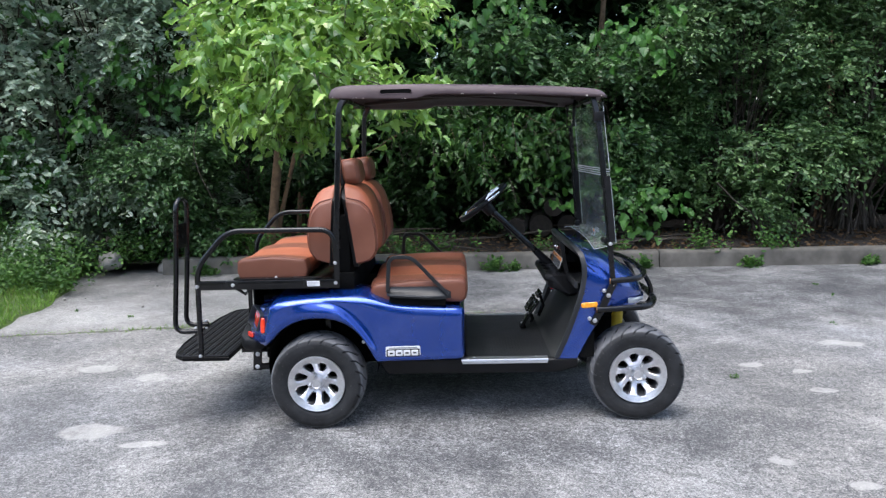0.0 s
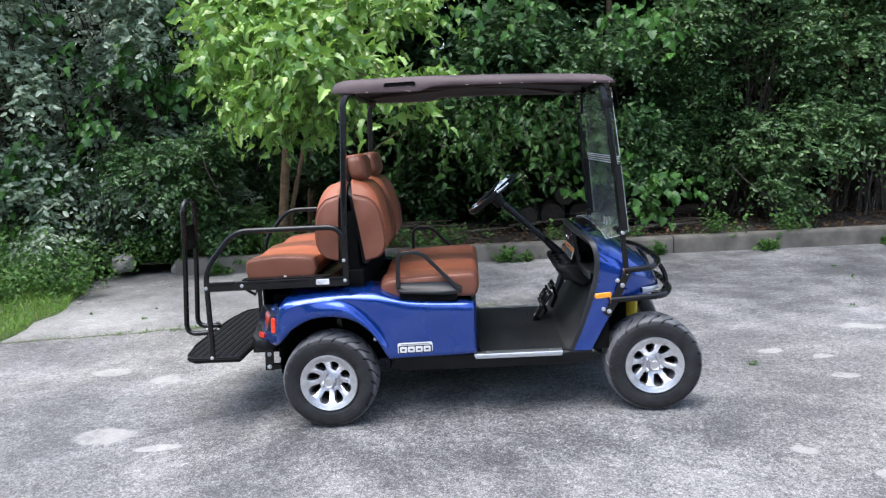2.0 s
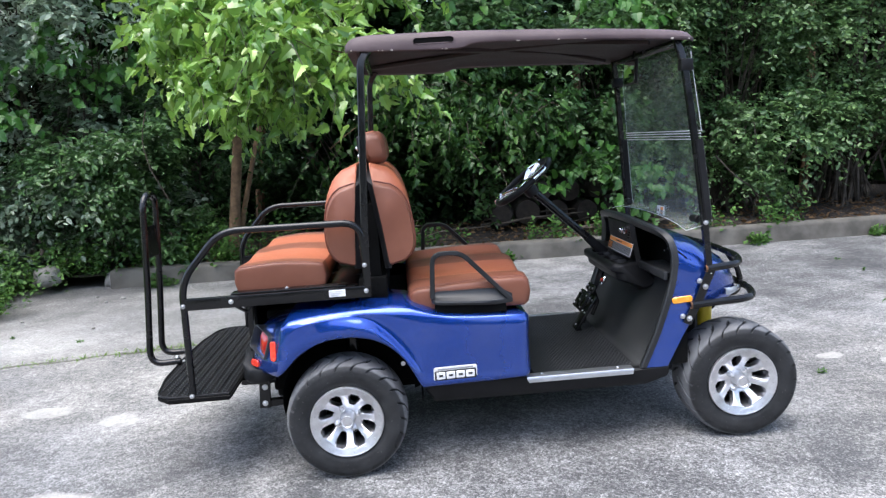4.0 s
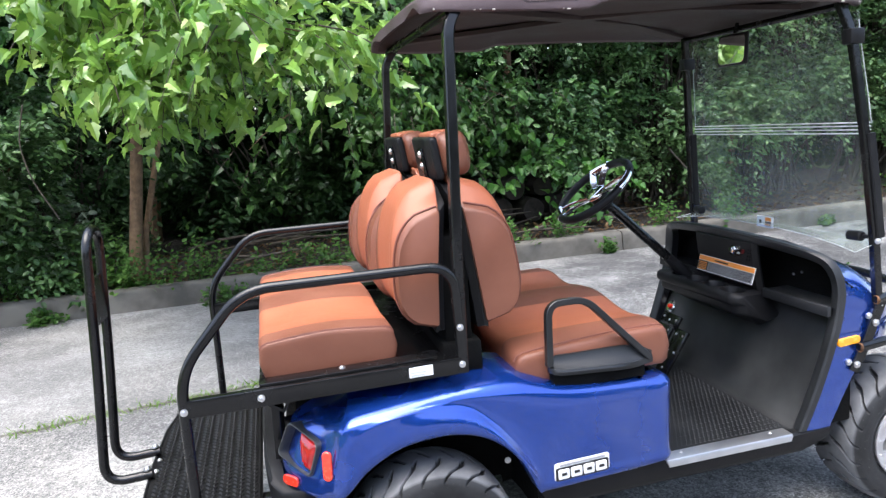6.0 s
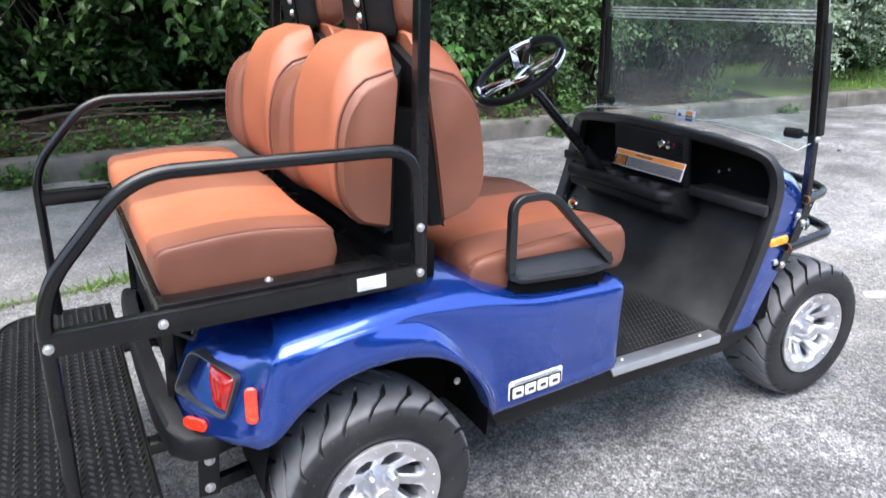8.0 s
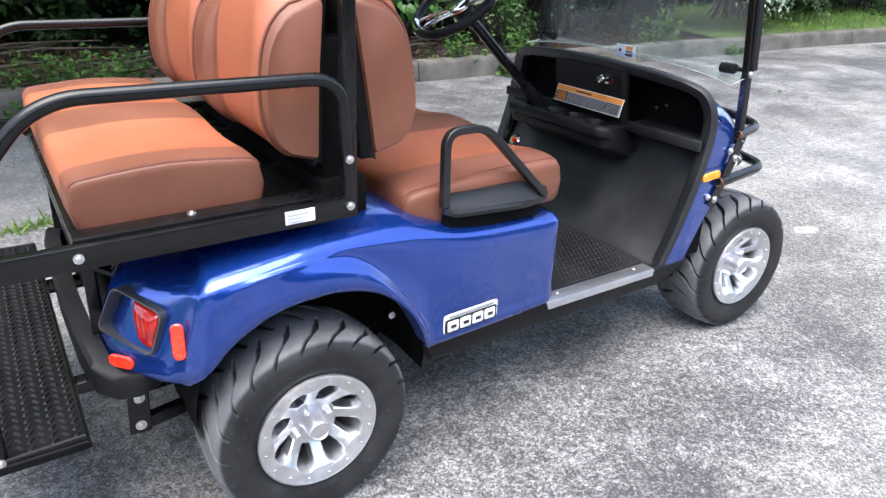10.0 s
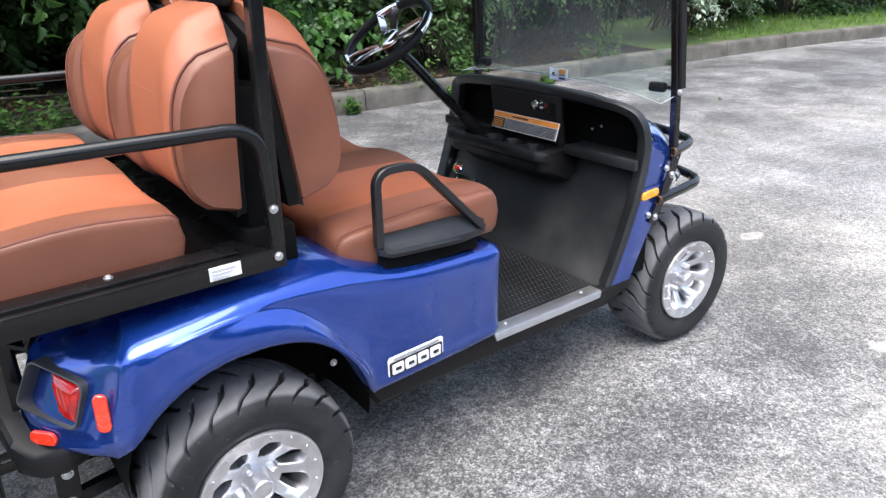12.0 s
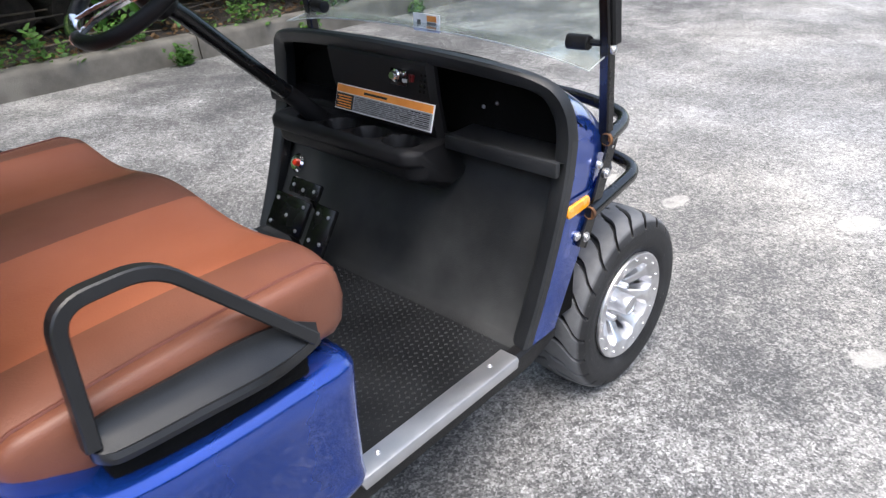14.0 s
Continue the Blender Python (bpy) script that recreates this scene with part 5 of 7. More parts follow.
lathe(bm, [(0, 0.02), (0.008, 0.02), (0.0095, 0.016), (0.0095, 0.01), (0.014, 0.008), (0.014, 0.0), (0, 0.0)], 20, face @ Matrix.Translation((-0.004, -0.07, 0.0)) @ pose(0, 0, 0, 0, 0, 90))
part("key_switch", bm, CHROME, switch_plate)
for y, z, mat in ((-0.098, 0.008, CHROME), (-0.098, -0.008, GREY_INK), (-0.118, 0.0, RED_SWITCH)):
    bm = bmesh.new()
    box(bm, -0.012, -0.003, y - 0.005, y + 0.005, z - 0.008 if mat is RED_SWITCH else z - 0.004, z + 0.008 if mat is RED_SWITCH else z + 0.004, 0.0015)
    bmesh.ops.transform(bm, matrix=face, verts=bm.verts[:])
    part("rocker_switch", bm, mat, switch_plate)
for i in range(5):
    for j in range(2):
        bolt(face @ Vector((-0.002, -0.142 - 0.012 * j, -0.025 + 0.012 * i)), (-1, 0, 0.2), dash, 0.0035, "speaker_hole").data.materials[0] = DULL_BLACK
# red plug on the kick panel
bm = bmesh.new()
lathe(bm, [(0, 0.012), (0.009, 0.011), (0.011, 0.006), (0.011, 0)], 20, pose(1.347, 0.418, 0.52, 90, -62, 0) @ pose(0, 0, 0, 0, 0, 0))
plug = part("horn_button", bm, RED_REFLECTOR, dash, "red push button in a chrome ring")
bm = bmesh.new()
lathe(bm, [(0.012, 0.004), (0.022, 0.006), (0.028, 0.0), (0.028, -0.004)], 24, pose(1.347, 0.418, 0.52, 90, -62, 0))
part("ring", bm, CHROME, plug)

# pedals
slope = Matrix.Translation((1.19, 0.185, 0.452)) @ pose(0, 0, 0, 0, 34, 0) @ Matrix.Scale(1.22, 4)


def pedal(name, y0, y1, z0, z1, dots):
    bm = bmesh.new()
    box(bm, -0.012, 0.0, y0, y1, z0, z1, 0.004)
    bmesh.ops.transform(bm, matrix=slope, verts=bm.verts[:])
    pad = part(name, bm, BLACK_METAL, cart, "black pedal plate with bright studs")
    for y, z in dots:
        bolt(slope @ Vector((-0.013, y, z)), (-0.88, 0, 0.47), pad, 0.0055, "stud")
    bm = bmesh.new()
    m = (y0 + y1) / 2
    tube(bm, [slope @ Vector((0.0, m, z0 + 0.02)), slope @ Vector((0.05, m, z0 - 0.02)), slope @ Vector((0.06, m, z0 - 0.08))], 0.01, 8)
    part("pedal_arm", bm, BLACK_METAL, pad)


pedal("brake_pedal", 0.0, 0.12, -0.04, 0.045, ((0.015, -0.025), (0.105, -0.025), (0.06, 0.0), (0.015, 0.03), (0.105, 0.03)))
pedal("parking_brake_pedal", -0.015, 0.085, 0.052, 0.088, ((0.0, 0.07), (0.07, 0.07), (0.035, 0.065)))
pedal("accelerator_pedal", -0.085, -0.02, -0.11, 0.05, ((-0.07, 0.03), (-0.035, 0.03), (-0.07, -0.03), (-0.035, -0.03), (-0.053, -0.09)))

# steering
wheel_at = Matrix.Translation((0.9, 0.226, 1.098)) @ pose(0, 0, 0, 0, -38, 0)
steer = new("steering_wheel")
steer.parent = cart
bm = bmesh.new()
tube(bm, [wheel_at @ Vector((0.163 * math.cos(a), 0.163 * math.sin(a), 0)) for a in np.linspace(0, 2 * math.pi, 56, endpoint=False)], 0.0155, 12, closed=True)
part("grip", bm, BLACK_PLASTIC, steer)
for a in (135, 245, 25):
    c, s = math.cos(radians(a - 90)), math.sin(radians(a - 90))
    bm = bmesh.new()
    for side in (-1, 1):
        pts = [(0.03, 0.012 * side, -0.018), (0.07, 0.02 * side, -0.006), (0.11, 0.026 * side, 0.002), (0.155, 0.036 * side, 0.004)]
        tube(bm, [wheel_at @ Vector((x * c - y * s, x * s + y * c, z)) for x, y, z in pts], 0.01, flat=(0.026, 0.009))
    part("spoke", bm, CHROME, steer, "forked chrome spoke")
    bm = bmesh.new()
    tube(bm, [wheel_at @ Vector((0.163 * math.cos(radians(a - 90 + d)), 0.163 * math.sin(radians(a - 90 + d)), 0.003)) for d in np.linspace(-15, 15, 9)], 0.0165, 12)
    part("grip_clasp", bm, CHROME, steer)
bm = bmesh.new()
lathe(bm, [(0, -0.012), (0.028, -0.013), (0.034, -0.02), (0.036, -0.03), (0.034, -0.06), (0.03, -0.085), (0, -0.085)], 28, wheel_at @ pose(0, 0, 0, -90, 0, 0) @ Matrix.Diagonal((1, -1, 1, 1)))
part("hub", bm, BLACK_PLASTIC, steer)
bm = bmesh.new()
lathe(bm, [(0, 0.0), (0.03, -0.001), (0.04, -0.006), (0.044, -0.014), (0.044, -0.018)], 32, wheel_at @ pose(0, 0, 0, -90, 0, 0) @ Matrix.Diagonal((1, -1, 1, 1)))
part("hub_plate", bm, CHROME, steer, "chrome hub plate")
bm = bmesh.new()
tube(bm, [wheel_at @ Vector((0, 0, -0.05)), (0.99, 0.226, 1.01), (1.34, 0.226, 0.675)], 0.019, 14)
part("steering_column", bm, BLACK_METAL, cart)
bm = bmesh.new()
tube(bm, [(1.215, 0.226, 0.795), (1.31, 0.226, 0.70), (1.34, 0.226, 0.67)], [0.021, 0.027, 0.034], 16)
part("column_boot", bm, BLACK_PLASTIC, cart)


# ---- cart: seats ----
def lobes(y):
    """How far a seat bulges across its width: two hollows between raised middle and ends."""
    return 0.5 + 0.5 * math.cos(2 * math.pi * abs(y) / 0.47)


def cushion(name, label, x0, x1, half, z0, z1, crown, bands, hump=0.012, tilt=0.0, roll=0.006, bulge=0.01, q=1.0, fall=0.0):
    """A bench cushion: skin swept along its width in coloured bands, with piping at both ends."""
    def section(y, grow=0.0):
        edge = max(0.0, (abs(y) - (half - 0.1)) / 0.1)
        drop = roll * edge ** 1.7
        zt = z1 + hump * lobes(y) - drop
        xm = (x0 + x1) / 2
        pts = [(x0 + 0.02, z0), (x0 + 0.004, z0 + 0.012), (x0 - 0.006, z0 + 0.5 * (z1 - z0)), (x0 - 0.002, zt - 0.03 * q), (x0 + 0.012 * q, zt - 0.01 * q), (x0 + 0.035 * q, zt)]
        pts += [(x0 + 0.035 + (x1 - x0 - 0.08) * k, zt + crown * math.sin(math.pi * k) ** 0.8) for k in (0.15, 0.35, 0.5, 0.65, 0.85)]
        pts += [(x1 - 0.045 * q, zt - 0.001), (x1 - 0.018 * q, zt - 0.012 * q), (x1 - 0.002, zt - 0.036 * q), (x1 + 0.006, z0 + 0.5 * (z1 - z0)), (x1 - 0.002, z0 + 0.014), (x1 - 0.018, z0)]
        inset = 0.4 * roll * edge ** 6
        back = fall * edge ** 1.4
        return [(x + (inset if x < xm else -inset), y, z - ((tilt + back) * (x1 - x) / (x1 - x0) if z > z0 + 0.05 else 0)) for x, z in pts]

    seat = tagged(new(name))
    seat.parent = cart
    def pillow(sign):
        """The bulging end of the cushion, outside the piping."""
        edge_row = section(sign * half)
        cx, cz = (x0 + x1) / 2, (z0 + z1) / 2
        return [[(cx + (x - cx) * (1 - d), y + sign * bulge * h, cz + (z - cz) * (1 - 1.6 * d)) for x, y, z in edge_row] for d, h in ((0, 0), (0.004, 0.25), (0.015, 0.5), (0.05, 0.74), (0.12, 0.9), (0.25, 1.0), (0.45, 1.05))]

    for y0, y1, mat, title in bands:
        bm = bmesh.new()
        n = max(3, round((y1 - y0) / 0.01))
        grid(bm, [section(y0 + (y1 - y0) * i / n) for i in range(n + 1)])
        part(title, bm, mat, seat)
    for sign in (-1, 1):
        bm = bmesh.new()
        vs = grid(bm, pillow(sign), closed_v=True)
        bm.faces.new(vs[-1])
        part("end_panel", bm, TAN, seat)
        bm = bmesh.new()
        tube(bm, [Vector(p) + Vector((0, 0.0002 * sign, 0.0006)) for p in section(sign * half)[3:14]], 0.0029, 6)
        part("piping", bm, PIPING, seat)
    return seat


BAND_IN, BAND_OUT = 0.095, 0.375
for_bench = [(-0.462, -BAND_OUT, TAN, "side_panel"), (-BAND_OUT, -BAND_IN, ORANGE, "seat_panel"), (-BAND_IN, BAND_IN, TAN, "middle_panel"), (BAND_IN, BAND_OUT, ORANGE, "seat_panel"), (BAND_OUT, 0.462, TAN, "side_panel")]
cushion("rear_seat_cushion", "", -0.405, -0.045, 0.462, 0.772, 0.872, 0.012, for_bench, q=0.5)
cushion("front_seat_cushion", "", 0.285, 0.785, 0.462, 0.64, 0.752, 0.006, for_bench, 0.026, 0.008, 0.014, 0.028, q=0.75, fall=0.018)


def backrest(name, line, facing):
    """A padded bench backrest of two buckets. line: (z, x) of its back; facing: +1 forwards, -1 rearwards."""
    back_x = curve_at(line)
    z0, ztop = line[0][0], line[-1][0]
    seat = new(name)
    seat.parent = cart

    def section(y):
        b = (abs(y) - 0.236) / 0.236
        c = (y - math.copysign(0.236, y)) / 0.236
        round_off = math.sqrt(max(0.0, 1 - min(1.0, abs(b)) ** 5))
        mid = max(0.0, min(1.0, (0.97 - abs(b)) / 0.32))
        if facing < 0:
            mid = min(mid, max(0.0, min(1.0, (0.56 - c) / 0.34)))
        mid = mid * mid * (3 - 2 * mid)
        zt = z0 + (ztop - z0) * (0.775 + 0.065 * round_off + 0.16 * mid)
        zl = z0 + 0.012 * (1 - round_off)
        ridge = max(0.0, min(1.0, (c - 0.44) / 0.1)) if facing < 0 else 0.0
        ridge = ridge * ridge * (3 - 2 * ridge)
        thick = (0.106 if facing > 0 else 0.094) + 0.008 * round_off + 0.016 * ridge + 0.008 * math.exp(-((c + 0.8) / 0.16) ** 2)
        pts = []
        for k in range(21):
            s = k / 20
            z = zl + (zt - zl) * s
            shape = (max(0.0, 1 - abs(2 * s - 1) ** 3.6)) ** 0.5
            bulge = thick * shape * (1.0 + (0.1 if facing < 0 else 0.04) * math.sin(math.pi * s))
            pts.append((back_x(z) + facing * (0.004 + bulge), y, z))
        return pts + [(back_x(zt), y, zt - 0.004), (back_x((zl + zt) / 2), y, (zl + zt) / 2), (back_x(zl), y, zl + 0.004)]

    # both buckets are cut alike: side panel, orange panel, flat brown strip, raised bolster
    cuts, seams = [], []
    for y0 in (-0.472, 0.001):
        cuts += [(y0, y0 + 0.02, TAN, "side_panel"), (y0 + 0.02, y0 + 0.308, ORANGE, "back_panel"), (y0 + 0.308, y0 + 0.343, TAN, "brown_strip"), (y0 + 0.343, y0 + 0.471, TAN, "bolster")]
        seams += [y0 + 0.02, y0 + 0.459]
    for y0, y1, mat, title in cuts:
        bm = bmesh.new()
        n = max(4, round((y1 - y0) / 0.011))
        vs = grid(bm, [section(y0 + (y1 - y0) * i / n) for i in range(n + 1)], closed_v=True)
        if title == "side_panel":
            bm.faces.new(vs[0])
        if title == "bolster":
            bm.faces.new(vs[-1][::-1])
        part(title, bm, mat, seat)
    for y in seams:
        bm = bmesh.new()
        tube(bm, [Vector(p) + Vector((facing * 0.0015, 0, 0.0008)) for p in section(y)[:21]], 0.0034, 8)
        part("piping", bm, PIPING, seat)
    # seam across the orange panel, a third of the way down
    for y0 in (-0.45, 0.023):
        bm = bmesh.new()
        line_z, pts = z0 + 0.6 * (ztop - z0), []
        for i in range(13):
            row = section(y0 + 0.28 * i / 12)[:21]
            k = next(k for k in range(20) if row[k + 1][2] >= line_z)
            s = (line_z - row[k][2]) / (row[k + 1][2] - row[k][2])
            pts.append(Vector(row[k]).lerp(Vector(row[k + 1]), s) + Vector((-facing * 0.0007, 0, 0)))
        tube(bm, pts, 0.0012, 6)
        part("stitched_seam", bm, ORANGE, seat)
    for side in (-1, 1):
        bm = bmesh.new()
        rows = []
        for y in (0.015, 0.03, 0.12, 0.236, 0.352, 0.44, 0.456):
            b = (y - 0.236) / 0.236
            zt = z0 + (ztop - z0) * (0.8 + 0.19 * max(0.0, 1 - abs(b) ** 2.2)) - 0.006
            e = 0.016 if y in (0.015, 0.456) else 0.0
            rows.append([(back_x(z) - facing * (0.022 - e), side * y, z) for z in np.linspace(z0 - 0.012 + e * 0.4, zt - e * 0.4, 9)] + [(back_x(z) + facing * 0.006, side * y, z) for z in np.linspace(zt, z0 - 0.012, 9)])
        vs = grid(bm, rows, closed_v=True)
        bm.faces.new(vs[0]), bm.faces.new(vs[-1][::-1])
        part("back_shell", bm, BLACK_PLASTIC, seat, "black plastic back shell")
    return seat


backrest("rear_backrest", [(0.848, 0.078), (1.0, 0.086), (1.258, 0.112)], -1)
backrest("front_backrest", [(0.842, 0.218), (1.0, 0.198), (1.262, 0.16)], 1)

# headrests
for sign in (NEAR, FAR):
    rest = new("headrest")
    rest.parent = cart
    rest.matrix_basis = pose(0.188, sign * 0.246, 1.318, 0, -8, 0)
    bm = bmesh.new()
    rows = []
    for i in range(17):
        y = -0.132 + 0.264 * i / 16
        e = (abs(y) / 0.132) ** 6
        r = math.sqrt(max(0.02, 1 - e))
        pts = []
        for k in range(24):
            a = 2 * math.pi * k / 24
            c, s = math.cos(a), math.sin(a)
            pts.append((0.048 * math.copysign(abs(c) ** 0.55, c) * (0.55 + 0.45 * r), y, 0.068 * math.copysign(abs(s) ** 0.6, s) * (0.45 + 0.55 * r)))
        rows.append(pts)
    vs = grid(bm, rows, closed_v=True)
    bm.faces.new(vs[0]), bm.faces.new(vs[-1][::-1])
    part("pad", bm, TAN, rest)
    bm = bmesh.new()
    box(bm, -0.05, 0.015, -0.08, 0.08, 0.05, 0.0705, 0.008, 3)
    part("pad_top", bm, ORANGE, rest)
    bm = bmesh.new()
    box(bm, -0.066, -0.042, -0.124, 0.124, -0.064, 0.06, 0.01, 3)
    part("back_plate", bm, BLACK_PLASTIC, rest)
    bm = bmesh.new()
    box(bm, -0.074, -0.066, -0.022, 0.022, -0.16, 0.03, 0.003)
    part("bracket", bm, BLACK_METAL, rest)
    for z in (0.012, -0.022):
        bolt((-0.074, 0, z), (-1, 0, 0), rest, 0.013)

# hip restraints beside the front seat
for sign in (NEAR, FAR):
    arm = new("armrest")
    arm.parent = cart
    bm = bmesh.new()
    loop = [(0.377, 0.514, 0.706), (0.388, 0.497, 0.882), (0.502, 0.495, 0.882), (0.69, 0.515, 0.684)]
    tube(bm, rounded([(x, sign * y, z) for x, y, z in loop], 0.04, 7), 0.011, flat=(0.023, 0.019))
    part("loop", bm, ARM_PLASTIC, arm)
    bm = bmesh.new()
    inner = curve_at([(0.0, 0.716), (0.12, 0.72), (0.3, 0.719), (0.6, 0.719), (0.85, 0.714), (1.0, 0.693)])
    outer = curve_at([(0.0, 0.703), (0.1, 0.695), (0.4, 0.688), (0.8, 0.68), (1.0, 0.682)])
    rows = []
    for k in range(33):
        u = 0.5 - 0.5 * math.cos(math.pi * k / 32)
        x = 0.372 + 0.33 * u
        e = min(1.0, math.sqrt(u / 0.05)) * (1 - max(0.0, (u - 0.55) / 0.45) ** 2.2)
        zi, zo = inner(u), outer(u)
        yi, yo = 0.51 - 0.018 * e, 0.516 + 0.024 * e
        wide = yo - yi
        shape = ((0, 0, 0), (0.05, 0, 0.009), (0.16, 0, 0.009), (0.24, 0.12, -0.002), (0.5, 0.45, -0.004), (0.8, 0.85, -0.003), (0.92, 0.97, 0.002), (1.0, 1.0, -0.004), (0.94, 1.0, -0.014), (0.5, 0.9, -0.016), (0.06, 0.35, -0.016))
        rows.append([(x, sign * (yi + wide * p), zi + (zo - zi) * q + h) for p, q, h in shape])
    vs = grid(bm, rows, closed_v=True)
    bm.faces.new(vs[0]), bm.faces.new(vs[-1][::-1])
    part("tray", bm, ARM_PLASTIC, arm)
    bm = bmesh.new()
    box(bm, 0.385, 0.675, sign * 0.49 - 0.03, sign * 0.49 + 0.03, 0.63, 0.682, 0.006)
    part("foot", bm, DULL_BLACK, arm)

# ---- cart: rear seat frame ----
RAIL = 0.527
bm = bmesh.new()
box(bm, -0.415, 0.105, -0.5, 0.5, 0.752, 0.77, 0.004)
box(bm, -0.415, -0.40, -0.5, 0.5, 0.735, 0.783, 0.003)
deck = part("seat_deck", bm, BLACK_METAL, cart, "black steel seat deck")
bm = bmesh.new()
box(bm, 0.085, 0.2, -0.46, 0.46, 0.68, 0.80, 0.01)
box(bm, 0.1, 0.18, -0.44, 0.44, 0.79, 1.1, 0.01)
part("seat_support", bm, DULL_BLACK, cart)
for sign in (NEAR, FAR):
    frame_side = new("side_rail")
    frame_side.parent = cart
    y = sign * RAIL
    bm = bmesh.new()
    tube(bm, rounded([(-0.606, y, 0.375), (-0.597, y, 0.852), (-0.43, y, 1.04), (0.115, y, 1.036), (0.122, y, 0.77)], 0.075, 8), 0.0138, 14)
    part("rail_tube", bm, BLACK_METAL, frame_side)
    bm = bmesh.new()
    box(bm, -0.605, 0.135, y - 0.012, y + 0.012, 0.737, 0.783, 0.003)
    part("lower_bar", bm, BLACK_METAL, frame_side)
    bm = bmesh.new()
    box(bm, -0.415, 0.04, sign * 0.49 - 0.03, sign * 0.49 + 0.022, 0.783, 0.79, 0.002)
    part("angle_rail", bm, BLACK_METAL, frame_side)
    for x, z in ((-0.598, 0.757), (-0.412, 0.762), (0.117, 0.765), (0.118, 0.868), (-0.606, 0.39)):
        bolt((x, y + sign * 0.0155, z), (0, sign, 0), frame_side, 0.0095)
    bolt((-0.2, sign * 0.49, 0.791), (0, 0, 1), frame_side, 0.009)
    bm = bmesh.new()
    box(bm, -0.03, 0.035, y + sign * 0.0135 - 0.001, y + sign * 0.0135 + 0.001, 0.749, 0.777)
    tag = part("rating_sticker", bm, WHITE, frame_side, "small white sticker with faint print")
    for k in range(3):
        bm = bmesh.new()
        box(bm, -0.025, 0.01 + 0.006 * k, y + sign * 0.0155 - 0.0008, y + sign * 0.0155 + 0.0008, 0.753 + 0.008 * k, 0.756 + 0.008 * k)
        part("print_bar", bm, FAINT_INK, tag)
    # triangular gusset under the bar and strut down to the body
    bm = bmesh.new()
    tube(bm, [(-0.385, sign * 0.34, 0.75), (-0.392, sign * 0.34, 0.5)], 0.01, flat=(0.012, 0.022))
    part("brace", bm, BLACK_METAL, frame_side)
    bm = bmesh.new()
    tube(bm, [(-0.42, sign * 0.5, 0.745), (-0.36, sign * 0.5, 0.705), (-0.34, sign * 0.5, 0.745)], 0.008, flat=(0.02, 0.01))
    part("gusset", bm, BLACK_METAL, frame_side)
    # roof post
    bm = bmesh.new()
    tube(bm, rounded([(0.122, sign * 0.522, 0.745), (0.128, sign * 0.518, 1.0), (0.163, sign * 0.475, 1.65), (0.2, sign * 0.45, 1.70)], 0.05, 5), 0.016, flat=(0.032, 0.028))
    part("roof_post", bm, BLACK_METAL, cart)

# foot plate with raised tread, its rim and the grab bar
bm = bmesh.new()
outline = [(-0.455, -0.548), (-0.70, -0.548), (-0.755, -0.50), (-0.79, -0.3), (-0.80, 0.0), (-0.79, 0.3), (-0.755, 0.50), (-0.70, 0.548), (-0.455, 0.548)]
rows = [[(x, y, z) for x, y in outline] for z in (0.364, 0.388)]
vs = grid(bm, rows, closed_v=True)
bm.faces.new(vs[0][::-1]), bm.faces.new(vs[1])
edges = [e for e in bm.edges if abs(e.verts[0].co.z - e.verts[1].co.z) < 1e-6]
bmesh.ops.bevel(bm, geom=edges, offset=0.006, segments=3, affect="EDGES")
foot = part("foot_plate", bm, PLATE, cart, "black foot plate with raised tread")
bm = bmesh.new()
tube(bm, rounded([(x - 0.002, y * 0.985, 0.389) for x, y in [(-0.46, -0.54)] + outline[1:-1] + [(-0.46, 0.54)]], 0.03, 4) + [Vector((-0.46, 0.53, 0.389))], 0.0045, 8)
part("rim_bead", bm, BLACK_PLASTIC, foot)
bars = []
for i in range(16):
    for j in range(44):
        x, y = -0.474 - i * 0.0198, -0.518 + j * 0.0242
        if x > -0.785 and y < 0.525 and (abs(y) < 0.45 or x > -0.73):
            bars.append((x, y + (0.011 if i % 2 else 0.0), 0.388, 1 if i % 2 else -1))
base = np.array([(-0.004, -0.0095, 0), (0.004, -0.0095, 0), (0.004, 0.0095, 0), (-0.004, 0.0095, 0), (-0.0014, -0.006, 0.0038), (0.0014, -0.006, 0.0038), (0.0014, 0.006, 0.0038), (-0.0014, 0.006, 0.0038)])
arr = np.array(bars)
turn = np.where(arr[:, 3] > 0, 0.62, -0.62)
c, s = np.cos(turn)[:, None], np.sin(turn)[:, None]
v = np.stack([base[None, :, 0] * c - base[None, :, 1] * s, base[None, :, 0] * s + base[None, :, 1] * c, np.broadcast_to(base[None, :, 2], (len(bars), 8))], -1) + arr[:, None, :3]
f = (np.array([(0, 1, 5, 4), (1, 2, 6, 5), (2, 3, 7, 6), (3, 0, 4, 7), (4, 5, 6, 7)])[None] + (np.arange(len(bars)) * 8)[:, None, None]).reshape(-1, 4)
part("tread", mesh_from("tread_bars", v.reshape(-1, 3), f), TREAD, foot, kind="stuff")
bm = bmesh.new()
box(bm, -0.47, -0.3, -0.3, -0.26, 0.335, 0.365, 0.004)
part("step_support", bm, BLACK_METAL, foot)
bm = bmesh.new()
box(bm, -0.47, -0.3, 0.26, 0.3, 0.335, 0.365, 0.004)
part("step_support", bm, BLACK_METAL, foot)

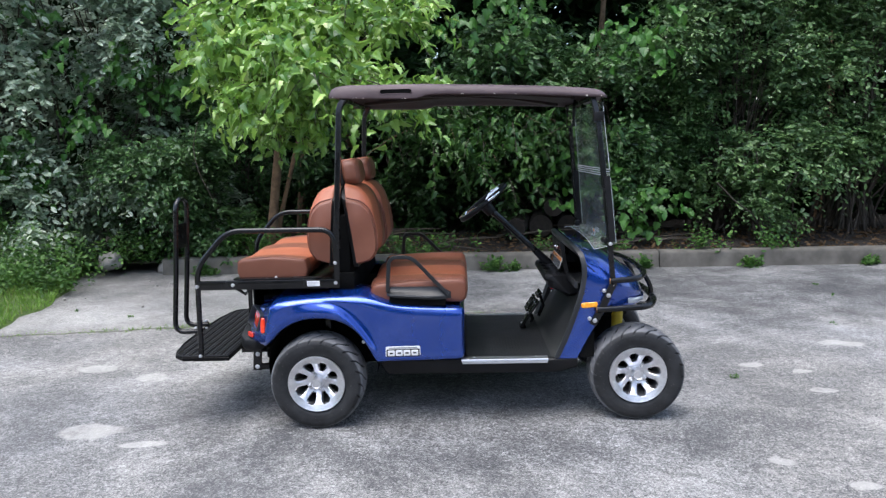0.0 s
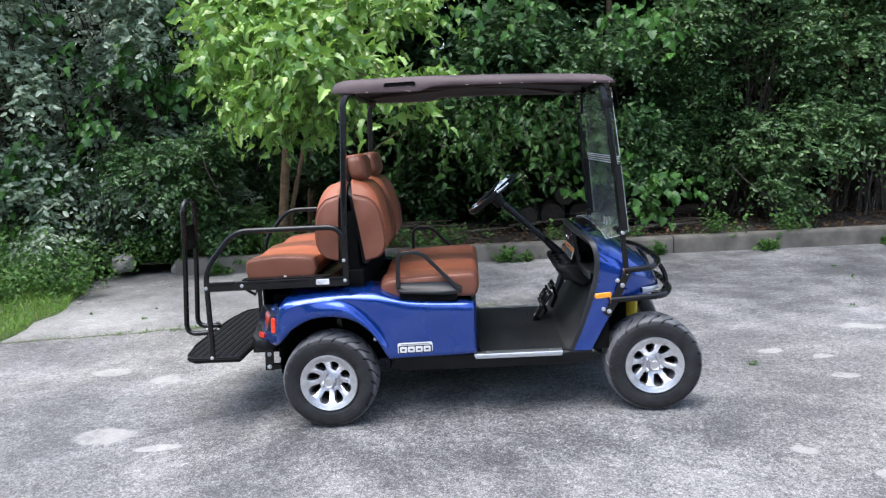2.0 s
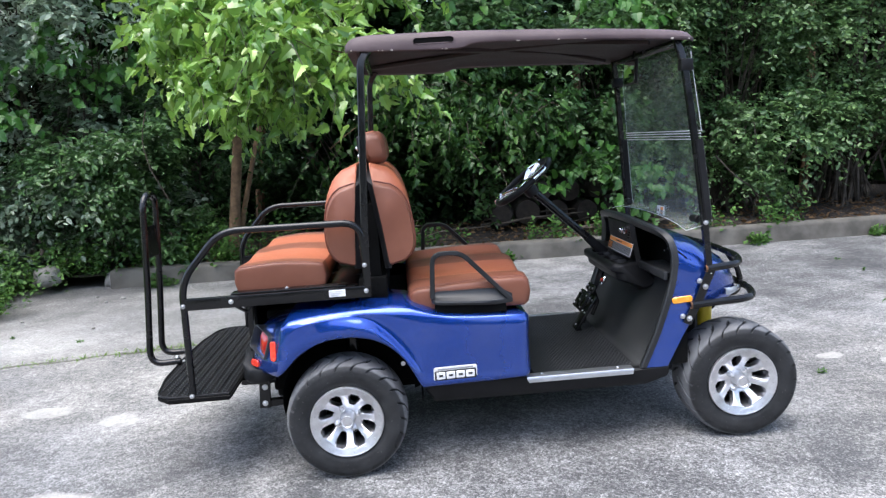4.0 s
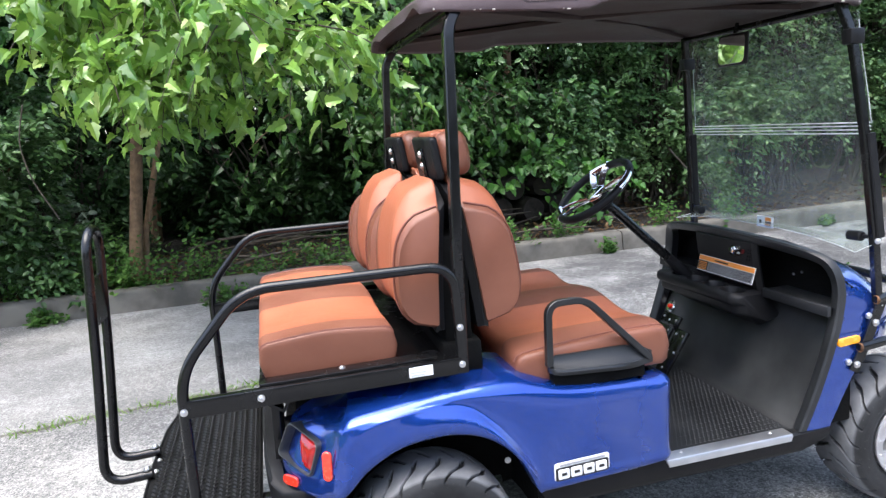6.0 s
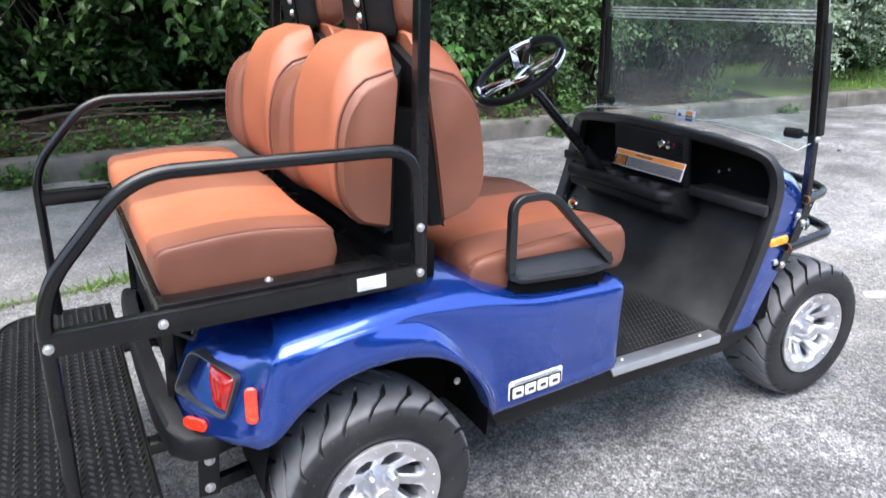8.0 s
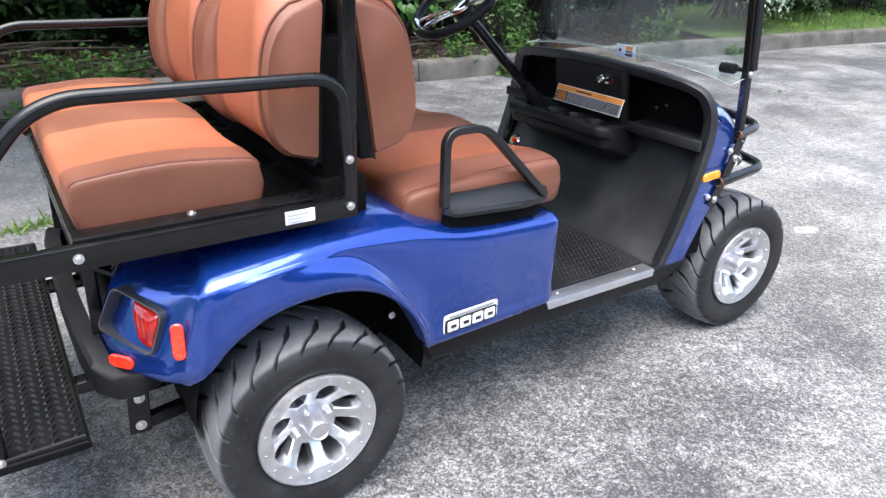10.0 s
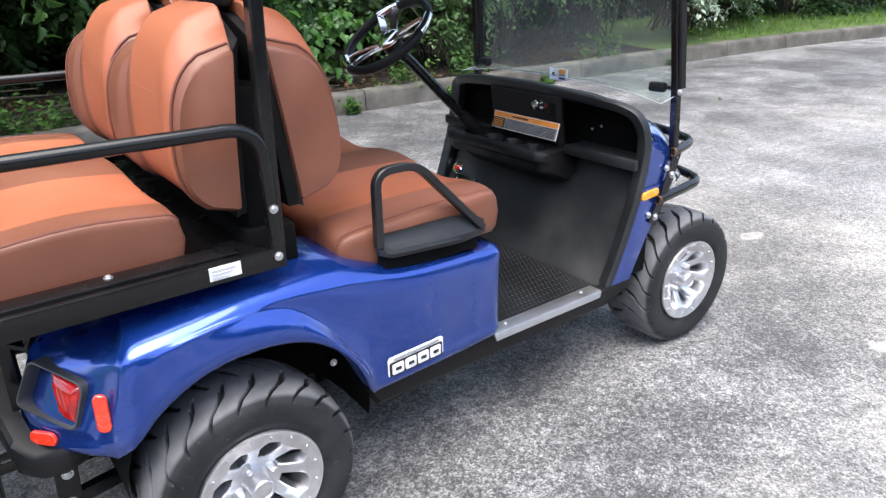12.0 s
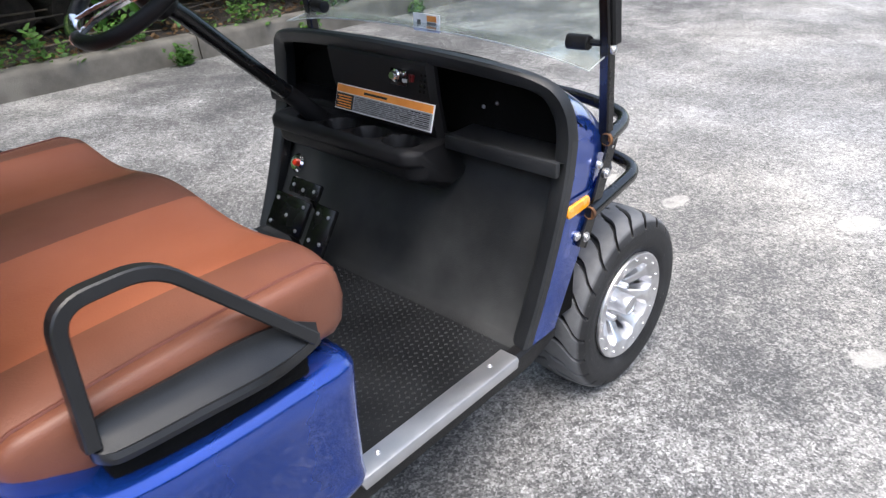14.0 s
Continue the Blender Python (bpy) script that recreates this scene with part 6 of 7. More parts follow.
grab = new("grab_bar")
grab.parent = cart
bm = bmesh.new()
G = 0.082
tube(bm, rounded([(-0.785, -G, 0.405), (-0.925, -G, 0.398), (-0.892, -G, 0.75), (-0.862, -G, 1.175), (-0.862, G, 1.175), (-0.892, G, 0.75), (-0.925, G, 0.398), (-0.785, G, 0.405)], 0.082, 8), 0.0145, 14)
part("bar", bm, BLACK_METAL, grab)
bm = bmesh.new()
tube(bm, [(-0.877, -0.068, 0.96), (-0.877, 0.068, 0.96)], 0.012, flat=(0.012, 0.14))
part("cross_plate", bm, BLACK_METAL, grab)
for sign in (NEAR, FAR):
    bolt((-0.8, sign * G, 0.425), (0, 0, 1), grab, 0.012)
    bolt((-0.785, sign * 0.04, 0.392), (0, 0, 1), grab, 0.009)

# rear bumper, tail lamps and reflectors
bm = bmesh.new()
rows = []
for y, x, w in ((-0.474, -0.335, 0.4), (-0.472, -0.355, 0.85), (-0.456, -0.395, 0.97), (-0.42, -0.424, 1), (-0.28, -0.438, 1), (0.0, -0.443, 1), (0.28, -0.438, 1), (0.42, -0.424, 1), (0.456, -0.395, 0.97), (0.472, -0.355, 0.85), (0.474, -0.335, 0.4)):
    h = 0.038 * w
    top = 0.498 - (0.045 if abs(y) > 0.44 else 0.02 if abs(y) > 0.4 else 0.0)
    rows.append([(x + 0.04, y * 0.97, top), (x + 0.008, y * 0.99, top), (x, y, top - 0.01), (x, y, 0.43 - h * 0.6), (x + 0.01, y * 0.99, 0.43 - h), (x + 0.05, y * 0.95, 0.43 - h)])
vs = grid(bm, rows, closed_v=True)
bm.faces.new(vs[0]), bm.faces.new(vs[-1][::-1])
part("rear_bumper", bm, BLACK_PLASTIC, cart, "black plastic rear bumper")
bm = bmesh.new()
box(bm, -0.386, -0.37, -0.3, 0.3, 0.5, 0.74, 0.005)
part("rear_panel", bm, DULL_BLACK, cart)
for sign in (NEAR, FAR):
    lamp = new("tail_lamp")
    lamp.parent = cart
    n = Vector((-0.78, sign * 0.6, 0.22)).normalized()
    centre = Vector((-0.336, sign * 0.455, 0.566)) - n * 0.01
    u = Vector((0, 0, 1)).cross(n).normalized() * -sign
    w = Vector((0.173, sign * -0.133, 0.976)).normalized()

    def outline(corners, r, h, grow=0.0):
        pts = [Vector((x, y, 0)) for x, y in corners]
        mid = sum(pts, Vector()) / len(pts)
        pts = [mid + (p - mid) * (1 + grow) for p in pts]
        loop = rounded([(pts[0] + pts[-1]) / 2] + pts + [(pts[0] + pts[-1]) / 2], r, 5)[:-1]
        return [centre + u * p.x + w * p.y + n * h for p in loop]
    shell = [(-0.05, 0.067), (0.072, 0.033), (0.048, -0.063), (-0.087, -0.028)]
    glass = [(-0.006, 0.055), (0.07, 0.031), (0.052, -0.054), (0.02, -0.048), (0.004, -0.004)]
    bm = bmesh.new()
    rows = [outline(shell, 0.02, h, g) for g, h in ((0.05, -0.04), (0.05, 0.006), (0.035, 0.012), (-0.01, 0.013), (-0.04, 0.008), (-0.065, -0.004), (-0.085, -0.02))]
    vs = grid(bm, rows, closed_v=True)
    bm.faces.new(vs[-1])
    part("bezel", bm, BEZEL, lamp)
    bm = bmesh.new()
    rows = [outline(glass, 0.008, h, g) for g, h in ((-0.06, -0.016), (-0.06, -0.002), (-0.12, 0.006), (-0.3, 0.012), (-0.6, 0.014))]
    vs = grid(bm, rows, closed_v=True)
    bm.faces.new(vs[-1])
    lens = part("lens", bm, RED_LENS, lamp)
    for k in range(3):
        bm = bmesh.new()
        tube(bm, [centre + u * (0.006 + 0.012 * k) + w * (0.03 - 0.006 * k) + n * 0.0125, centre + u * (0.02 + 0.01 * k) + w * (-0.026) + n * 0.0125], 0.0022, 6)
        part("lens_rib", bm, RED_LENS, lens)
    for title, at, size, turn in (("side_reflector", (-0.269, 0.543, 0.548), (0.026, 0.08), (0.42, 0.9, 0.08)), ("rear_reflector", (-0.366, 0.439, 0.476), (0.06, 0.03), (0.76, 0.65, 0.04))):
        n = Vector((-turn[0], sign * turn[1], turn[2])).normalized()
        u = Vector((0, 0, 1)).cross(n).normalized()
        w = n.cross(u)
        bm = bmesh.new()
        slab(bm, size[0], size[1], min(size) * 0.46, 0.007, Matrix.Translation(Vector((at[0], sign * at[1], at[2])) - n * 0.001) @ Matrix((u, w, n)).transposed().to_4x4())
        part(title, bm, RED_REFLECTOR, cart, "bright red plastic reflector")
    bm = bmesh.new()
    tube(bm, [(-0.34, sign * 0.41, 0.45), (-0.352, sign * 0.41, 0.27)], 0.01, flat=(0.012, 0.045))
    tube(bm, [(-0.352, sign * 0.40, 0.285), (-0.18, sign * 0.37, 0.285)], 0.01, flat=(0.03, 0.03))
    hanger = part("step_hanger", bm, BLACK_METAL, cart)
    for z in (0.36, 0.29):
        bolt((-0.35 + (z - 0.29) * 0.08, sign * 0.417, z), (0, sign, 0), hanger, 0.012)

# maker's badge as plain shapes
for sign in (NEAR, FAR):
    def badge_plate(x0, x1, z0, z1, lift):
        bm = bmesh.new()
        m = Matrix.Translation((0.45, sign * (side_y(0.45) - 0.002 + lift), 0)) @ pose(0, 0, 0, 0, 0, -3.3 * sign) @ Matrix.Translation(((x0 + x1) / 2 - 0.45, 0, (z0 + z1) / 2)) @ pose(0, 0, 0, 90 if sign < 0 else -90, 0, 0)
        slab(bm, x1 - x0, z1 - z0, min(x1 - x0, z1 - z0) * 0.16, 0.003, m)
        return bm
    badge = part("badge", badge_plate(0.36, 0.538, 0.368, 0.427, 0.0), WHITE, cart, "white badge with black block shapes")
    part("badge_field", badge_plate(0.364, 0.534, 0.372, 0.412, 0.002), INK, badge)
    part("badge_line", badge_plate(0.378, 0.522, 0.4155, 0.4215, 0.002), GREY_INK, badge)
    for k in range(4):
        part("badge_block", badge_plate(0.371 + k * 0.0402, 0.371 + k * 0.0402 + 0.0355, 0.377, 0.407, 0.004), WHITE, badge)
        part("badge_slot", badge_plate(0.381 + k * 0.0402, 0.381 + k * 0.0402 + 0.0165, 0.388, 0.396, 0.006), INK, badge)

# ---- cart: roof, windscreen, guard ----
roof_half = curve_at([(0.105, 0.43), (0.12, 0.465), (0.16, 0.485), (0.5, 0.49), (0.58, 0.487), (1.1, 0.472), (1.42, 0.46), (1.49, 0.44), (1.512, 0.40)])
roof_top = curve_at([(0.105, 1.725), (0.13, 1.742), (0.2, 1.752), (0.5, 1.75), (1.0, 1.735), (1.4, 1.712), (1.48, 1.70), (1.512, 1.683)])
roof_low = curve_at([(0.105, 1.69), (0.2, 1.684), (0.5, 1.676), (0.545, 1.676), (0.62, 1.694), (1.0, 1.686), (1.4, 1.668), (1.512, 1.662)])
bm = bmesh.new()
rows = []
for x in [0.105, 0.112, 0.122, 0.14, 0.165, 0.2, 0.3, 0.4, 0.5, 0.54, 0.56, 0.58, 0.6, 0.625, 0.7, 0.85, 1.0, 1.15, 1.3, 1.4, 1.45, 1.48, 1.497, 1.507, 1.512]:
    w, t, b = roof_half(x), roof_top(x), roof_low(x)
    side = [(w - 0.05, b + 0.02), (w - 0.016, b + 0.004), (w - 0.008, b), (w - 0.001, b + 0.004), (w, b + 0.012), (w - 0.006, (b + t) / 2), (w - 0.014, t - 0.014), (w - 0.03, t - 0.003), (w - 0.07, t + 0.004), (w * 0.5, t + 0.012)]
    under = [(w * 0.5, t - 0.022), (w * 0.8, b + 0.03)]
    row = [(x, -y, z) for y, z in side] + [(x, 0, t + 0.014)] + [(x, y, z) for y, z in side[::-1]] + [(x, y, z) for y, z in under[::-1]] + [(x, 0, t - 0.018)] + [(x, -y, z) for y, z in under]
    rows.append(row)
vs = grid(bm, rows, closed_v=True)
bm.faces.new(vs[0]), bm.faces.new(vs[-1][::-1])
roof = part("roof", bm, ROOF, cart, "dusty brown plastic roof with chipped edge")
# extra sheet below the roof that carries the painted shade
bm = bmesh.new()
rows = []
for x in (0.135, 0.2, 0.3, 0.4, 0.5, 0.54, 0.58, 0.625, 0.7, 0.85, 1.0, 1.15, 1.3, 1.4, 1.48):
    w, t, b = roof_half(x), roof_top(x), roof_low(x)
    half = [(w - 0.028, b + 0.006), (w - 0.05, b + 0.016), (w * 0.8, b + 0.026), (w * 0.5, t - 0.026)]
    rows.append([(x, -y, z) for y, z in half] + [(x, 0, t - 0.022)] + [(x, y, z) for y, z in half[::-1]])
grid(bm, rows)
part("roof_underside", bm, ROOF_UNDER, roof, "underside of the brown roof, darkened for shade")
for sign in (NEAR, FAR):
    bm = bmesh.new()
    pts = [(0.385, 1.712), (0.515, 1.709)]
    rows = []
    for grow, dy in ((1.25, -0.004), (1.2, 0.005), (1.05, 0.006), (1.0, 0.0035)):
        loop = []
        for k in range(20):
            a = 2 * math.pi * k / 20
            cx = pts[1][0] if math.cos(a) > 0 else pts[0][0]
            loop.append((cx + 0.0125 * grow * math.cos(a), sign * (0.483 + dy), 1.7135 + 0.0115 * grow * math.sin(a)))
        rows.append(loop)
    vs = grid(bm, rows, closed_v=True)
    part("handhold_lip", bm, ROOF, roof)
    # black face put in for the shade inside the uncut slot
    bm = bmesh.new()
    bm.faces.new([bm.verts.new((x, y - sign * 0.0008, z)) for x, y, z in rows[-1]])
    part("handhold", bm, DULL_BLACK, roof, "black face standing for the shaded handhold slot")
# ribs under the roof, in the same shade-darkened brown
for k, (a, b) in enumerate((((0.75, 0.0), (0.2, -0.36)), ((0.75, 0.0), (0.2, 0.36)), ((0.75, 0.0), (1.35, -0.34)), ((0.75, 0.0), (1.35, 0.34)))):
    bm = bmesh.new()
    z = lambda p: roof_top(p[0]) - 0.026 - 0.012 * (abs(p[1]) / 0.4)
    tube(bm, [(*a, z(a)), ((a[0] + b[0]) / 2, (a[1] + b[1]) / 2, z(a) - 0.006), (*b, z(b) - 0.006)], 0.01, flat=(0.06, 0.016))
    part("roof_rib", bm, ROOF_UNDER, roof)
rng = np.random.default_rng(21)
for k in range(11):
    x = 0.13 + 1.36 * rng.random() ** (1.6 if k < 28 else 0.4)
    w = roof_half(x)
    bm = bmesh.new()
    l = rng.uniform(0.003, 0.014)
    b = roof_low(x)
    box(bm, x - l / 2, x + l / 2, -w - 0.0012, -w + 0.004, b - 0.0005 + 0.004 * rng.random(), b + 0.008 * rng.uniform(0.5, 1.1), 0.001)
    part("chip", bm, CHIPPED, roof)
bm = bmesh.new()
tube(bm, [(0.175, -0.46, 1.69), (0.175, 0.46, 1.69)], 0.013, 10)
part("roof_crossbar", bm, BLACK_METAL, cart)
bm = bmesh.new()
tube(bm, [(1.44, -0.43, 1.665), (1.44, 0.43, 1.665)], 0.012, 10)
part("roof_crossbar", bm, BLACK_METAL, cart)

strut_x = curve_at([(0.70, 1.535), (0.94, 1.514), (1.25, 1.488), (1.6, 1.455)])
strut_y = curve_at([(0.70, 0.49), (0.94, 0.488), (1.3, 0.465), (1.6, 0.435)])
for sign in (NEAR, FAR):
    strut = new("windscreen_strut")
    strut.parent = cart
    bm = bmesh.new()
    tube(bm, rounded([(strut_x(z), sign * strut_y(z), z) for z in (0.705, 0.94, 1.25, 1.58)] + [(1.435, sign * 0.41, 1.675)], 0.05, 4), 0.012, flat=(0.024, 0.026))
    part("post", bm, BLACK_METAL, strut)
    bm = bmesh.new()
    tube(bm, [(strut_x(z) + 0.012, sign * strut_y(z), z) for z in (0.94, 1.1, 1.27)], 0.012, flat=(0.036, 0.03))
    part("sleeve", bm, BLACK_PLASTIC, strut)
    bm = bmesh.new()
    box(bm, strut_x(1.565) - 0.022, strut_x(1.565) + 0.03, sign * strut_y(1.565) - 0.02, sign * strut_y(1.565) + 0.02, 1.545, 1.592, 0.005)
    part("clip", bm, BLACK_PLASTIC, strut)
    bm = bmesh.new()
    tube(bm, [(strut_x(0.94), sign * 0.48, 0.94), (strut_x(0.94) - 0.006, sign * 0.44, 0.94)], 0.007, 8)
    tube(bm, [(1.506, sign * 0.452, 0.94), (1.506, sign * 0.448, 0.94), (1.502, sign * 0.402, 0.939), (1.5018, sign * 0.4, 0.939)], [0.013, 0.0165, 0.0165, 0.014], 16)
    part("retaining_knob", bm, BLACK_PLASTIC, strut)
    bolt((strut_x(0.93), sign * (strut_y(0.93) + 0.014), 0.93), (0, sign, 0), strut, 0.01)
    bolt((strut_x(0.72), sign * (strut_y(0.72) + 0.014), 0.718), (0, sign, 0), strut, 0.008)

screen = new("windscreen")
screen.parent = cart


def pane(title, z0, z1, foot_out=0.0):
    bm = bmesh.new()
    rows = []
    for k in range(9):
        z = z0 + (z1 - z0) * k / 8
        x = strut_x(z) + 0.03
        w = strut_y(z) - 0.004
        rows.append([(x, w * t, z) for t in (-1, -0.75, -0.5, -0.25, 0, 0.25, 0.5, 0.75, 1)])
    if foot_out:
        z, x = rows[0][0][2], rows[0][0][0]
        w = strut_y(z) - 0.004
        for d, h in ((0.006, 0.005), (0.03, 0.008), (0.11, 0.01)):
            rows.insert(0, [(x - d, t * (w + 0.1 * d), z - h + (0.018 * (1 - t * t) - 0.018 * t ** 4) * d / 0.11) for t in (-1, -0.75, -0.5, -0.25, 0, 0.25, 0.5, 0.75, 1)])
    back = [[(x + 0.0045, y, z) for x, y, z in row] for row in rows]
    a, b = grid(bm, rows), grid(bm, back)
    for u, v in ((a[0], b[0]), (a[-1], b[-1]), ([r[0] for r in a], [r[0] for r in b]), ([r[-1] for r in a], [r[-1] for r in b])):
        for i in range(len(u) - 1):
            bm.faces.new((u[i], u[i + 1], v[i + 1], v[i]))
    ob = part(title, bm, ACRYLIC, screen, smooth=False)
    ob.visible_shadow = False
    return ob


pane("upper_pane", 1.285, 1.645)
for sign in (NEAR, FAR):
    for z0, z1 in ((0.93, 1.262), (1.3, 1.62)):
        bm = bmesh.new()
        tube(bm, [(strut_x(z) + 0.0325, sign * (strut_y(z) - 0.002), z) for z in np.linspace(z0, z1, 6)], 0.0017, 6)
        part("pane_edge", bm, FROSTED, screen, "bright cut edge of the acrylic pane")
pane("lower_pane", 0.93, 1.275, 1.0)
bm = bmesh.new()
edge = [(strut_x(0.93) - 0.0815, t * 0.495, 0.921 + 0.018 * (1 - t * t) - 0.018 * t ** 4) for t in np.linspace(-1, 1, 17)]
tube(bm, [(strut_x(0.93) + 0.0, -0.488, 0.918)] + edge + [(strut_x(0.93) + 0.0, 0.488, 0.918)], 0.0013, 6)
part("edge_strip", bm, FROSTED, screen, "pale worn edge of the screen")
for z in (1.268, 1.28, 1.292, 1.303):
    bm = bmesh.new()
    w = strut_y(z) - 0.004
    tube(bm, [(strut_x(z) + 0.028, -w, z), (strut_x(z) + 0.028, w, z)], 0.0022, 6)
    part("hinge_strip", bm, WHITE, screen, "thin white hinge strip")
bm = bmesh.new()
box(bm, 1.5325, 1.535, -0.005, 0.085, 0.905, 0.948)
sticker = part("safety_sticker", bm, leaf_material("white_film", (0.8, 0.8, 0.8), (0.88, 0.88, 0.87), 0.4, 0.4), screen, "white sticker with orange and black blocks")
for y0, y1, z0, z1, mat in ((0.004, 0.036, 0.931, 0.945, ORANGE_INK), (0.004, 0.036, 0.909, 0.929, SMALL_PRINT), (0.058, 0.07, 0.921, 0.933, INK)):
    bm = bmesh.new()
    box(bm, 1.5305, 1.5315, y0, y1, z0, z1)
    part("print_block", bm, mat, sticker)

mirror = new("rear_view_mirror")
mirror.parent = cart
mirror.matrix_basis = pose(1.40, 0.06, 1.59, 0, 4, 0)
bm = bmesh.new()
box(bm, 0.0, 0.016, -0.082, 0.082, -0.058, 0.058, 0.0075, 3)
part("housing", bm, BLACK_PLASTIC, mirror)
bm = bmesh.new()
slab(bm, 0.15, 0.102, 0.02, 0.002, pose(0.0005, 0, 0, 0, -90, 0) @ pose(0, 0, 0, 0, 0, 90))
part("glass", bm, MIRROR, mirror)
bm = bmesh.new()
tube(bm, [(0.015, 0, 0.05), (0.02, 0, 0.1)], 0.007, 8)
part("stem", bm, BLACK_METAL, mirror)

guard = new("brush_guard")
guard.parent = cart
for title, z, x0, x1, half, r in (("upper_bar", 0.738, 1.515, 1.745, 0.502, 0.015), ("lower_bar", 0.592, 1.445, 1.80, 0.513, 0.016)):
    bm = bmesh.new()
    tube(bm, rounded([(x0, -half, z), (x1 - 0.07, -half + 0.035, z + 0.004), (x1, -0.3, z + 0.006), (x1 + 0.02, 0, z + 0.006), (x1, 0.3, z + 0.006), (x1 - 0.07, half - 0.035, z + 0.004), (x0, half, z)], 0.07, 7), r, 14)
    part(title, bm, BLACK_METAL, guard)
for y in (-0.2, 0.2):
    bm = bmesh.new()
    tube(bm, rounded([(1.75, y, 0.74), (1.80, y, 0.66), (1.812, y, 0.6), (1.79, y, 0.545), (1.73, y, 0.55)], 0.03, 4), 0.0125, 12)
    part("upright", bm, BLACK_METAL, guard)
for sign in (NEAR, FAR):
    bm = bmesh.new()
    tube(bm, [(1.428, sign * 0.508, 0.512), (1.48, sign * 0.508, 0.61), (1.54, sign * 0.505, 0.745)], 0.01, flat=(0.006, 0.036))
    bracket = part("bracket", bm, BLACK_METAL, guard)
    for x, z in ((1.438, 0.535), (1.507, 0.665)):
        bolt((x, sign * 0.5125, z), (0, sign, 0), bracket, 0.012)
    bolt((1.485, sign * 0.506, 0.69), (0, sign, 0), guard, 0.011)
    bolt((1.412, sign * 0.506, 0.545), (0, sign, 0), guard, 0.011)
    for x, y, z, r in ((1.515, 0.502, 0.738, 0.015), (1.445, 0.513, 0.592, 0.016)):
        bm = bmesh.new()
        lathe(bm, [(0, -0.001), (r * 0.8, -0.001), (r * 0.8, 0.003), (r * 0.98, 0.003), (r * 0.98, -0.004)], 16, Matrix.Translation((x, sign * y, z)) @ pose(0, 0, 0, 0, 0, 90 + 8 * sign))
        part("open_end", bm, RUST, guard, "rusty open tube end")


# ---- weeds, grass, litter ----
def grass_patch(name, label, at, size, material, seed, category="grass", lean=0.35):
    rng = np.random.default_rng(seed)
    n = len(at)
    axis = unit(np.array([0, 0, 1.0]) + lean * rng.normal(size=(n, 3)) * np.array([1, 1, 0.2]))
    normal = unit(rng.normal(size=(n, 3)) * np.array([1, 1, 0.1]))
    v, f = leaves(rng, at, axis, normal, size * (0.5 + 0.9 * rng.random(n)), BLADE, 0.3, 0.35, 2.2)
    thing = tagged(new(name, None), label, category, kind="stuff")
    part("blades", mesh_from("blades", v, f), material, thing, kind="stuff")
    return thing


rng = np.random.default_rng(31)
pts = []
while len(pts) < 26000:
    y = rng.uniform(-5.0, 4.5)
    x = lawn_edge(y) + 0.1 - 4.0 * rng.random() ** 1.3
    h, d = lawn_height(x, y)
    if d > 0.0:
        pts.append((x, y, h - 0.01))
grass_patch("lawn_grass", "short green lawn grass with ragged edge", np.array(pts), 0.075, GRASS, 32)
pts = []
while len(pts) < 9000:
    x = rng.uniform(9.2, 22)
    y0 = kerb_line(min(x, 16)) + 0.2
    d = 3.0 * rng.random()
    pts.append((x, y0 + d, 0.17 + 0.045 * d))
grass_patch("verge_grass", "short green grass behind the far kerb", np.array(pts), 0.09, GRASS, 33)
# weeds rooted in the joint of the asphalt
for k, (x, spread, count, tall) in enumerate(((-2.75, 0.25, 130, 0.06), (-2.1, 0.2, 120, 0.07), (-1.62, 0.16, 160, 0.08), (-1.15, 0.2, 200, 0.075), (-0.75, 0.14, 140, 0.07), (-0.42, 0.1, 200, 0.12), (0.3, 0.2, 70, 0.05), (0.8, 0.12, 90, 0.06))):
    rng = np.random.default_rng(50 + k)
    px = rng.normal(x, spread, count)
    at = np.stack([px, 1.82 + 0.16 * px + rng.normal(0, 0.04, count), np.full(count, -0.003)], 1)
    grass_patch("weed_tuft", "small tuft of weeds growing in the pavement joint", at, tall * 0.42, GRASS, 60 + k, "weed", 0.7)


def weed(name, label, x, y, z, height, spread, count, leaf, material, seed):
    """A leafy weed: upright stalks with broad leaves."""
    rng = np.random.default_rng(seed)
    thing = tagged(new(name), label, "weed")
    start = np.stack([rng.normal(x, spread * 0.5, count), rng.normal(y, spread * 0.35, count), np.full(count, z)], 1)
    way = unit(np.stack([rng.normal(0, 0.35, count), rng.normal(-0.1, 0.3, count), np.ones(count)], 1))
    at, tan, side = sprays(rng, start, way, height * (0.5 + 0.7 * rng.random(count)), 9, 0.12)
    axis = unit(side + 0.35 * tan + 0.4 * rng.normal(size=at.shape))
    normal = unit(np.array([0, -0.4, 1.0]) + 0.4 * rng.normal(size=at.shape))
    v, f = simple_leaves(rng, at, axis, normal, leaf * (0.5 + 0.8 * rng.random(len(at))), 0.55)
    part("leafage", mesh_from("leafage", v, f), material, thing, kind="stuff")
    return thing


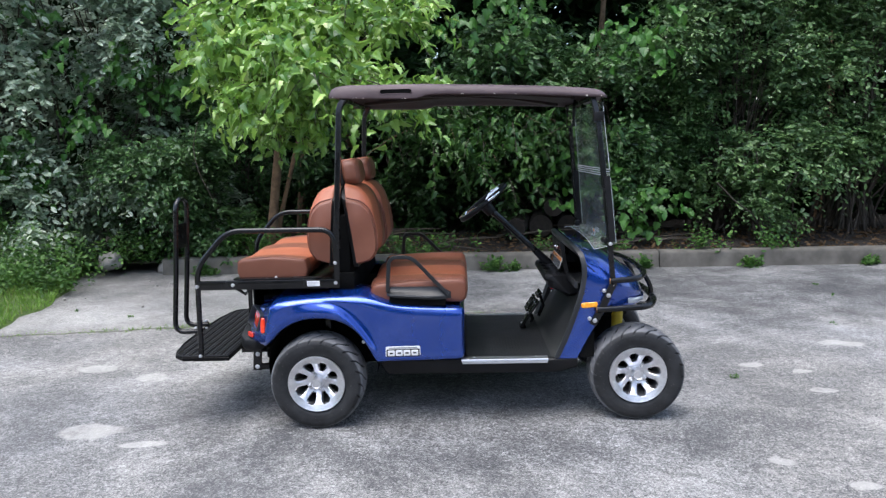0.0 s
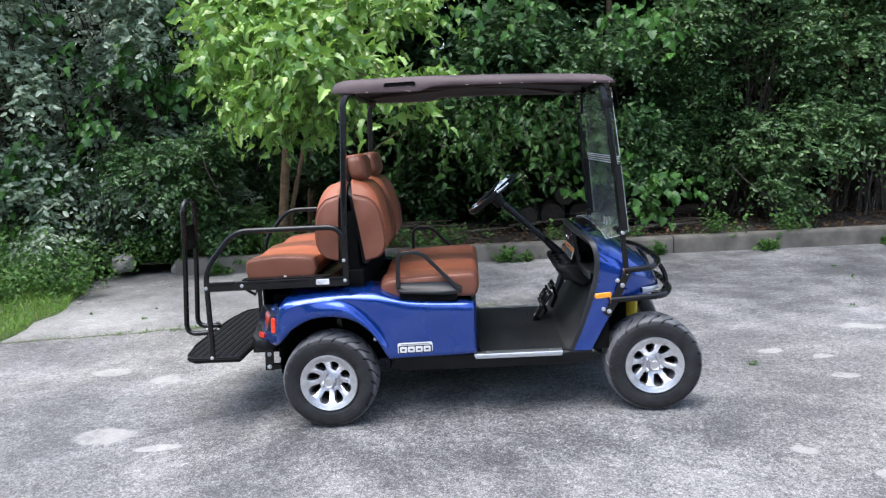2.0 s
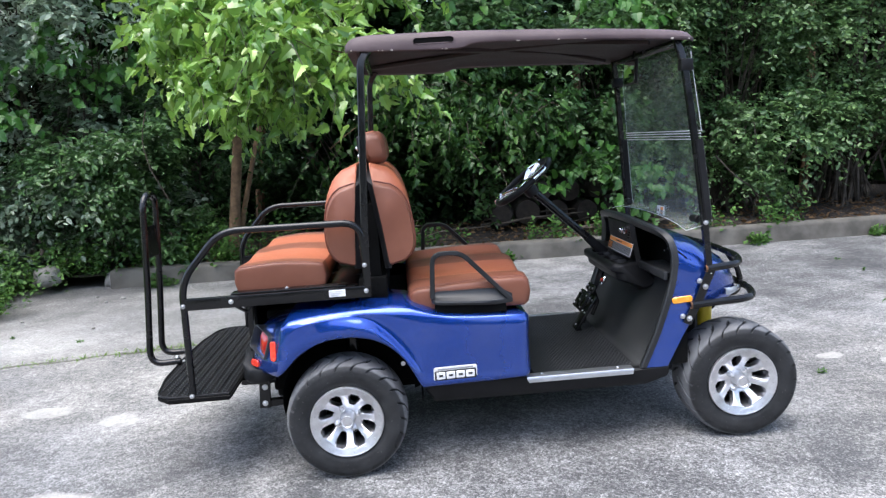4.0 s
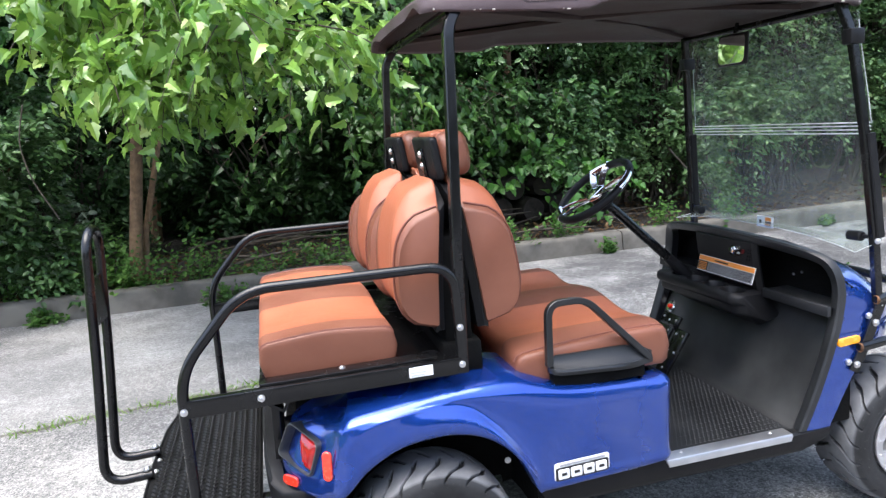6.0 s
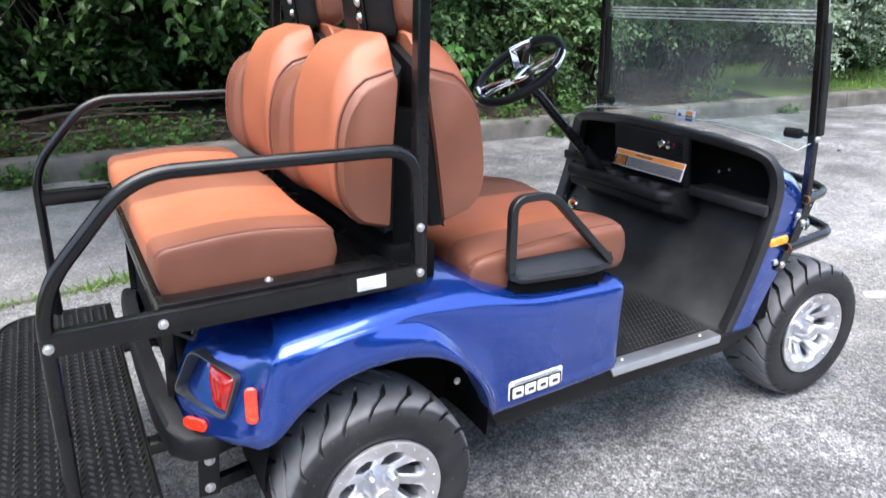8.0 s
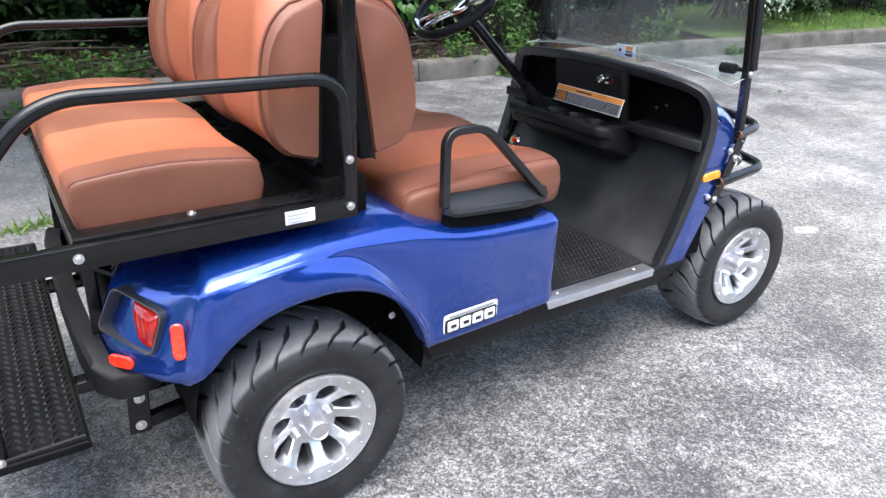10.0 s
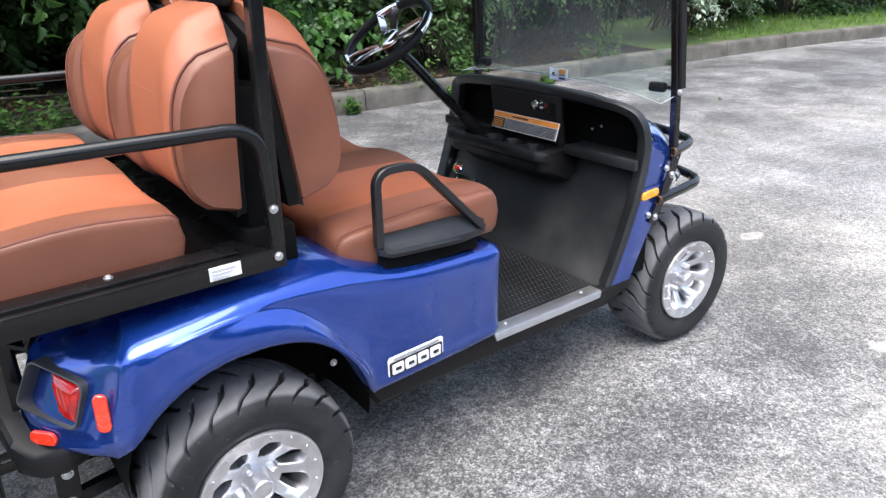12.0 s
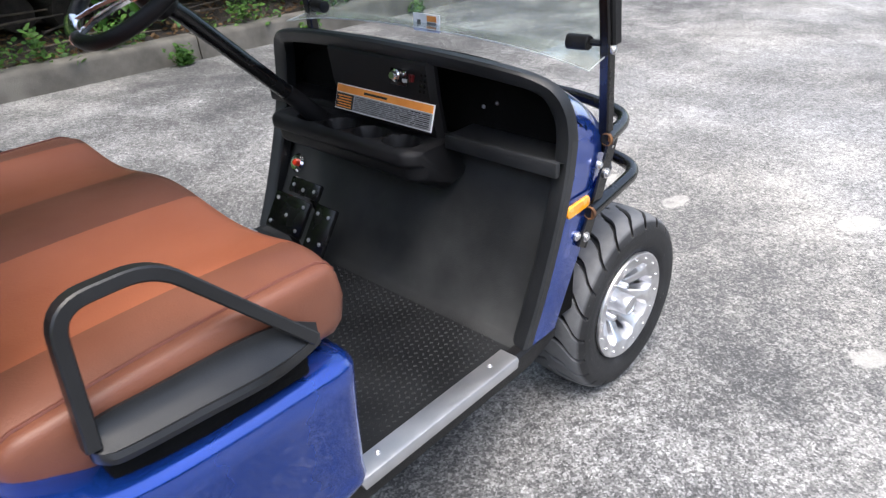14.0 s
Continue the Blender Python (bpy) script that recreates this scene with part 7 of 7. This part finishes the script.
WEEDS = [(-4.1, 2.6, 0.08, 0.4, 0.4, 45), (-4.6, 2.3, 0.1, 0.45, 0.45, 50), (-5.1, 2.5, 0.14, 0.5, 0.5, 60), (-5.6, 2.7, 0.18, 0.55, 0.55, 60), (-3.7, 2.95, 0.05, 0.4, 0.35, 45), (-4.5, 3.85, 0.12, 0.75, 0.5, 60), (-5.2, 3.95, 0.16, 0.8, 0.6, 65), (-4.8, 1.7, 0.1, 0.3, 0.4, 40), (-6.4, 2.8, 0.2, 0.6, 0.6, 60),
         (-3.9, 3.3, 0.09, 0.5, 0.45, 50), (-4.4, 3.5, 0.13, 0.6, 0.5, 60), (-4.9, 3.1, 0.15, 0.6, 0.5, 55), (-5.3, 3.6, 0.2, 0.7, 0.6, 60), (-4.2, 2.8, 0.1, 0.35, 0.4, 36), (-5.9, 3.2, 0.2, 0.6, 0.6, 55),
         (-3.9, 4.0, 0.06, 0.55, 0.5, 50), (-3.3, 4.35, 0.12, 0.5, 0.45, 45), (-4.6, 4.2, 0.12, 0.65, 0.6, 60), (-5.5, 4.2, 0.2, 0.7, 0.6, 60), (-2.4, 4.02, 0.0, 0.2, 0.25, 25), (-1.9, 4.4, 0.14, 0.55, 0.35, 40),
         (-2.3, 4.35, 0.14, 0.5, 0.3, 50), (-2.05, 4.6, 0.16, 0.6, 0.35, 50), (-1.7, 4.32, 0.14, 0.3, 0.25, 30), (-1.1, 4.6, 0.15, 0.3, 0.3, 26), (-0.6, 4.35, 0.14, 0.25, 0.25, 26), (-0.2, 4.5, 0.15, 0.3, 0.3, 30), (0.15, 4.35, 0.14, 0.22, 0.25, 24), (-2.7, 4.5, 0.14, 0.6, 0.35, 50),
         (-1.35, 4.3, 0.14, 0.6, 0.35, 40), (-0.9, 4.02, 0.0, 0.25, 0.22, 24), (-0.3, 4.02, 0.0, 0.22, 0.2, 24), (0.4, 4.4, 0.14, 0.35, 0.3, 20), (1.0, 4.02, 0.0, 0.26, 0.14, 26), (1.25, 4.02, 0.0, 0.16, 0.2, 18), (1.8, 4.3, 0.14, 0.3, 0.3, 24),
         (2.4, 4.3, 0.15, 0.3, 0.2, 28), (2.75, 4.03, 0.0, 0.24, 0.12, 22), (3.5, 4.3, 0.15, 0.35, 0.25, 26), (3.95, 4.02, 0.0, 0.2, 0.16, 22), (4.3, 4.25, 0.15, 0.4, 0.25, 26), (5.3, 4.02, 0.0, 0.15, 0.16, 16), (6.4, 4.3, 0.15, 0.4, 0.35, 26), (7.6, 4.02, 0, 0.18, 0.2, 18)]
for k, (x, y, z, h, spread, count) in enumerate(WEEDS):
    h, spread = (h * 0.7, spread * 0.7) if z == 0 else (h, spread)
    count = round(count * 1.5) if x < -3 else count
    weed("weed", "leafy green weed at the foot of the kerb" if z == 0 else "leafy green weed behind the kerb", x, y, z, h, spread, count, 0.05, LEAF_WEED, 200 + k)
# seedlings out on the asphalt
for k, (x, y) in enumerate(((-2.9, 2.2), (-2.25, 1.95), (3.6, 1.4), (4.18, 2.94), (4.09, 2.42), (2.38, 0.17), (5.9, 2.2))):
    weed("seedling", "tiny weed sprouting from the asphalt", x, y, 0, 0.03, 0.03, 4, 0.014, LEAF_WEED, 300 + k)


def rock(x, y, z, r, seed, label):
    bm = bmesh.new()
    bmesh.ops.create_icosphere(bm, subdivisions=3, radius=r)
    for v in bm.verts:
        v.co *= 1 + 0.28 * noise.noise(v.co * (1.6 / r) + Vector((seed, 0, 0))) + 0.06 * noise.noise(v.co * (6 / r))
        v.co.z *= 0.75
    ob = tagged(part("rock", bm, STONE), label, "rock")
    ob.matrix_basis = pose(x, y, z)
    return ob


rock(-3.6, 4.12, 0.17, 0.15, 3, "grey boulder among the weeds")
rock(-2.95, 4.3, 0.06, 0.14, 9, "grey stone at the end of the kerb")
rng = np.random.default_rng(77)
for k in range(9):
    rock(-2.65 + rng.normal(0, 0.7), 2.8 + rng.normal(0, 0.8), 0.008, rng.uniform(0.012, 0.026), k + 20, "loose stone chip on the asphalt")
# a low heap of old cut logs behind the kerb
def cut_log(x, y, z, r, length, turn, seed):
    bm = bmesh.new()
    rows = []
    for i in range(10):
        s = i / 9
        ring = []
        for k in range(20):
            a = 2 * math.pi * k / 20
            rr = r * (1 + 0.07 * noise.noise((2 * math.cos(a), 2 * math.sin(a), seed + s * 2))) * (0.93 if i in (0, 9) else 1.0)
            ring.append((rr * math.cos(a), (s - 0.5) * length + (0.012 if i == 1 else 0), rr * math.sin(a)))
        rows.append(ring)
    vs = grid(bm, rows, closed_v=True)
    bm.faces.new(vs[-1])
    bm.faces.new(vs[0][::-1])
    ob = tagged(part("log", bm, OLD_WOOD), "old grey cut log lying behind the kerb", "log", "heap of logs")
    ob.matrix_basis = pose(x, y, z, 0, 0, turn)


LOGS = [(1.42, 0.36, 0.14), (1.72, 0.38, 0.16), (2.05, 0.37, 0.15), (2.36, 0.36, 0.14), (2.66, 0.37, 0.15), (2.95, 0.34, 0.12), (1.88, 0.63, 0.13), (2.2, 0.62, 0.14), (2.52, 0.61, 0.12)]
OLD_WOOD = surface("weathered_log", (0.012, 0.0095, 0.008), (0.036, 0.029, 0.024), 16, 0.9, fine=60, relief=0.9, depth=0.008)
for k, (x, z, r) in enumerate(LOGS):
    cut_log(x, 5.5 + 0.06 * (k % 3), z, r, 0.75, 6 * (k % 5) - 12, k * 3.7)
# fallen branches and brush on the bed
for k in range(26):
    x, y = rng.uniform(-1.5, 3.2), rng.uniform(4.4, 5.6)
    a, l = rng.uniform(-0.5, 0.5), rng.uniform(0.4, 1.3)
    d = Vector((math.cos(a), math.sin(a), rng.uniform(-0.03, 0.12))) * l
    p = Vector((x, y, 0.21 + 0.05 * (y - 4.2)))
    bm = bmesh.new()
    r = rng.uniform(0.007, 0.02)
    tube(bm, [p, p + d * 0.35 + Vector((0, 0, 0.03)), p + d * 0.7 + Vector((0, 0.04, 0.01)), p + d], [r, r * 0.9, r * 0.7, r * 0.4], 6)
    tagged(part("fallen_branch", bm, TWIG), "dead fallen branch lying on the soil", "branch", "fallen branches")
n = 2600
rng = np.random.default_rng(78)
x = rng.uniform(-3, 7, n)
y = 4.28 + 1.4 * rng.random(n)
at = np.stack([x, y, 0.165 + 0.05 * (y - 4.2) + 0.015 * rng.random(n)], 1)
axis = unit(rng.normal(size=(n, 3)) * np.array([1, 1, 0.25]))
normal = unit(np.array([0, 0, 1.0]) + 0.4 * rng.normal(size=(n, 3)))
v, f = simple_leaves(rng, at, axis, normal, rng.uniform(0.03, 0.07, n), 0.6)
DEAD = leaf_material("dead_leaf", (0.06, 0.035, 0.018), (0.2, 0.13, 0.07), 0.8, 0.2)
litter = tagged(new("leaf_litter"), "brown dead leaves strewn on the soil", "leaf litter", kind="stuff")
part("litter", mesh_from("litter", v, f), DEAD, litter, kind="stuff")
# thin bare stems hanging and standing at the edge of the thicket
for k, pts in enumerate((((-1.95, 3.0, 1.75), (-2.02, 3.0, 1.5), (-1.98, 3.0, 1.25), (-1.86, 3.05, 0.95)), ((4.4, 4.7, 0.2), (4.2, 4.6, 0.55), (3.95, 4.5, 0.7), (3.7, 4.45, 0.95)), ((4.5, 4.8, 0.2), (4.55, 4.7, 0.7), (4.75, 4.6, 1.1)), ((4.3, 4.8, 0.2), (4.32, 4.7, 0.8), (4.2, 4.6, 1.3)))):
    bm = bmesh.new()
    tube(bm, rounded(pts, 0.1, 4), 0.005 if k == 0 else 0.008, 6)
    tagged(part("bare_stem", bm, TWIG), "thin bare stem at the edge of the thicket", "stem")
